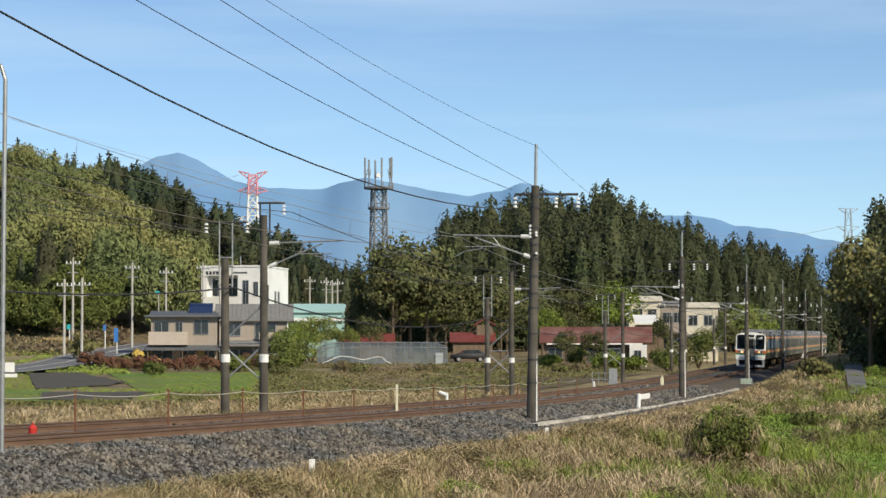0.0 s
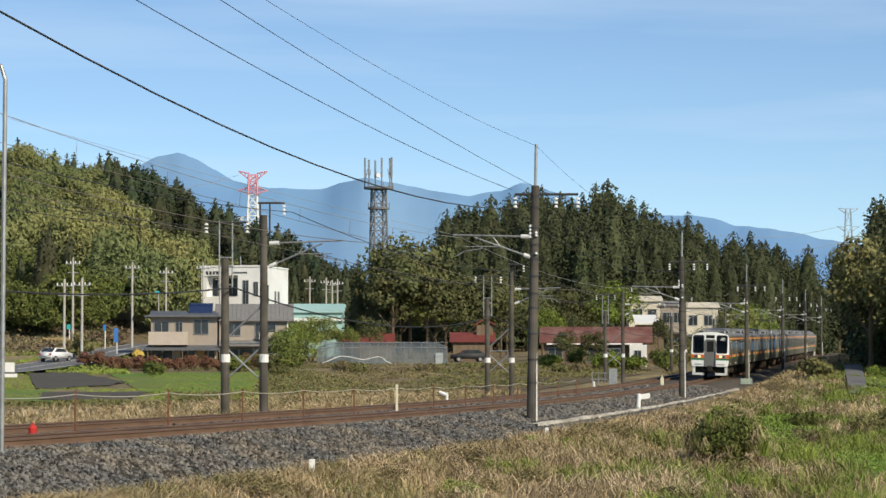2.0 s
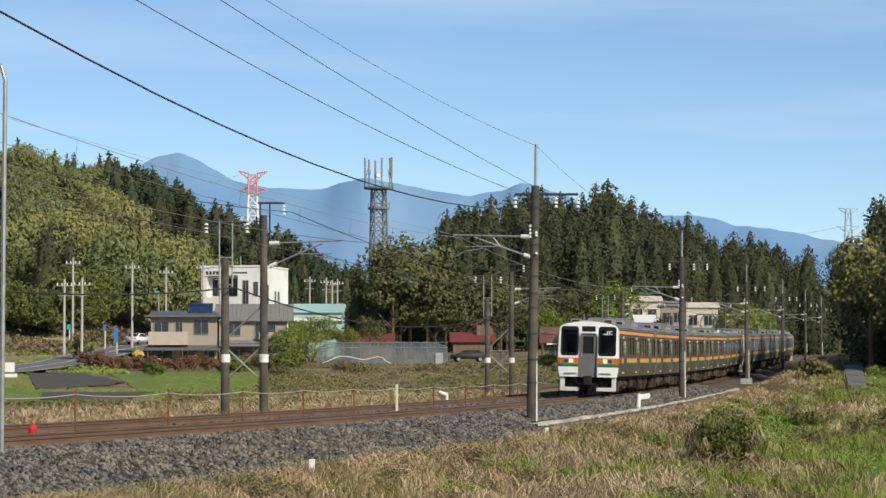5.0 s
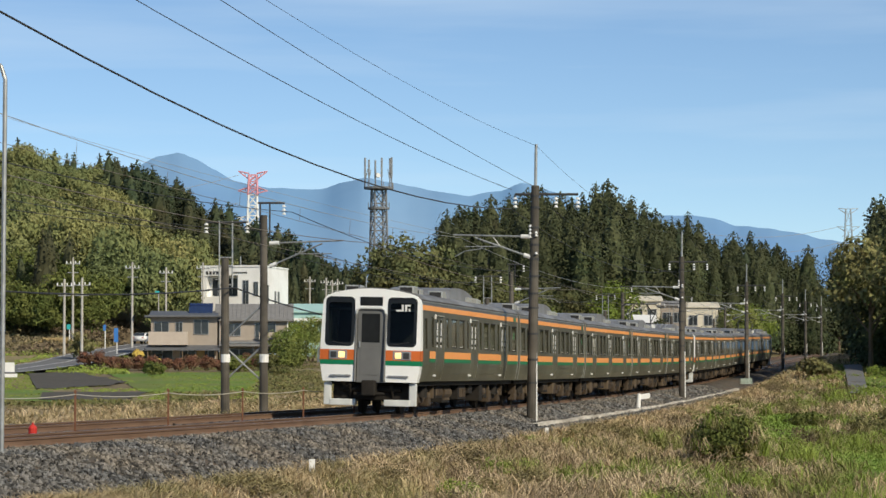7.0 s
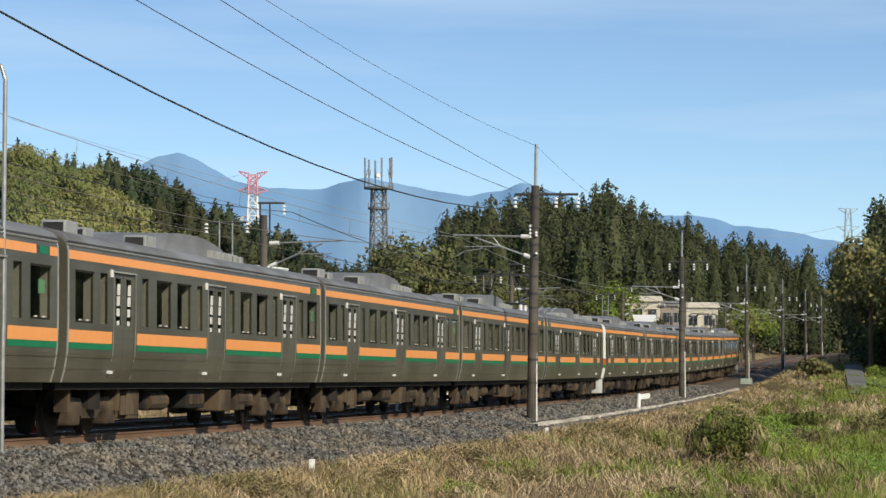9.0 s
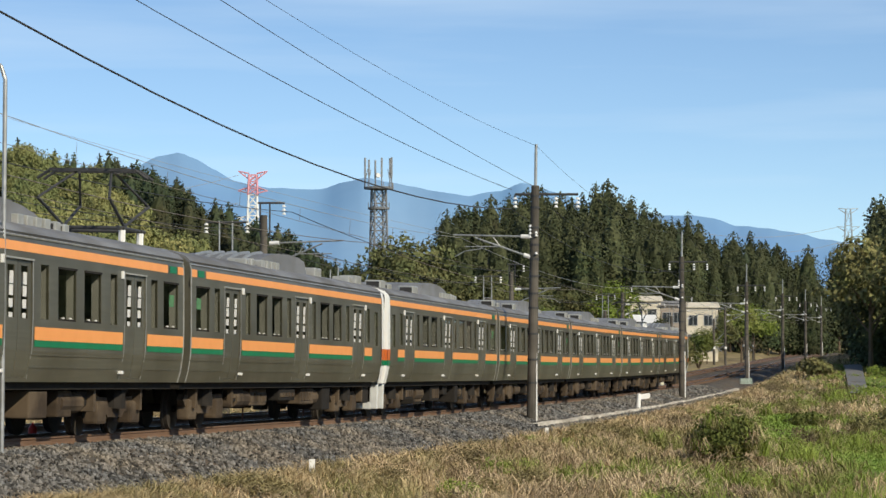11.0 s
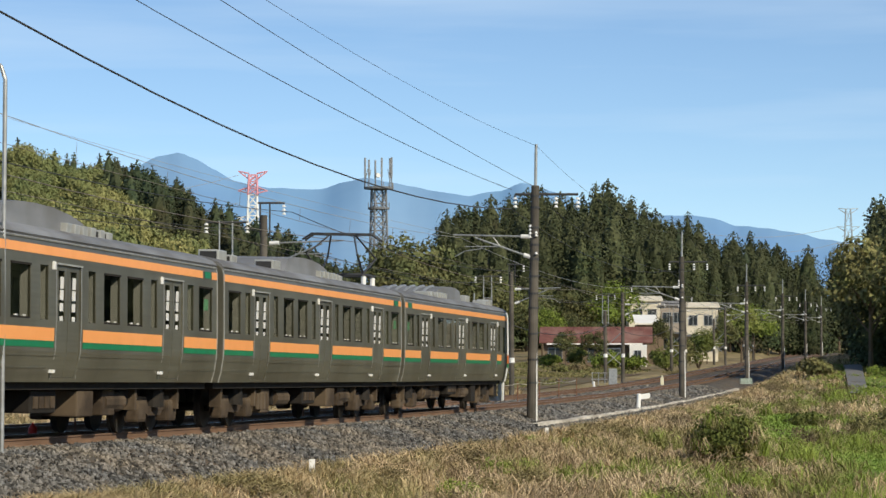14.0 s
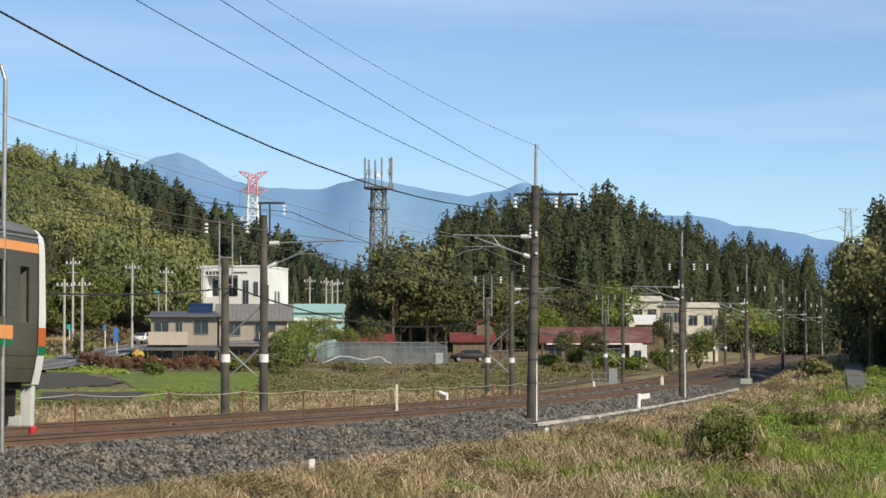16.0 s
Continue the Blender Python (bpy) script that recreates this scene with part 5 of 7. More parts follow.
def plant(kind, x, y, s, turn, hf=1.0, group=""):
    """A copy of a tree kind at a place; s scales it evenly."""
    m = Matrix.Translation((x, y, ground_z(x, y))) @ pose(0, 0, 0, 0, 0, turn)
    ob = copy_thing(kind, m)
    ob.scale = (s, s, s * hf)
    if group:
        ob["group"] = group
    return ob


def build_woods():
    rng = random.Random(21)
    # left hill, spring-green deciduous trees
    pl = []
    for _ in range(560):
        d = rng.uniform(362, 680)
        a = rng.uniform(-0.185, -0.062)
        if a > -0.080 and d < 420 and rng.random() < 0.5:
            continue
        if d > 560 and a > -0.122:
            continue
        if d < 420 and a > -0.102:
            continue
        x, y = a * d, d
        pl.append((x, y, ground_z(x, y) - 0.6, rng.uniform(0.62, 1.05), rng.uniform(1.0, 1.35)))
    woods("deciduous_woods", pl, FAR_BROAD, M_LEAF_W, "spring yellow-green deciduous woods on the hillside")
    pl = []
    for _ in range(46):
        d = rng.uniform(338, 374)
        a = rng.uniform(-0.178, -0.108)
        if abs(a * d - road_at(d)[0]) > 5:
            pl.append((a * d, d, ground_z(a * d, d) - 0.5, rng.uniform(0.45, 0.85), rng.uniform(0.9, 1.3)))
    woods("edge_woods", pl, FAR_BROAD, M_LEAF, "dull green trees at the foot of the hill")
    # dark cedars on the ridge behind and at the hill's foot
    pl = []
    for _ in range(250):
        d = rng.uniform(590, 700)
        a = rng.uniform(-0.128, -0.02)
        x, y = a * d, d
        pl.append((x, y, ground_z(x, y) - 1, rng.uniform(0.8, 1.2), rng.uniform(0.6, 0.78)))
    for _ in range(22):
        d = rng.uniform(650, 690)
        a = rng.uniform(-0.172, -0.13)
        pl.append((a * d, d, ground_z(a * d, d) - 1, rng.uniform(0.6, 0.85), 1.0))
    for _ in range(90):
        d = rng.uniform(440, 600)
        a = rng.uniform(-0.062, 0.005)
        pl.append((a * d, d, ground_z(a * d, d) - 1, rng.uniform(0.5, 0.85), 1.0))
    for _ in range(12):
        d = rng.uniform(350, 400)
        a = rng.uniform(-0.176, -0.14)
        pl.append((a * d, d, ground_z(a * d, d) - 1, rng.uniform(0.5, 0.75), 1.0))
    woods("cedar_woods", pl, FAR_CONIFERS, M_CEDAR_W, "dark cedar woods on the ridge")
    # far low wooded ridge behind the line's end
    pl = []
    for _ in range(150):
        d = rng.uniform(550, 760)
        a = rng.uniform(0.132, 0.172)
        pl.append((a * d, d, ground_z(a * d, d) - 1, rng.uniform(0.5, 0.9), 1.0))
    woods("far_woods", pl, FAR_CONIFERS, M_CEDAR_W, "distant dark woods at the end of the line")

    # the cedar grove beside the line, tree by tree
    kinds = [tree_kind(c, M_CEDAR, 15, 0.28, 0, "tall dark green cedar in a dense grove", "cedar tree") for c in CONIFERS]
    k = 0
    a = 0.001
    back = []
    for row in range(6):
        a = -0.001 + rng.uniform(0, 0.004)
        while a < 0.1435:
            # outline of the grove's top against the sky
            d = 415 + 17 * row + 900 * a * 0.35 + rng.uniform(-6, 6)
            want = TREELINE(a) * d + EYE[2]
            x, y = a * d, d
            g = ground_z(x, y)
            hgt = (want - g) * (0.80 + 0.048 * row + rng.uniform(-0.08, 0.05))
            s = max(0.35, hgt / 20.3)
            if row == 3:
                back.append((x, y, g - 0.5, max(s, 0.62), min(1.25, s / max(s, 0.62))))
            else:
                plant(kinds[k % 4], x, y, max(s, 0.62), rng.uniform(0, 360), min(1.25, s / max(s, 0.62)), "cedar grove")
            k += 1
            a += rng.uniform(0.0040, 0.0075)
    woods("inner_cedar_woods", back, FAR_CONIFERS, M_CEDAR_W, "dark cedar woods inside the grove")
    for kd in kinds:
        kd.matrix_basis = Matrix.Translation((60 + 6 * kinds.index(kd), 520, ground_z(60, 520) - 1))
    # woods on the camera's side of the line
    kinds2 = [tree_kind(c, M_LEAF_BROWN, 7, 0.22, 5, "olive-brown broadleaf tree at the wood's edge", "tree") for c in BROADLEAVES[:2]]
    kinds3 = [tree_kind(c, M_CEDAR, 15, 0.28, 0, "tall dark cedar at the wood's edge", "cedar tree") for c in CONIFERS[:2]]
    for k in range(64):
        d = rng.uniform(215, 330)
        u = rng.uniform(0, 1)
        a = 0.1625 + 0.05 * u ** 1.3
        x, y = a * d, d
        s = rng.uniform(0.55, 0.8) * (1 + 0.25 * u)
        plant(kinds3[k % 2], x, y, s, rng.uniform(0, 360), 1.0, "woods beside the line")
    for k in range(42):
        d = rng.uniform(205, 300)
        a = rng.uniform(0.1605, 0.2)
        x, y = a * d, d
        plant(kinds2[k % 2], x, y, rng.uniform(0.65, 1.1), rng.uniform(0, 360), 1.0, "woods beside the line")
    # out of view, towards the camera: woods added for the train's side to mirror
    pl = []
    for k in range(110):
        y = rng.uniform(20, 230)
        x = SLOPE * y - SHIFT + rng.uniform(62, 110)
        if k > 50:
            y = rng.uniform(170, 330)
            x = rng.uniform(0.215, 0.46) * y
        pl.append((x, y, ground_z(x, y) - 0.6, rng.uniform(0.7, 1.0), 1.0))
    # and unseen trees added behind the camera, to darken the windscreens' reflection
    for k in range(46):
        x, y = -75 + 3.4 * k, rng.uniform(-58, -40)
        pl.append((x, y, ground_z(x, y) - 0.6, rng.uniform(0.6, 0.9), 1.0))
    woods("unseen_reflected_woods", pl, FAR_CONIFERS, M_CEDAR_W, "unseen dark woods added for the train to reflect")
    for j, kd in enumerate(kinds2 + kinds3):
        kd.matrix_basis = Matrix.Translation((70 + 7 * j, 300, ground_z(70 + 7 * j, 300)))

    # garden trees and bushes on the far side of the line
    olive = [tree_kind(c, M_LEAF, 6, 0.2, 5, "bushy green broadleaf tree behind the gardens", "tree") for c in BROADLEAVES]
    brown = [tree_kind(c, M_TREE_OLIVE, 6, 0.2, 5, "brownish budding tree behind the gardens", "tree") for c in BROADLEAVES[:2]]
    fresh = [tree_kind(BROADLEAVES[2], M_LEAF_BRIGHT, 5, 0.15, 5, "fresh bright green garden tree", "tree")]
    GARDEN = [  # kind, direction, distance, height
        (3, -0.032, 352, 13.0), (3, -0.0245, 350, 15.5), (1, -0.019, 346, 16.0), (1, -0.0125, 350, 18.0), (1, -0.006, 348, 14.5), (1, 0.001, 348, 13), (1, 0.008, 350, 11.5), (1, 0.0145, 352, 12.5), (1, 0.022, 350, 11),
        (0, -0.052, 325, 6.0), (0, -0.0445, 322, 5.6), (2, -0.0575, 318, 5.0), (0, -0.036, 318, 4.6), (1, -0.028, 330, 6.0),
        (1, 0.0465, 281, 4.4), (1, 0.0575, 283, 4.6), (2, 0.039, 318, 6.6), (1, 0.047, 325, 6.4), (1, 0.055, 326, 5.6), (0, 0.0625, 318, 4.6), (1, 0.0815, 330, 6.4), (0, 0.088, 322, 3.6), (1, 0.0935, 330, 3.8),
        (0, 0.100, 352, 5.0), (1, 0.107, 372, 7.0), (0, 0.113, 380, 9.5), (2, 0.118, 400, 9.0), (1, 0.034, 330, 8.5)]
    pools = (olive, brown, fresh, kinds)
    for j, (kd, a, d, h) in enumerate(GARDEN):
        pool = pools[kd]
        plant(pool[j % len(pool)], a * d, d, h / (20.0 if kd == 3 else 11.0), 47 * j, 1.0, "garden trees")
    for j, kd in enumerate(olive + brown + fresh):
        kd.matrix_basis = Matrix.Translation((-6 + 5 * j, 372, ground_z(-6 + 5 * j, 372)))


def TREELINE(a):
    """Slope of the grove's top over the eye, by direction."""
    pts = [(-0.003, 0.046), (0.002, 0.058), (0.0075, 0.063), (0.016, 0.061), (0.024, 0.060), (0.034, 0.067), (0.046, 0.065), (0.056, 0.065), (0.064, 0.0675), (0.0713, 0.0655), (0.077, 0.060), (0.083, 0.0575),
           (0.090, 0.0572), (0.097, 0.053), (0.1024, 0.050), (0.112, 0.0475), (0.118, 0.0485), (0.122, 0.0485), (0.126, 0.0455), (0.131, 0.041), (0.136, 0.041), (0.1425, 0.036), (0.145, 0.030)]
    for (x0, y0), (x1, y1) in zip(pts, pts[1:]):
        if x0 <= a <= x1:
            return y0 + (y1 - y0) * (a - x0) / (x1 - x0)
    return pts[-1][1]


def build_mountains():
    """Far blue ridges; their haze is painted as blue colour and glow."""
    def ridge(name, d, pts, label):
        verts, faces = [], []
        n = 260
        rows_ = 10
        for i in range(n + 1):
            a = -0.32 + 0.64 * i / n
            t = pts[0][1] if a < pts[0][0] else pts[-1][1]
            for (x0, y0), (x1, y1) in zip(pts, pts[1:]):
                if x0 <= a <= x1:
                    k = (a - x0) / (x1 - x0)
                    t = y0 + (y1 - y0) * (k * k * (3 - 2 * k) * 0.5 + k * 0.5)
            t += 0.0006 * noise.noise(Vector((a * 160, d, 0)))
            for j in range(rows_ + 1):
                q = j / rows_
                y = d * (0.86 + 0.14 * q)
                z = d * (t * q ** 0.8) * (1 + (0.09 * noise.noise(Vector((a * 45, q * 4, d))) if 0 < q < 1 else 0)) - 5 * (1 - q)
                verts.append((a * y, y, z))
        m = rows_ + 1
        for i in range(n):
            for j in range(rows_):
                faces.append((i * m + j, (i + 1) * m + j, (i + 1) * m + j + 1, i * m + j + 1))
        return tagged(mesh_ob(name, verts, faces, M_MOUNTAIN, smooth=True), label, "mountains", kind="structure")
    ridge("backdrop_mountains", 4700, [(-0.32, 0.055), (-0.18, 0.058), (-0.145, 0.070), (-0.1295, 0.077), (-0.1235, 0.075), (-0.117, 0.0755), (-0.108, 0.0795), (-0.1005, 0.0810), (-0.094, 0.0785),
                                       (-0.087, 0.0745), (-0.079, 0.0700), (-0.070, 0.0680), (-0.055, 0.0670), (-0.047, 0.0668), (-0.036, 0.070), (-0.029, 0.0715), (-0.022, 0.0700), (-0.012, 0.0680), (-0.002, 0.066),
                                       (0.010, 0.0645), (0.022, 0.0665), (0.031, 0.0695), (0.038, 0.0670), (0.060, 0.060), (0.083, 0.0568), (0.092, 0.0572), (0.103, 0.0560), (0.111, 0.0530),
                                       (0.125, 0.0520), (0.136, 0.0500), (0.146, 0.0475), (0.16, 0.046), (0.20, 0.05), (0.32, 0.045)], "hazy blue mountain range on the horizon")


# ---- towers ----
def lattice(bm, z0, z1, w0, w1, n, r):
    for k in range(n):
        a0, a1 = k / n, (k + 1) / n
        za, zb = z0 + (z1 - z0) * a0, z0 + (z1 - z0) * a1
        wa, wb = w0 + (w1 - w0) * a0, w0 + (w1 - w0) * a1
        cs = [(-1, -1), (1, -1), (1, 1), (-1, 1)]
        for i in range(4):
            p, q = cs[i], cs[(i + 1) % 4]
            rod(bm, (p[0] * wa, p[1] * wa, za), (p[0] * wb, p[1] * wb, zb), r, n=5)
            rod(bm, (p[0] * wa, p[1] * wa, za), (q[0] * wb, q[1] * wb, zb), r * 0.6, n=4)
            rod(bm, (q[0] * wa, q[1] * wa, za), (p[0] * wb, p[1] * wb, zb), r * 0.6, n=4)
            rod(bm, (p[0] * wb, p[1] * wb, zb), (q[0] * wb, q[1] * wb, zb), r * 0.6, n=4)
    return bm


def build_towers():
    d = 430.0
    x = -0.0244 * d
    g = ground_z(x, d)
    t = thing("cell_tower", Matrix.Translation((x, d, g)) @ pose(0, 0, 0, 0, 0, 20), "grey steel lattice phone mast with antenna poles", "phone mast")
    top = 31.0 - g
    part("lattice_mast", lattice(bmesh.new(), 0, top - 1.0, 1.5, 0.95, 12, 0.16), M_MAST, t)
    for z, w in ((top - 0.9, 2.4), (top - 4.2, 1.75)):
        bm = bmesh.new()
        rod(bm, (0, 0, z), (0, 0, z + 0.35), w, w + 0.05, 12)
        for i in range(12):
            th = math.pi * i / 6
            rod(bm, (w * math.cos(th), w * math.sin(th), z), (w * math.cos(th), w * math.sin(th), z + 1.1), 0.05, n=4)
        part("platform", bm, M_MAST, t, "railed steel platform")
    for k, (th, h) in enumerate(((0.3, 4.9), (1.5, 4.6), (2.7, 4.9), (3.6, 4.4), (4.6, 4.7), (5.6, 4.9))):
        q = Vector((2.25 * math.cos(th), 2.25 * math.sin(th), 0))
        bm = bmesh.new()
        rod(bm, q + Vector((0, 0, top - 0.8)), q + Vector((0, 0, top + h - 1)), 0.10, n=6)
        box(bm, q.x - 0.14, q.x + 0.14, q.y - 0.10, q.y + 0.10, top + 1.0, top + h - 0.6, 0.04)
        rod(bm, q + Vector((0, 0, top + 0.5)), q * 0.8 + Vector((0, 0, top + h * 0.5)), 0.06, n=5)
        part("antenna", bm, M_MAST, t, "panel antenna on a pole")
    bm = bmesh.new()
    rod(bm, (-0.9, -2.3, top + 1.2), (-0.9, -2.55, top + 1.2), 0.42, 0.36, 14)
    part("dish", bm, M_PORC, t, "small white dish")
    # red and white pylon
    d = 1050.0
    x = -0.0722 * d
    g = ground_z(x, d)
    top = 1.44 + 0.0735 * d - g
    p = thing("red_white_pylon", Matrix.Translation((x, d, g)), "red and white lattice power pylon on the hill", "pylon")
    part("lower_mast", lattice(bmesh.new(), 0, top - 26, 4.2, 2.2, 6, 0.35), M_PINK, p, "red lattice")
    part("white_mast", lattice(bmesh.new(), top - 26, top - 9.5, 2.2, 1.7, 4, 0.35), M_WHITE, p, "white lattice")
    part("top_mast", lattice(bmesh.new(), top - 9.5, top - 1.5, 1.9, 1.5, 3, 0.4), M_PINK, p, "red lattice")
    for z, w, m, dz in ((top - 1.5, 5.8, M_PINK, 1.5), (top - 7.0, 5.9, M_PINK, -0.8), (top - 18.5, 6.0, M_WHITE, -0.3)):
        bm = bmesh.new()
        for s in (-1, 1):
            for yy in (-0.7, 0.7):
                rod(bm, (s * 1.5, yy, z + 0.6), (s * w, 0, z + dz), 0.28, n=5)
                rod(bm, (s * 1.5, yy, z - 1.8), (s * w, 0, z + dz), 0.25, n=5)
            rod(bm, (s * 2.9, 0.4, z - 0.9), (s * 3.2, 0, z + 0.7), 0.2, n=4)
        part("arm", bm, m, p)
    d = 1300.0
    x = 0.1538 * d
    g = ground_z(x, d)
    top = 1.44 + 0.0592 * d - g
    p = thing("power_pylon", Matrix.Translation((x, d, g)), "grey lattice power pylon beyond the woods", "pylon")
    part("mast", lattice(bmesh.new(), 0, top, 4.2, 1.2, 9, 0.16), M_PYLON, p)
    for z, w in ((top, 5.0), (top - 9, 5.5), (top - 17, 5.8)):
        bm = bmesh.new()
        for s in (-1, 1):
            for yy in (-0.8, 0.8):
                rod(bm, (s * 1.5, yy, z), (s * w, 0, z + 0.2), 0.2, n=4)
                rod(bm, (s * 1.5, yy, z - 2.2), (s * w, 0, z + 0.2), 0.18, n=4)
        part("arm", bm, M_PYLON, p)
    for k, dz in enumerate((-9, -17)):
        wire("power_line", sag_points((x - 5.5, d, g + top + dz), (x - 120, d - 60, g + top + dz + 6), 9.0, 16), 0.10, M_WIRE_PALE, "pale far power line", group="power lines")
    wire("power_line", sag_points((-0.0722 * 1050 - 5.9, 1050, 77.0), (-190, 900, 60.0), 7.0, 16), 0.09, M_WIRE_PALE, "pale far power line", group="power lines")
    wire("power_line", sag_points((-0.0722 * 1050 - 6.0, 1050, 66.0), (-190, 900, 48.0), 7.0, 16), 0.09, M_WIRE_PALE, "pale far power line", group="power lines")


# ---- buildings ----
def window_unit(parent, cx, y, z0, z1, w, axis="x", out=-1):
    """A window with frame, sill and pane on a wall that faces -y (or along x)."""
    fr = bmesh.new()
    t = 0.06

    def bx(a0, a1, c0, c1, d0, d1):
        lo, hi = sorted((y + out * d0, y + out * d1))
        if axis == "x":
            box(fr, a0, a1, lo, hi, c0, c1)
        else:
            box(fr, lo, hi, a0, a1, c0, c1)
    bx(cx - w / 2, cx + w / 2, z1 - t, z1, 0.0, 0.08)
    bx(cx - w / 2, cx + w / 2, z0, z0 + t, 0.0, 0.10)
    for s in (-1, 1):
        a = sorted((cx + s * w / 2, cx + s * (w / 2 - t)))
        bx(*a, z0 + t, z1 - t, 0.0, 0.08)
    bx(cx - t / 2, cx + t / 2, z0 + t, z1 - t, 0.0, 0.06)
    f = part("window", fr, M_GALV, parent, "window with aluminium frame")
    pn = bmesh.new()
    lo, hi = sorted((y + out * 0.005, y + out * 0.03))
    if axis == "x":
        box(pn, cx - w / 2 + t, cx + w / 2 - t, lo, hi, z0 + t, z1 - t)
    else:
        box(pn, lo, hi, cx - w / 2 + t, cx + w / 2 - t, z0 + t, z1 - t)
    part("pane", pn, M_WINDOW, f)


def gable_roof(x0, x1, y0, y1, z, rise, over=0.5, thick_=0.18, along="x"):
    bm = bmesh.new()
    if along == "x":
        ym = (y0 + y1) / 2
        o = [(y0 - over, z - 0.12), (ym, z + rise), (y1 + over, z - 0.12), (y1 + over, z - 0.12 + thick_), (ym, z + rise + thick_ * 1.3), (y0 - over, z - 0.12 + thick_)]
        prism(bm, o, x0 - over, x1 + over)
    else:
        xm = (x0 + x1) / 2
        o = [(x0 - over, z - 0.12), (xm, z + rise), (x1 + over, z - 0.12), (x1 + over, z - 0.12 + thick_), (xm, z + rise + thick_ * 1.3), (x0 - over, z - 0.12 + thick_)]
        a = [bm.verts.new((x, y0 - over, zz)) for x, zz in o]
        b = [bm.verts.new((x, y1 + over, zz)) for x, zz in o]
        for i in range(6):
            j = (i + 1) % 6
            bm.faces.new((a[i], a[j], b[j], b[i]))
        bm.faces.new(a[::-1])
        bm.faces.new(b)
    bmesh.ops.recalc_face_normals(bm, faces=bm.faces[:])
    return bm


def gable_ends(parent, x0, x1, y0, y1, z, rise, m, along="x"):
    bm = bmesh.new()
    if along == "x":
        prism(bm, [(y0, z), (y1, z), ((y0 + y1) / 2, z + rise)], x0, x1)
    else:
        a = [bm.verts.new(c) for c in ((x0, y0, z), (x1, y0, z), ((x0 + x1) / 2, y0, z + rise))]
        b = [bm.verts.new(c) for c in ((x0, y1, z), (x1, y1, z), ((x0 + x1) / 2, y1, z + rise))]
        bm.faces.new(a)
        bm.faces.new(b[::-1])
        for i in range(3):
            j = (i + 1) % 3
            bm.faces.new((a[j], a[i], b[i], b[j]))
    bmesh.ops.recalc_face_normals(bm, faces=bm.faces[:])
    part("gable", bm, m, parent)


def tiles_on(parent, x0, x1, y_lo, z_lo, y_hi, z_hi, n, m):
    """Raised ribs that run up a roof slope."""
    bm = bmesh.new()
    for k in range(n + 1):
        x = x0 + (x1 - x0) * k / n
        rod(bm, (x, y_lo, z_lo), (x, y_hi, z_hi), 0.05, n=5)
    part("roof_rib", bm, m, parent)


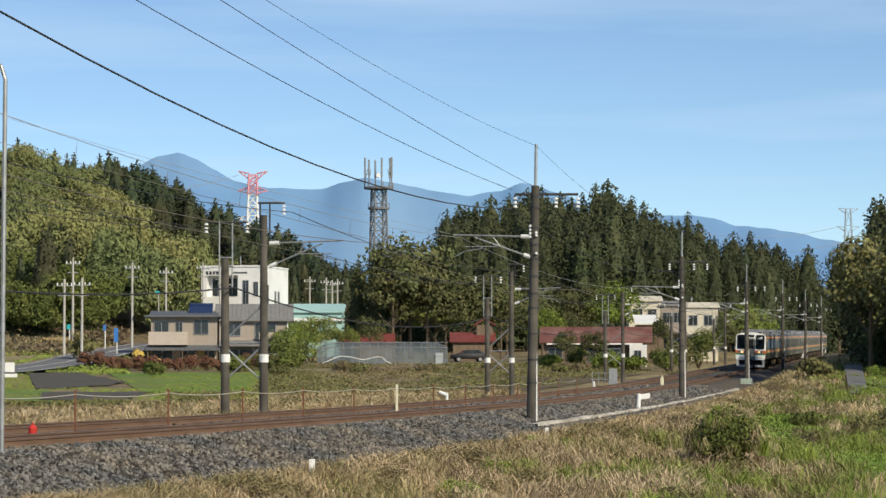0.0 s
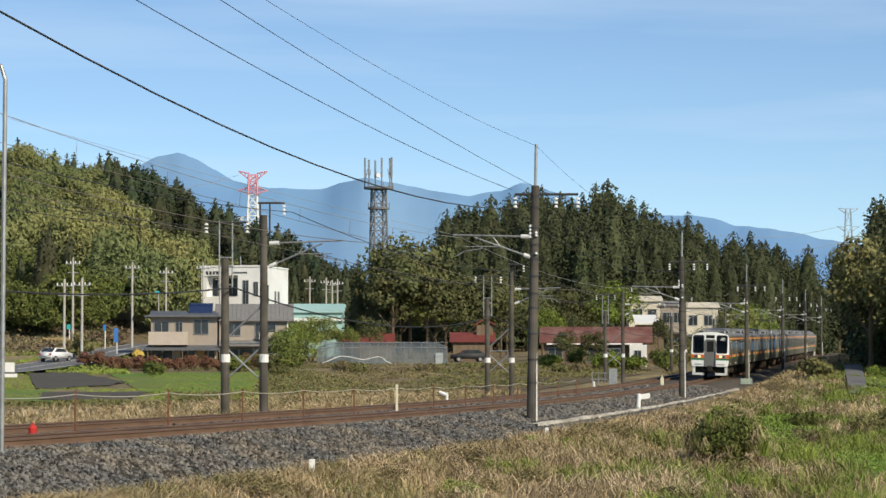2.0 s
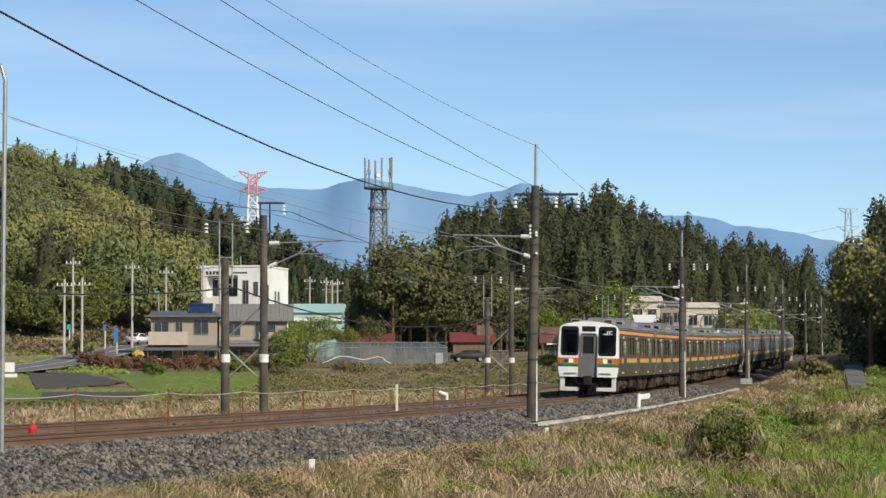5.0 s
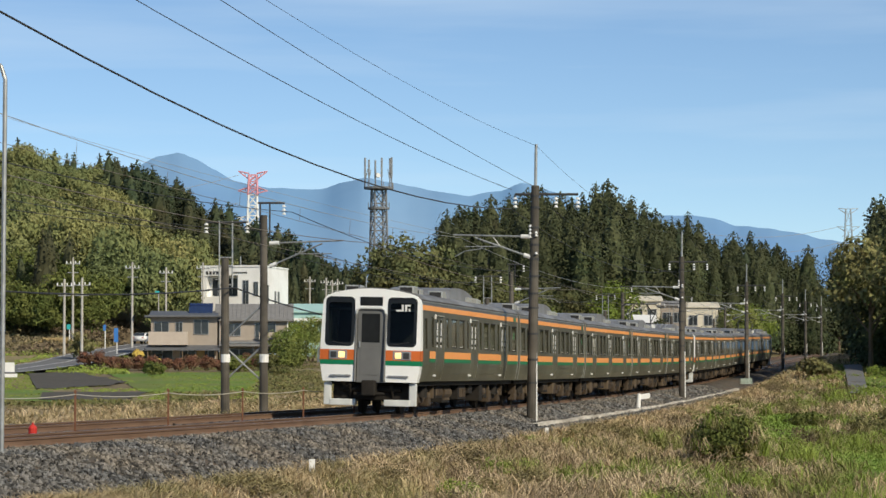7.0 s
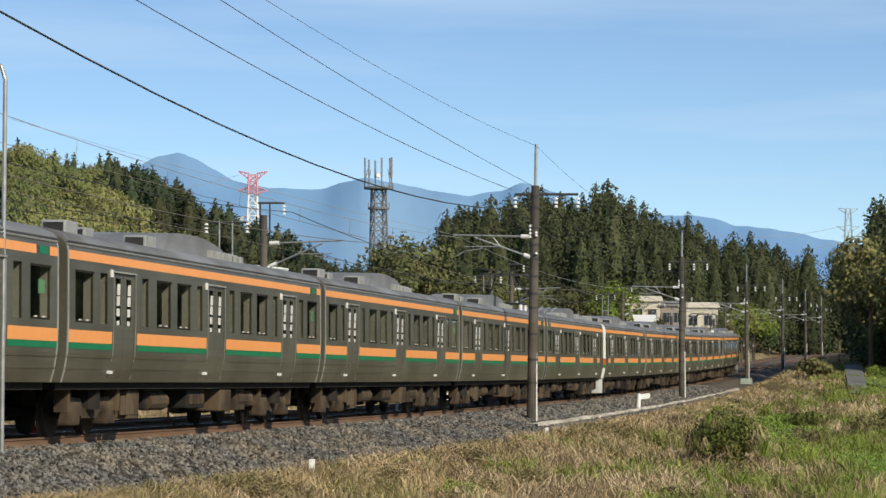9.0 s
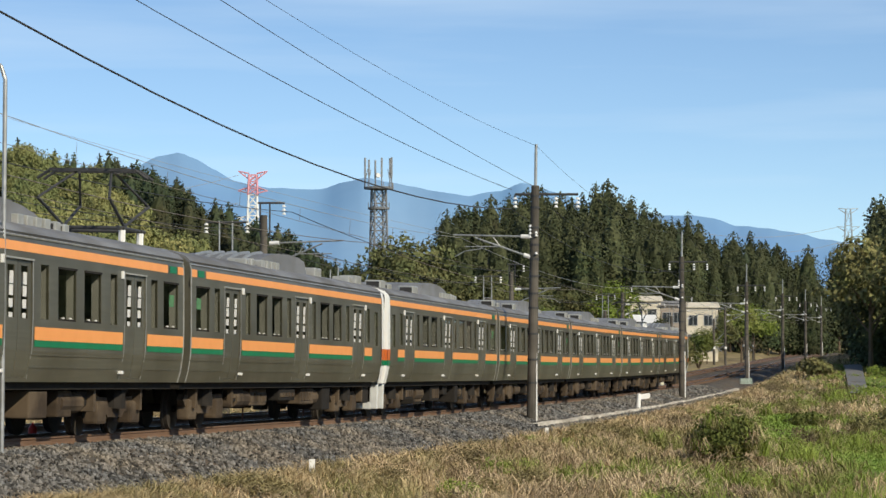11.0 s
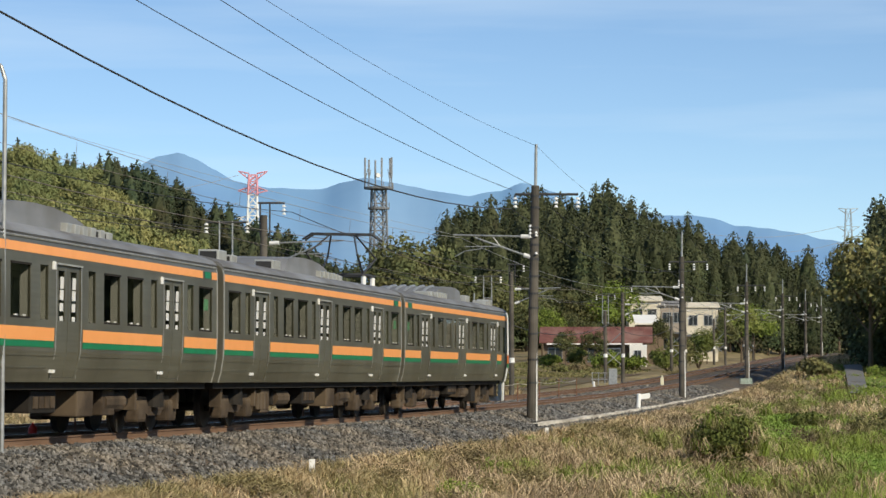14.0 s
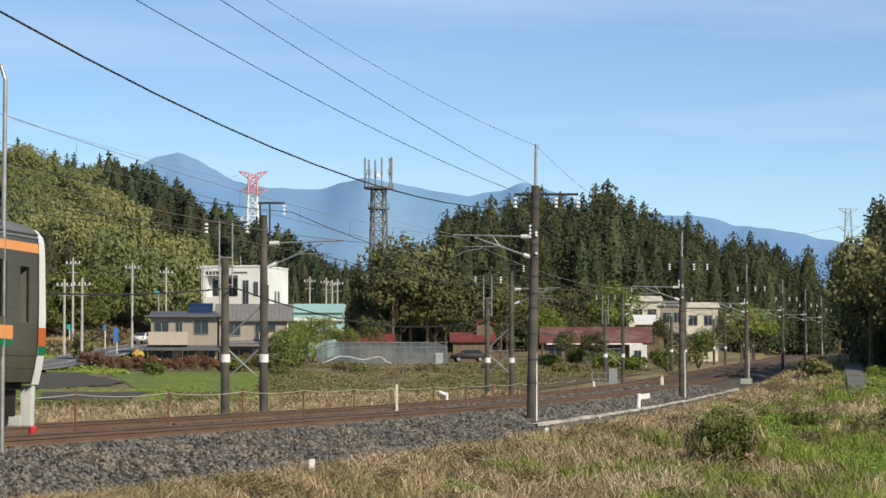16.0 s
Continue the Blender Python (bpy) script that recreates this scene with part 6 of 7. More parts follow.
def build_beige_house():
    d = 300.0
    x, g = -33.6, 1.35
    h = thing("beige_house", Matrix.Translation((x, d, g)) @ pose(0, 0, 0, 0, 0, 3), "two-storey beige house with dark roofs and a balcony", "house")
    part("wall", B(0.4, 7.9, 0, 7.5, 0, 5.5), M_BEIGE, h, "beige rendered wall")
    bm = bmesh.new()
    box(bm, -0.3, 8.4, -0.8, 8.2, 5.5, 5.72, 0.05)
    prism(bm, [(-0.6, 5.72), (8.0, 5.72), (3.7, 6.3)], 0.2, 8.0)
    part("roof", bm, M_TILE_DK, h, "dark flat-pitched roof")
    # balcony
    bm = bmesh.new()
    box(bm, 0.2, 4.6, -1.25, -1.1, 2.35, 3.85)
    box(bm, 0.2, 0.34, -1.1, 0.0, 2.35, 3.85)
    box(bm, 4.46, 4.6, -1.1, 0.0, 2.35, 3.85)
    box(bm, 0.34, 4.46, -1.1, 0.0, 2.35, 2.5)
    part("balcony", bm, M_BALCONY, h, "solid beige balcony front")
    bm = bmesh.new()
    prism(bm, [(-1.9, 1.72), (-1.9, 1.86), (0.0, 2.34), (0.0, 2.2)], -0.1, 8.3)
    part("porch_roof", bm, M_TILE_DK, h, "dark lean-to roof")
    for c, z0, z1, w in ((1.6, 3.0, 5.0, 1.7), (3.6, 3.0, 5.0, 0.8), (6.1, 3.55, 5.25, 1.7), (1.7, 0.1, 2.0, 2.4), (4.6, 0.1, 2.0, 1.8), (6.9, 0.5, 1.9, 1.5)):
        window_unit(h, c, 0.0, z0, z1, w)
    for k in range(3):
        part("porch_post", B(0.1 + 3.9 * k, 0.22 + 3.9 * k, -1.75, -1.63, 0, 1.78), M_WOOD, h)
    part("entrance_door", B(5.6, 6.5, -0.1, -0.02, 0, 2.05), M_TAN, h, "tan wooden entrance door")
    # solar water heater
    bm = bmesh.new()
    prism(bm, [(1.5, 5.95), (4.2, 6.9), (4.2, 7.05), (1.5, 6.1)], 4.6, 7.3)
    sw = part("water_panel", bm, M_BLUEPANEL, h, "blue solar water heater panel")
    part("tank", R((4.6, 4.2, 6.95), (7.3, 4.2, 6.95), 0.26, n=10), M_BLUEPANEL, sw)
    h2 = thing("grey_roofed_house", Matrix.Translation((x + 8.3, d + 1.5, g)) @ pose(0, 0, 0, 0, 0, 3), "grey-roofed two-storey wing of a house with carport", "house")
    part("wall", B(-0.2, 7.6, 0, 6.5, 0, 5.2), M_BEIGE, h2)
    gable_ends(h2, -0.2, 7.6, 0, 6.5, 5.2, 1.7, M_BEIGE)
    part("roof", gable_roof(-0.2, 7.6, 0, 6.5, 5.2, 1.7, 0.6), M_TILE_GR, h2, "grey sheet gable roof")
    tiles_on(h2, -0.7, 8.1, -0.6, 5.27, 3.25, 7.14, 18, M_TILE_GR)
    bm = bmesh.new()
    prism(bm, [(-2.4, 2.2), (-2.4, 2.32), (0, 2.9), (0, 2.75)], -0.2, 7.4)
    part("lower_roof", bm, M_TILE_GR, h2, "grey lean-to roof")
    part("balcony", B(4.3, 7.4, -1.0, -0.9, 3.0, 3.8), M_BALCONY, h2)
    for c, z0, z1, w in ((1.4, 3.4, 4.8, 1.6), (5.0, 3.1, 4.9, 2.4), (2.0, 0.2, 2.0, 3.4), (5.6, 0.2, 2.0, 2.2)):
        window_unit(h2, c, 0.0, z0, z1, w)
    for xx in (0.0, 3.6, 7.2):
        part("carport_post", B(xx, xx + 0.12, -2.3, -2.18, 0, 2.25), M_DKSTEEL, h2)
    part("downpipe", R((7.5, -0.1, 0), (7.5, -0.1, 5.1), 0.06), M_WHITE, h2)


def build_white_block():
    d = 372.0
    g = 2.2
    h = thing("white_block", Matrix.Translation((-34.3, d + 2.3, g)) @ pose(0, 0, 0, 0, 0, -13), "white three-storey block with recessed balconies", "building")
    W, D, H = 9.0, 13.0, 13.1
    # front with a recess for the balconies
    bm = bmesh.new()
    box(bm, 0.0, 0.8, 0, 1.6, 0, H)
    box(bm, 5.4, W, 0, 1.6, 0, H)
    box(bm, 0.8, 5.4, 0, 1.6, H - 1.2, H)
    box(bm, 0, W, 1.6, D, 0, H)
    for z in (3.4, 6.9):
        box(bm, 0.8, 5.4, 0, 1.6, z, z + 2.0 if z > 4 else z + 0.4)
    part("wall", bm, M_WHITE, h, "white painted wall")
    bm = bmesh.new()
    box(bm, -0.12, W + 0.12, -0.12, 0.1, H, H + 0.22)
    box(bm, -0.12, 0.1, 0.1, D, H, H + 0.22)
    box(bm, W - 0.1, W + 0.12, 0.1, D, H, H + 0.22)
    part("parapet", bm, M_WHITE, h)
    for z0, z1 in ((9.0, 11.6), (4.6, 6.6)):
        for c in (2.0, 4.1):
            window_unit(h, c, 1.6, z0, z1, 1.7)
    for c, z0, z1, w in ((6.6, 7.4, 11.2, 0.9), (6.6, 3.6, 6.2, 0.9), (8.1, 9.0, 11.0, 0.7)):
        window_unit(h, c, 0.0, z0, z1, w)
    for c, z0, z1, w in ((2.2, 7.3, 10.6, 1.7), (6.4, 7.0, 9.8, 0.8), (8.0, 7.0, 9.8, 0.8), (2.2, 2.6, 5.2, 1.7), (6.4, 2.2, 4.6, 0.8), (8.0, 2.2, 4.6, 0.8)):
        window_unit(h, c, W, z0, z1, w, "y", 1)
    bm = bmesh.new()
    for k in range(5):
        box(bm, 0.7 + k * 0.5, 1.05 + k * 0.5, -0.04, -0.002, 12.05, 12.5)
    for k in range(8):
        box(bm, 4.6 + k * 0.28, 4.8 + k * 0.28, -0.04, -0.002, 12.15, 12.4)
    part("sign_bars", bm, M_DKSTEEL, h, "dark bars of unreadable lettering")
    part("roof_pipe", R((4.9, 3, H), (4.9, 3, H + 1.6), 0.1), M_GALV, h)


def build_other_buildings():
    # teal sheet hall
    h = thing("teal_hall", Matrix.Translation((-22.0, 377, 2.0)), "long low hall clad in pale teal sheet", "building")
    part("wall", B(0, 7.6, 0, 9, 0, 7.0), M_TEAL, h)
    bm = bmesh.new()
    prism(bm, [(-0.4, 6.9), (9.4, 8.2), (9.4, 8.4), (-0.4, 7.1)], -0.3, 7.9)
    part("roof", bm, M_TEAL, h)
    part("eave_board", B(-0.3, 7.9, -0.5, -0.4, 5.7, 6.1), M_WHITE, h)
    window_unit(h, 2.2, 0.0, 3.0, 4.4, 2.2)
    window_unit(h, 5.4, 0.0, 3.0, 4.4, 2.2)
    # red sheet roof shed
    h = thing("red_roofed_shed", Matrix.Translation((-13.0, 335, 1.4)), "low shed with a red sheet roof behind the greenhouse", "shed")
    part("wall", B(0, 6.6, 0, 4, 0, 2.9), M_WOOD, h)
    part("roof", gable_roof(0, 6.6, 0, 4, 2.9, 0.9, 0.3), M_REDSHEET, h, "red sheet roof")
    tiles_on(h, -0.2, 6.8, -0.3, 2.98, 2.0, 4.0, 12, M_REDSHEET)
    # long old house with red tiles
    d = 292.0
    h = thing("red_tiled_house", Matrix.Translation((11.2, d, 1.25)) @ pose(0, 0, 0, 0, 0, -4), "long old single-storey house with faded red tiled roof", "house")
    part("wall", B(0, 11.4, 0, 6, 0, 2.7), M_WOOD, h, "dark weathered wooden wall")
    gable_ends(h, 0.2, 11.2, 0, 6, 2.7, 1.5, M_WOOD)
    part("roof", gable_roof(0, 11.4, 0, 6, 2.7, 1.5, 0.55), M_TILE_RED, h, "faded red tiled roof")
    tiles_on(h, -0.4, 11.8, -0.55, 2.68, 3.0, 4.44, 30, M_TILE_RED)
    part("eave_gutter", B(0.3, 10.8, -0.75, -0.55, 2.42, 2.58), M_WHITE, h, "white eave board")
    for c in (1.2, 3.4, 5.6, 7.6):
        window_unit(h, c, 0.0, 0.5, 2.1, 1.6)
    part("annexe", B(9.4, 11.3, -1.6, -0.02, 0, 2.4, 0.03), M_WHITE, h, "white annexe wall")
    window_unit(h, 10.3, -1.6, 0.9, 1.8, 0.8)
    # red roofed barn
    h = thing("red_roofed_barn", Matrix.Translation((1.2, 320, 1.3)), "old barn with two red roofs", "barn")
    part("wall", B(0, 4.8, 0, 5, 0, 3.0), M_WOOD, h)
    part("roof", gable_roof(0, 4.8, 0, 5, 3.0, 0.9, 0.4), M_REDSHEET, h)
    part("upper_wall", B(2.9, 4.9, 1.5, 4, 3.3, 5.0), M_WOOD, h)
    part("upper_roof", gable_roof(2.9, 4.9, 1.5, 4, 5.0, 0.7, 0.3, along="y"), M_REDSHEET, h)
    # pale houses above the line
    d = 380.0
    for x, w, z, hh, m, lb in ((26.8, 4.6, 4.5, 6.6, M_CREAMWALL, "cream two-storey house among trees"), (31.3, 3.4, 4.0, 6.4, M_BEIGE, "pale house with a flat roof"), (34.6, 5.0, 3.6, 6.6, M_CREAMWALL, "cream two-storey house beside the line")):
        h = thing("pale_house", Matrix.Translation((x, d, z - 3.2)), lb, "house", "houses above the line")
        part("wall", B(0, w, 0, 6, 0, hh + 2.8), m, h)
        part("roof", gable_roof(0, w, 0, 6, hh + 2.8, 0.5, 0.3), M_TILE_GR if m is M_BEIGE else M_CREAMWALL, h)
        part("lower_roof", B(-0.6, w + 0.3, -1.8, -0.01, 5.1, 5.35, 0.03), M_TILE_DK, h)
        for k in range(2):
            window_unit(h, w * (0.28 + 0.44 * k), 0.0, 6.7, 8.2, 1.3)
            window_unit(h, w * (0.28 + 0.44 * k), 0.0, 3.0, 4.4, 1.3)
    h = thing("carport_house", Matrix.Translation((25.0, 340, 1.2)), "low house with a bright white lean-to roof", "house")
    part("wall", B(0, 3.4, 0, 4, 0, 5.4), M_WOOD, h)
    bm = bmesh.new()
    prism(bm, [(-2.0, 5.5), (2.6, 6.6), (2.6, 6.75), (-2.0, 5.65)], -0.4, 2.6)
    part("roof", bm, M_WHITE, h, "bright white sheet roof")


def build_greenhouse():
    d = 283.0
    h = thing("greenhouse", Matrix.Translation((-13.5, d, ground_z(-7, d) + 0.0)), "long tunnel greenhouse of cloudy plastic film over hoops", "greenhouse")
    L, W, H = 14.0, 4.6, 2.45
    n, m = 15, 12

    def arch(q):
        th = math.pi * q
        return W / 2 - W / 2 * math.cos(th), H * min(1.0, (max(0.0, math.sin(th)) ** 0.75))
    bm = bmesh.new()
    rows = []
    for i in range(n + 1):
        low_ = {0: 0.80, 1: 0.97, n - 1: 0.97, n: 0.80}.get(i, 1.0)
        rows.append([bm.verts.new((L * i / n, y, z * low_)) for y, z in (arch(j / m) for j in range(m + 1))])
    for i in range(n):
        for j in range(m):
            bm.faces.new((rows[i][j], rows[i + 1][j], rows[i + 1][j + 1], rows[i][j + 1]))
    part("film", bm, M_FILM, h, "see-through cloudy film")
    for i in range(1, n):
        bm = bmesh.new()
        for j in range(m):
            ya, za = arch(j / m)
            yb, zb = arch((j + 1) / m)
            rod(bm, (L * i / n, ya, za), (L * i / n, yb, zb), 0.016, n=5)
        part("hoop", bm, M_MAST, h)
    bm = bmesh.new()
    for j in (3, 6):
        y, z = arch(j / m)
        rod(bm, (0, y - 0.05, z), (L, y - 0.05, z), 0.03, n=5)
    part("purlin", bm, M_GALV, h)
    # side curtain hanging in folds
    bm = bmesh.new()
    k = 28
    lo, hi = [], []
    for i in range(k + 1):
        x = L * i / k
        zt = lerp_in([(0.0, 0.12), (1.0, 0.35), (2.4, 0.95), (3.4, 0.90), (5.0, 0.55), (6.8, 0.98), (7.6, 0.25), (8.4, 0.08), (14.0, 0.05)], x)
        lo.append(bm.verts.new((x, -0.08 + 0.05 * math.sin(x * 5), 0.0)))
        hi.append(bm.verts.new((x, -0.05 + 0.04 * math.sin(x * 4), zt)))
    for i in range(k):
        bm.faces.new((lo[i], lo[i + 1], hi[i + 1], hi[i]))
    edge_ = [tuple(v.co) for v in hi[:17]]
    part("side_curtain", thick(bm, 0.01), M_FILM, h, "loose side curtain of cloudy film")
    bm = bmesh.new()
    for p_, q_ in zip(edge_, edge_[1:]):
        rod(bm, p_, q_, 0.045, n=6)
    part("curtain_roll", bm, M_WHITE, h, "white rolled edge of the side curtain")
    for x in (0.0, L):
        bm = bmesh.new()
        o = [arch(j / m) for j in range(m + 1)]
        bm.faces.new([bm.verts.new((x, y, z * 0.8)) for y, z in o])
        part("end_film", thick(bm, 0.01), M_FILM, h)
    part("door_sheet", B(L - 1.3, L - 0.5, -0.16, -0.12, 0.0, 1.3), M_FILMWHITE, h)


def build_cars():
    """Parked cars and the driven one."""
    def car(name, m, paint, label, s=1.0):
        c = thing(name, m, label, "car")
        bm = bmesh.new()
        o = [(-2.05, 0.35), (2.05, 0.35), (2.1, 0.65), (1.95, 0.88), (1.0, 0.98), (0.45, 1.42), (-1.1, 1.45), (-1.75, 1.0), (-2.1, 0.92)]
        prism(bm, o, -0.82, 0.82)
        bmesh.ops.bevel(bm, geom=bm.edges[:], offset=0.07, segments=2, affect="EDGES")
        body = part("body", bm, paint, c, smooth=True)
        for s_ in (-1, 1):
            bm = bmesh.new()
            a = [bm.verts.new((s_ * 0.826, y, z)) for y, z in ((0.85, 1.0), (0.42, 1.36), (-1.05, 1.38), (-1.5, 1.03))]
            bm.faces.new(a if s_ > 0 else a[::-1])
            part("side_window", bm, M_WINDOW, body)
            for y in (-1.3, 1.3):
                w = part("wheel", R((s_ * 0.66, y, 0.31), (s_ * 0.84, y, 0.31), 0.31, n=16), M_RUBBER, c)
                part("rim", R((s_ * 0.84, y, 0.31), (s_ * 0.85, y, 0.31), 0.19, n=12), M_GALV, w)
            part("tail_light", B(*sorted((s_ * 0.55, s_ * 0.80)), -2.13, -2.09, 0.72, 0.88), M_REDPAINT, c)
        for y0, z0, y1, z1 in ((-1.16, 1.40, -1.72, 1.04), (0.52, 1.38, 0.98, 1.02)):
            bm = bmesh.new()
            sg = -1 if y0 < 0 else 1
            a = [bm.verts.new((x, y + sg * 0.03, z + 0.02)) for x, y, z in ((-0.68, y0, z0), (0.68, y0, z0), (0.72, y1, z1), (-0.72, y1, z1))]
            bm.faces.new(a if sg > 0 else a[::-1])
            part("windscreen", bm, M_WINDOW, body)
        return c
    car("parked_car", Matrix.Translation((-19.6, 296, ground_z(-19.6, 296))) @ pose(0, 0, 0, 0, 0, 70), M_SILVER, "blue-silver small car parked by the house")
    car("parked_car", Matrix.Translation((3.0, 312, ground_z(3.0, 312))) @ pose(0, 0, 0, 0, 0, 100), M_DKSTEEL, "dark car parked in front of the barn")
    return car("white_saloon", pose(-50, 280, 2, 0, 0, -40), M_CARPAINT, "white saloon car driving up the road")


DARK_PLOT = [(-22.6, 148), (-17.6, 147), (-19.8, 177), (-26.4, 174)]
GREY_PLOT = [(-28.6, 186), (-25.4, 200), (-25.6, 214), (-35.0, 254), (-38.6, 246)]


def inside(outline, x, y):
    hit = False
    for (x0, y0), (x1, y1) in zip(outline, outline[1:] + outline[:1]):
        if (y0 > y) != (y1 > y) and x < x0 + (x1 - x0) * (y - y0) / (y1 - y0):
            hit = not hit
    return hit


def build_land():
    patch("mown_field", [(-20.0, 176), (-13.5, 176), (-17.0, 258), (-33, 258), (-28.5, 232)], M_FIELD, "bright green mown grass field beside the line", 0.05)
    patch("side_field", [(-26, 146), (-17.6, 140), (-27.6, 184), (-33, 186)], M_FIELD, "green grass verge", 0.04)
    patch("dark_plot", DARK_PLOT, M_SOIL, "dark tilled soil plot in the grass", 0.075, 1.0)
    patch("grey_plot", GREY_PLOT, M_SOIL, "grey bare soil plot beside the road", 0.09, 1.5)
    patch("fallow_plot", [(-5.5, 184), (6.2, 184), (20.0, 262), (3.5, 262)], M_FALLOW, "bare brown fallow soil beyond the far track", 0.05, 1.5)
    patch("young_paddy", [(11.4, 80), (19.5, 80), (20.5, 98), (13.9, 98)], M_PADDY, "fresh green paddy below the embankment", 0.05, 1.0)
    patch("low_paddy", [(10.3, 69), (16, 69), (17, 76.5), (11.4, 76.5)], M_PADDY, "bright green low field", 0.05, 1.0)
    patch("far_meadow", [(28.2, 180), (44, 180), (55, 236), (38.4, 236)], M_FIELD, "green meadow below the woods", 0.14)
    patch("farm_path", [(27.4, 178), (28.7, 178), (34.2, 216), (32.8, 216)], M_ASPHALT, "grey paved farm path", 0.34, 1.0, "path")


def build_road():
    verts, faces = [], []
    n = 40
    for k in range(n + 1):
        y = 232 + 120 * k / n
        x, z = road_at(y)
        for u in (-3.3, 3.3):
            verts.append((x + u, y, z))
    faces = [(2 * k, 2 * k + 1, 2 * k + 3, 2 * k + 2) for k in range(n)]
    for u in (-3.0, 0.0, 3.0):
        v2 = []
        for k in range(n + 1):
            y = 232 + 120 * k / n
            x, z = road_at(y)
            v2 += [(x + u - 0.08, y, z + 0.012), (x + u + 0.08, y, z + 0.012)]
        tagged(mesh_ob("road_line", v2, [(2 * k, 2 * k + 1, 2 * k + 3, 2 * k + 2) for k in range(n)], M_WHITE), "worn white line painted on the road", "road marking", kind="structure")
    tagged(mesh_ob("road", verts, faces, M_ASPHALT), "grey asphalt country road climbing to the hill", "road", kind="structure")


def drive():
    pts = [(0.0, 246), (0.5, 254), (1.0, 262), (1.5, 270), (2.0, 277.5), (2.5, 286), (3.0, 296), (3.5, 308), (4.0, 320), (4.5, 332), (5.0, 344), (5.5, 349), (16.0, 349.5)]
    rows = []
    for t, y in pts:
        x, z = road_at(y)
        x2, z2 = road_at(y + 3)
        h = math.degrees(math.atan2(-(x2 - x), 3)) if y < 349 else 8.0
        rows.append((t, pose(x - 1.2, y, z + 0.01, 0, 0, h - 22)))
    walk(SALOON, rows)


def grass(name, count, where, height, width, material, label, seed):
    """Blades in tufts on the ground; where() gives a place or None."""
    rng = np.random.default_rng(seed)
    V, F = [], []
    n = 0
    while len(F) < count:
        p = where(rng)
        if p is None:
            continue
        x, y = p
        z = ground_z(x, y) - 0.02
        for _ in range(rng.integers(4, 9)):
            a = rng.uniform(0, 6.28)
            far = 1 + max(0.0, y - 55) / 70
            h = height * rng.uniform(0.5, 1.3) * (0.8 + 0.2 * far)
            lean = h * rng.uniform(0.5, 2.4)
            ca, sa = math.cos(a), math.sin(a)
            w = width * far * rng.uniform(0.6, 1.3)
            wx, wy = -sa * w, ca * w
            bx_, by_ = x + rng.normal() * 0.12, y + rng.normal() * 0.12
            mx_, my_, mz = bx_ + ca * lean * 0.35, by_ + sa * lean * 0.35, z + h * 0.65
            V += [(bx_ - wx, by_ - wy, z), (bx_ + wx, by_ + wy, z), (mx_ + wx * 0.8, my_ + wy * 0.8, mz), (mx_ - wx * 0.8, my_ - wy * 0.8, mz),
                  (bx_ + ca * lean, by_ + sa * lean, z + h)]
            F += [(n, n + 1, n + 2, n + 3), (n + 3, n + 2, n + 4)]
            n += 5
    return tagged(mesh_ob(name, [tuple(v) for v in V], F, material), label, "grass", kind="stuff")


def on_green(x, y):
    """The fresh green plots below the embankment."""
    return (69 < y < 76.5 and x > 0.148 * y) or (80 < y < 98 and x > 0.141 * y) or (106 < y < 150 and 0.115 * y < x < 0.144 * y)


def build_grass():
    def fresh(rng):
        y = rng.uniform(68, 150)
        x = rng.uniform(0.112, 0.178) * y
        return (x, y) if on_green(x, y) else None
    def bank(rng):
        y = 36 + 255 * rng.random() ** 2.6
        u = rng.uniform(3.75, 4.5 + 12 * rng.random())
        p = line_point(y, u)
        if p.x < -0.175 * p.y or p.x > 0.18 * p.y or on_green(p.x, p.y):
            return None
        if noise.noise(Vector((p.x * 0.35, p.y * 0.22, 2))) + 0.6 - 0.04 * (u - 8) < rng.random() * 0.7 - 0.1:
            return None
        return p.x, p.y

    def low(rng):
        y = 38 + 200 * rng.random() ** 2.2
        u = rng.uniform(5, 26)
        p = line_point(y, u)
        if p.x < -0.175 * p.y or p.x > 0.18 * p.y:
            return None
        if noise.noise(Vector((p.x * 0.3, p.y * 0.2, 9))) + 0.035 * (u - 11) < rng.random() * 0.5:
            return None
        return p.x, p.y

    def strip(rng):
        y = rng.uniform(52, 165)
        p = line_point(y, rng.uniform(-8.2 - 14 * rng.random(), -8.2))
        return (p.x, p.y) if abs(p.x) < 0.18 * p.y else None
    grass("dry_grass", 170000, bank, 0.26, 0.009, M_DRY, "straw-coloured dry grass on the embankment", 1)
    grass("green_grass", 80000, low, 0.20, 0.010, M_GRASS, "green weeds on the lower bank", 2)
    grass("fresh_grass", 60000, fresh, 0.16, 0.012, M_FRESH, "fresh bright green grass plots below the bank", 4)
    grass("reed_strip", 45000, strip, 0.32, 0.011, M_DRY, "pale dry reeds beyond the far track", 3)


def weeds(name, count, where, size, material, label, seed):
    """Low weeds as small leaf cards over a stretch of ground."""
    rng = np.random.default_rng(seed)
    C = []
    while len(C) < count:
        p = where(rng)
        if p is None:
            continue
        g = ground_z(*p)
        h = size * 2.5 * max(0.2, 0.6 + noise.noise(Vector((p[0] * 0.2, p[1] * 0.12, seed))))
        for _ in range(10):
            C.append((p[0] + rng.normal() * size * 1.5, p[1] + rng.normal() * size * 1.5, g + rng.random() * h))
    C = np.array(C)
    N = rng.normal(size=C.shape) * 0.6 + np.array((0, -0.3, 0.7))
    N /= np.linalg.norm(N, axis=1, keepdims=True)
    V, F = cards(C, N, size * rng.uniform(0.4, 1.0, len(C)), rng)
    return tagged(mesh_ob(name, V.tolist(), F.tolist(), material), label, "weeds", kind="stuff")


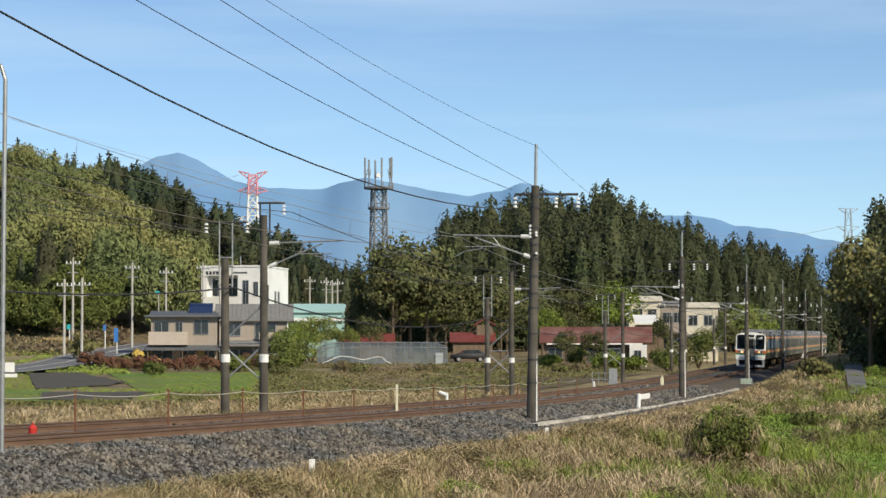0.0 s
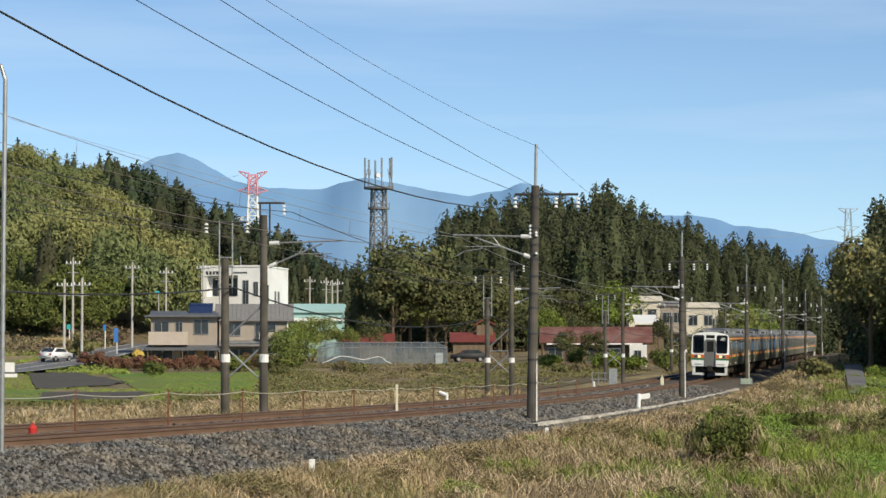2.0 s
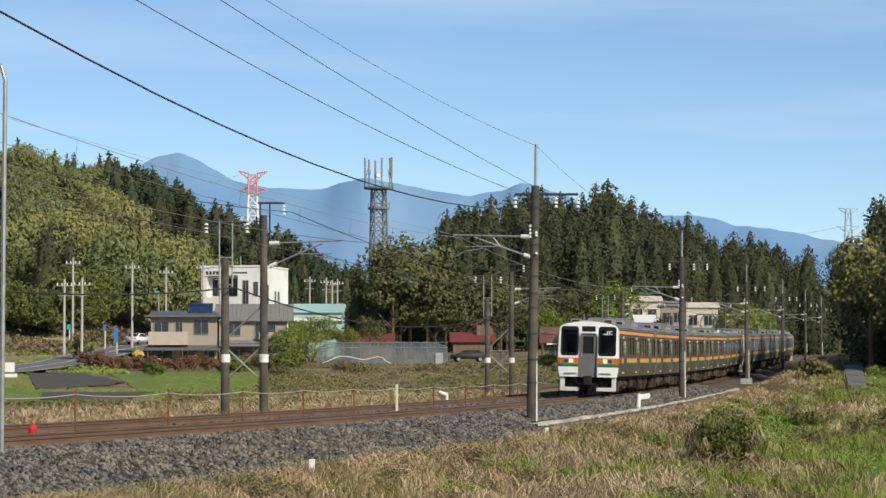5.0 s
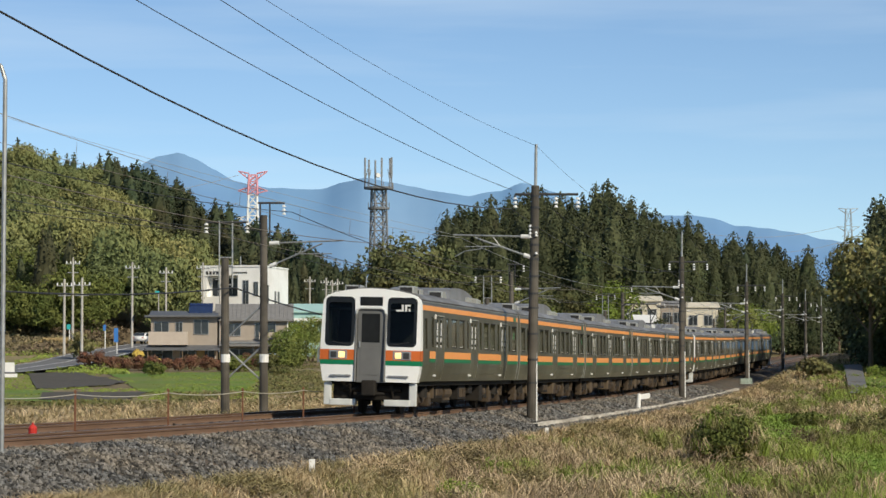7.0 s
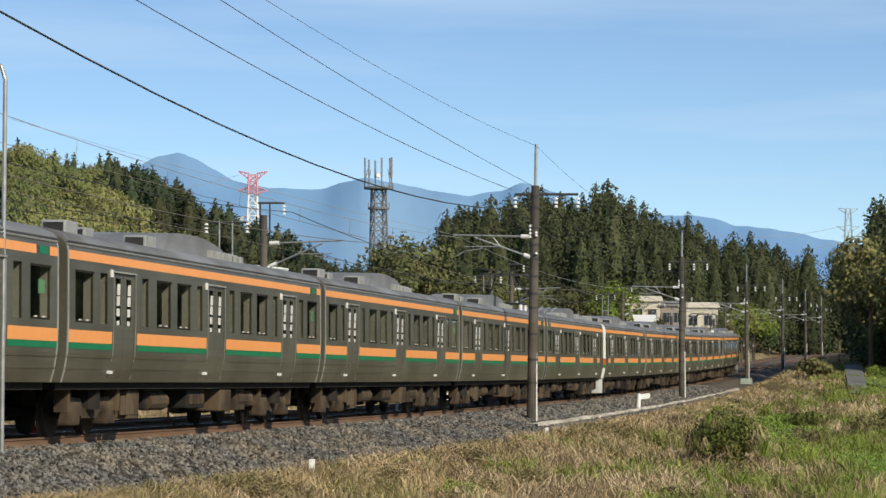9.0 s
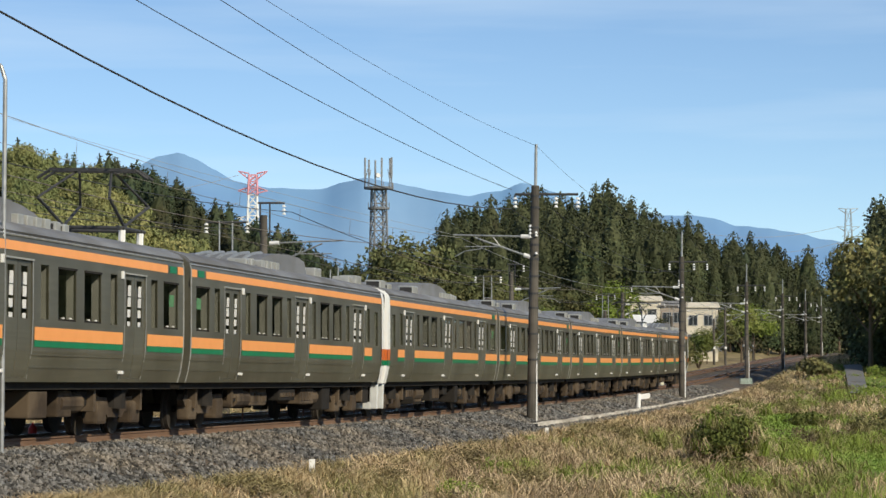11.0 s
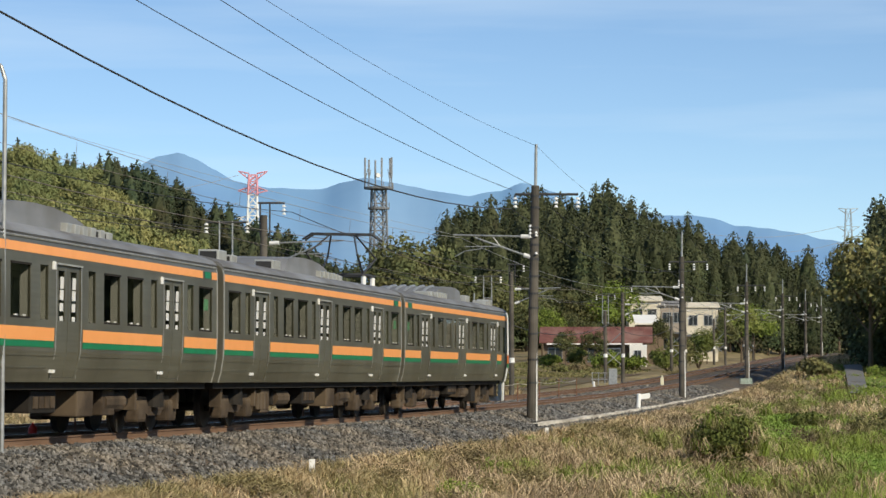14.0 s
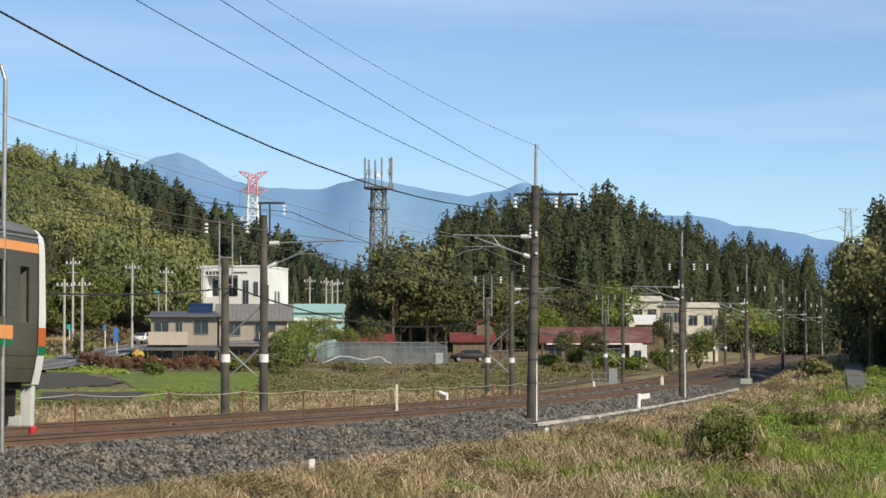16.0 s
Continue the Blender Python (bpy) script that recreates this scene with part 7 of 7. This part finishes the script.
def tangles(name, places, material, label, seed, blades=34, thin=0.011):
    """Clumps of long arching blades that rise from one root and droop to the ground; places are (x, y, z, size)."""
    rng = np.random.default_rng(seed)
    V, F = [], []
    n = 0
    for x, y, z, s in places:
        for _ in range(blades):
            a = rng.uniform(0, 6.283)
            ca, sa = math.cos(a), math.sin(a)
            run, h = s * rng.uniform(0.35, 1.1), s * rng.uniform(0.3, 0.75)
            bend = rng.normal() * 0.25
            w = thin * (1 + max(0.0, y - 60) / 110) * rng.uniform(0.6, 1.4)
            x0, y0 = x + rng.normal() * 0.16 * s, y + rng.normal() * 0.16 * s
            end = rng.uniform(0.05, 0.75)
            for t, zz in ((0.0, 0.0), (0.28, 0.75), (0.62, 1.0), (1.0, end)):
                px = x0 + ca * run * t - sa * bend * run * t * t
                py = y0 + sa * run * t + ca * bend * run * t * t
                ww = w * (1 - 0.75 * t)
                V += [(px + sa * ww, py - ca * ww, z + h * zz), (px - sa * ww, py + ca * ww, z + h * zz + ww * 0.5)]
            F += [(n + k, n + k + 1, n + k + 3, n + k + 2) for k in (0, 2, 4)]
            n += 8
    return tagged(mesh_ob(name, V, F, material), label, "grass", kind="stuff")


def build_tangles():
    rng = random.Random(77)
    lots = {"straw": [], "dry": [], "olive": [], "green": []}
    while sum(len(v) for v in lots.values()) < 1500:
        y = 34 + 142 * rng.random() ** 1.8
        u = 4.0 + 15 * rng.random() ** 1.25
        p = line_point(y, u)
        if abs(p.x) > 0.178 * p.y or on_green(p.x, p.y):
            continue
        k = noise.noise(Vector((p.x * 0.30, p.y * 0.13, 4))) + 0.035 * (u - 9.5) + rng.uniform(-0.14, 0.14)
        kind = "straw" if k < -0.10 else "dry" if k < 0.0 else "olive" if k < 0.24 else "green"
        lots[kind].append((p.x, p.y, ground_z(p.x, p.y) - 0.03, rng.uniform(0.35, 0.85) * (1 + y / 260) * (0.35 + 0.65 * smooth(4.2, 7.0, u))))
    # growth draped over the bush on the bank
    bx, by = 8.25, 76.8
    for k in range(34):
        a, q = rng.uniform(0, 6.28), rng.random() ** 0.5
        x, y = bx + 1.15 * q * math.cos(a), by + 1.15 * q * math.sin(a)
        top = ground_z(bx, by) + 1.45 * (1 - q * q) ** 0.5 - 0.1
        lots[("olive", "straw", "olive", "green")[k % 4]].append((x, y, top, rng.uniform(0.5, 0.8)))
    for key, m, lb in (("straw", M_STRAW, "matted brown straw heaped on the embankment"), ("dry", M_DRY, "pale dry grass clumps arching on the embankment"),
                       ("olive", M_OLIVE, "half-dry olive grass clumps on the embankment"), ("green", M_GRASS, "green grass clumps on the lower bank")):
        tangles(key + "_clumps", lots[key], m, lb, len(key) * 7)


def build_weeds():
    def left(lo, hi, ylo, yhi, seed, cut):
        def f(rng):
            y = rng.uniform(ylo, yhi)
            p = line_point(y, -rng.uniform(lo, hi))
            if abs(p.x) > 0.175 * p.y or noise.noise(Vector((p.x * 0.08, p.y * 0.05, seed))) < cut:
                return None
            if (p.x < -12 - (p.y - 170) * 0.06 and 174 < p.y < 264) or (p.x < -0.105 * p.y and 140 < p.y < 264):
                return None
            return p.x, p.y
        return f
    weeds("brown_weeds", 40000, left(12, 60, 125, 285, 4.0, -0.1), 0.13, M_LEAF_BROWN, "brown weeds and dead stalks on fallow ground", 11)
    weeds("green_weeds", 26000, left(12, 60, 115, 285, 7.0, 0.05), 0.12, M_WEED, "dull green weeds on fallow ground", 12)
    def box_of(x0, x1, y0, y1):
        return lambda rng: (rng.uniform(x0, x1), rng.uniform(y0, y1))

    def field():
        def f(rng):
            y = rng.uniform(150, 262)
            x = rng.uniform(-0.172, -0.066) * y
            if inside(DARK_PLOT, x, y) or inside(GREY_PLOT, x, y):
                return None
            if x > -0.112 * y or (y > 176 and x < -0.155 * y) or (noise.noise(Vector((x * 0.2, y * 0.1, 1))) > 0.1):
                return x, y
            return None
        return f

    def wedge(a0, a1, d0, d1):
        def f(rng):
            d = rng.uniform(d0, d1)
            x = rng.uniform(a0, a1) * d
            if abs(x - road_at(d)[0]) < 4.5:
                return None
            return x, d
        return f
    weeds("field_grass", 42000, field(), 0.055, M_GRASS, "short bright grass on the mown field", 21)
    weeds("hillside_weeds", 15000, wedge(-0.176, -0.105, 300, 372), 0.34, M_WEED, "dull undergrowth at the foot of the hill", 22)
    weeds("roadside_grass", 8000, wedge(-0.176, -0.12, 250, 330), 0.16, M_GRASS, "green grass beside the road", 23)
    weeds("meadow_grass", 6000, box_of(27, 48, 178, 236), 0.14, M_GRASS, "bright meadow grass below the woods", 24)

    def right(seed, cut, ulo, uhi, ylo, yhi):
        def f(rng):
            y = ylo + (yhi - ylo) * rng.random() ** 1.4
            p = line_point(y, rng.uniform(ulo, uhi))
            if p.x > 0.18 * p.y or p.x < -0.175 * p.y or noise.noise(Vector((p.x * 0.22, p.y * 0.09, seed))) < cut:
                return None
            return p.x, p.y
        return f
    clump = [broadleaf_cards(200 + k, 0.55, 0.55, 0.0, 24, 44, 0.024) for k in range(3)]
    rr_ = random.Random(44)
    for nm, count, m, lb in (("weed_clumps", 110, M_WEED, "olive weed clumps on the embankment"), ("green_clumps", 80, M_GRASS, "green weed clumps on the embankment")):
        pl = []
        while len(pl) < count:
            y = 38 + 170 * rr_.random() ** 1.8
            u = rr_.uniform(4.6, 15) if m is not M_GRASS else rr_.uniform(6, 18)
            p = line_point(y, u)
            if abs(p.x) > 0.176 * p.y or on_green(p.x, p.y):
                continue
            pl.append((p.x, p.y, ground_z(p.x, p.y) - 0.05, rr_.uniform(0.5, 1.3) * (0.8 + y / 180), rr_.uniform(0.4, 0.9)))
        woods(nm, pl, clump, m, lb, "weeds")
    weeds("bank_brambles", 9000, right(5.0, 0.12, 6, 14, 105, 240), 0.09, M_LEAF_BROWN, "dark brambles on the embankment", 16)


def bush(name, loc, r, h, material, label, seed, category="bush", per=30, blobs=26, size=0.1):
    V, F = broadleaf_cards(seed, h, r, 0.05, blobs, per, size)
    b = thing(name, Matrix.Translation((loc[0], loc[1], ground_z(*loc) - 0.05)), label, category)
    mesh_ob("foliage", V.tolist(), F.tolist(), material, b)
    bm = bmesh.new()
    for k in range(6):
        a = k * 1.05
        rod(bm, (0, 0, -0.1), (math.cos(a) * r * 0.6, math.sin(a) * r * 0.6, h * 0.7), 0.02 * h + 0.005, 0.01)
    part("woody_base", bm, M_BARK, b)
    return b


def build_bushes():
    bush("bank_bush", (8.25, 76.8), 1.15, 1.75, M_LEAF, "tangled dark green bush draped with dry grass on the embankment", 81, size=0.045, per=150, blobs=60)
    bush("bank_bush", (19.4, 121.0), 1.3, 0.9, M_LEAF_BROWN, "low brown brambles on the slope", 82, size=0.07, per=70, blobs=40)
    bush("bank_bush", (22.0, 128.0), 1.5, 1.0, M_LEAF_BROWN, "low brown brambles on the slope", 83, size=0.07, per=70, blobs=40)
    bush("bank_bush", (18.2, 132.0), 1.1, 0.8, M_LEAF, "low green brambles on the slope", 84, size=0.07, per=70, blobs=40)
    bush("bank_bush", (29.0, 205.0), 1.6, 1.2, M_LEAF_BROWN, "brambles at the bank's top", 85, size=0.16)
    for k in range(15):
        bush("hedge_shrub", (-36.2 + 1.32 * k, 268 + 0.35 * k), 1.0, 1.55 + 0.25 * math.sin(k * 1.7), M_LEAF_RED, "reddish clipped hedge shrub before the house", 90 + k, "hedge", 60, 30, 0.085)
    bush("round_shrub", (-38.8, 284), 1.6, 2.9, M_LEAF_BROWN, "round brown clipped shrub beside the road", 120, size=0.2)
    for k, (x, y, r, h, m) in enumerate(((-27.0, 246, 1.2, 1.2, M_LEAF), (-33.5, 290, 0.7, 1.3, M_YELLOW), (-31.4, 290, 0.7, 1.1, M_YELLOW), (-20.5, 262, 1.6, 1.6, M_LEAF), (-17.5, 262, 1.6, 1.8, M_LEAF_BROWN),
                                        (-15.2, 262, 1.8, 1.6, M_LEAF), (-16.9, 285, 1.8, 3.2, M_LEAF), (-18.0, 300, 2.2, 4.4, M_LEAF), (-15.0, 300, 2.2, 4.0, M_LEAF), (11.5, 284, 1.5, 1.2, M_LEAF_BRIGHT), (17.6, 282, 2.0, 1.8, M_LEAF_BRIGHT),
                                        (20.6, 284, 1.6, 1.6, M_LEAF_BRIGHT), (24.2, 285, 2.0, 2.4, M_LEAF), (14.4, 286, 1.4, 2.4, M_LEAF), (27, 300, 2.2, 3.6, M_LEAF_BROWN), (30, 310, 2.2, 4.2, M_LEAF))):
        bush("garden_shrub", (x, y), r, h, m, "leafy green garden shrub beside the houses", 130 + k, size=0.11, per=60, blobs=36)
    for k in range(10):
        bush("field_bramble", (-14.5 + 4.1 * k + 1.3 * math.sin(k * 2.3), 236 + 4.4 * k + 6 * math.sin(k * 1.9)), 1.2 + 0.5 * math.sin(k * 3.1), 0.6 + 0.25 * math.sin(k * 1.3), (M_LEAF_BROWN, M_WEED)[k % 2], "low brambles at the field's edge", 160 + k, size=0.08, per=50, blobs=30)


def build_roadside():
    for a, d, top in ((-0.1435, 300, 494), (-0.1403, 330, 456), (-0.1368, 282, 492), (-0.1178, 330, 464), (-0.105, 345, 473), (-0.091, 352, 465), (-0.0845, 352, 470), (-0.0505, 415, 490), (-0.0443, 418, 492), (-0.0420, 415, 496), (-0.0400, 418, 494)):
        x = a * d
        g = ground_z(x, d)
        h = 1.44 + (646.2 - top) * d / 4671 - g
        p = thing("utility_pole", Matrix.Translation((x, d, g - 0.3)), "pale concrete utility pole beside the road", "utility pole", "utility poles")
        part("shaft", R((0, 0, 0), (0, 0, h + 0.3), 0.17, 0.12, 10), M_POLE_LIGHT, p)
        bm = bmesh.new()
        rod(bm, (-0.9, 0, h - 0.5), (0.9, 0, h - 0.5), 0.06)
        rod(bm, (-0.7, 0, h - 1.6), (0.7, 0, h - 1.6), 0.06)
        arm = part("crossarm", bm, M_GALV, p)
        for xx in (-0.8, -0.3, 0.3, 0.8):
            part("insulator", R((xx, 0, h - 0.45), (xx, 0, h - 0.15), 0.09, 0.05), M_PORC, arm)
    # guard rail at the bridge
    gr = thing("guard_rail", Matrix.Translation((-37.5, 222, ground_z(-37.5, 222))), "white steel guard rail beside the road", "guard rail")
    for k in range(3):
        part("post", B(-3.6 + 1.7 * k, -3.46 + 1.7 * k, -0.055, 0.06, -0.2, 1.3), M_WHITE, gr)
    part("rail_beam", B(-4.0, 1.75, -0.12, -0.06, 0.25, 0.55, 0.03), M_WHITE, gr)
    part("rail_panel", B(-4.0, 1.5, -0.10, -0.06, 0.7, 1.5, 0.03), M_WHITE, gr)
    for a, d, m, w, h, lb in ((-0.128, 320, M_SIGNBLUE, 0.24, 0.7, "blue road sign on a pale post"), (-0.1235, 300, M_SIGNBLUE, 0.34, 1.6, "blue banner sign on a post"), (-0.1415, 315, M_SIGNTEAL, 0.32, 0.6, "teal sign board beside the road")):
        x = a * d
        g = ground_z(x, d)
        p = thing("road_sign", Matrix.Translation((x, d, g)), lb, "sign")
        part("post", R((0, 0.05, 0), (0, 0.05, 3.0), 0.06), M_WHITE, p)
        part("sign_board", B(-w, w * 0.4, -0.04, 0.0, 3.0 - h, 3.0), m, p)
    tp = thing("timber_pile", Matrix.Translation((-0.148 * 318, 318, ground_z(-0.148 * 318, 318))), "low pile of tan timber beside the road", "timber pile")
    for k in range(6):
        part("plank", B(-2.5 + 0.3 * k, 3.2 - 0.2 * k, -0.6, 0.6, 0.2 * k, 0.2 * k + 0.15, 0.02), M_TAN, tp)
    st = thing("street_lamp", Matrix.Translation((-0.1078 * 326, 326, ground_z(-0.1078 * 326, 326))), "slim street lamp behind the house", "street lamp")
    part("post", R((0, 0, 0), (0, 0, 7.0), 0.07), M_POLE_LIGHT, st)
    part("lamp_head", B(-0.45, 0.1, -0.15, 0.15, 6.9, 7.1, 0.03), M_SIGNTEAL, st)


build_ground()
build_land()
build_track_bed()
build_rails(0.0, "tracks")
build_rails(FAR_TRACK, "tracks")
build_ballast_stones()
build_mountains()
build_woods()
build_towers()
build_road()
build_overhead()
build_rope_fence()
build_lineside_things()
build_beige_house()
build_white_block()
build_other_buildings()
build_greenhouse()
build_roadside()
build_bushes()
build_grass()
build_tangles()
build_weeds()
SALOON = build_cars()


TRAIN = build_train()


def motions():
    times = [0.5 * i for i in range(33)]
    for ob, k, flipped in TRAIN:
        walk(ob, [(t, car_pose(t, k, flipped)) for t in times])
    drive()


motions()
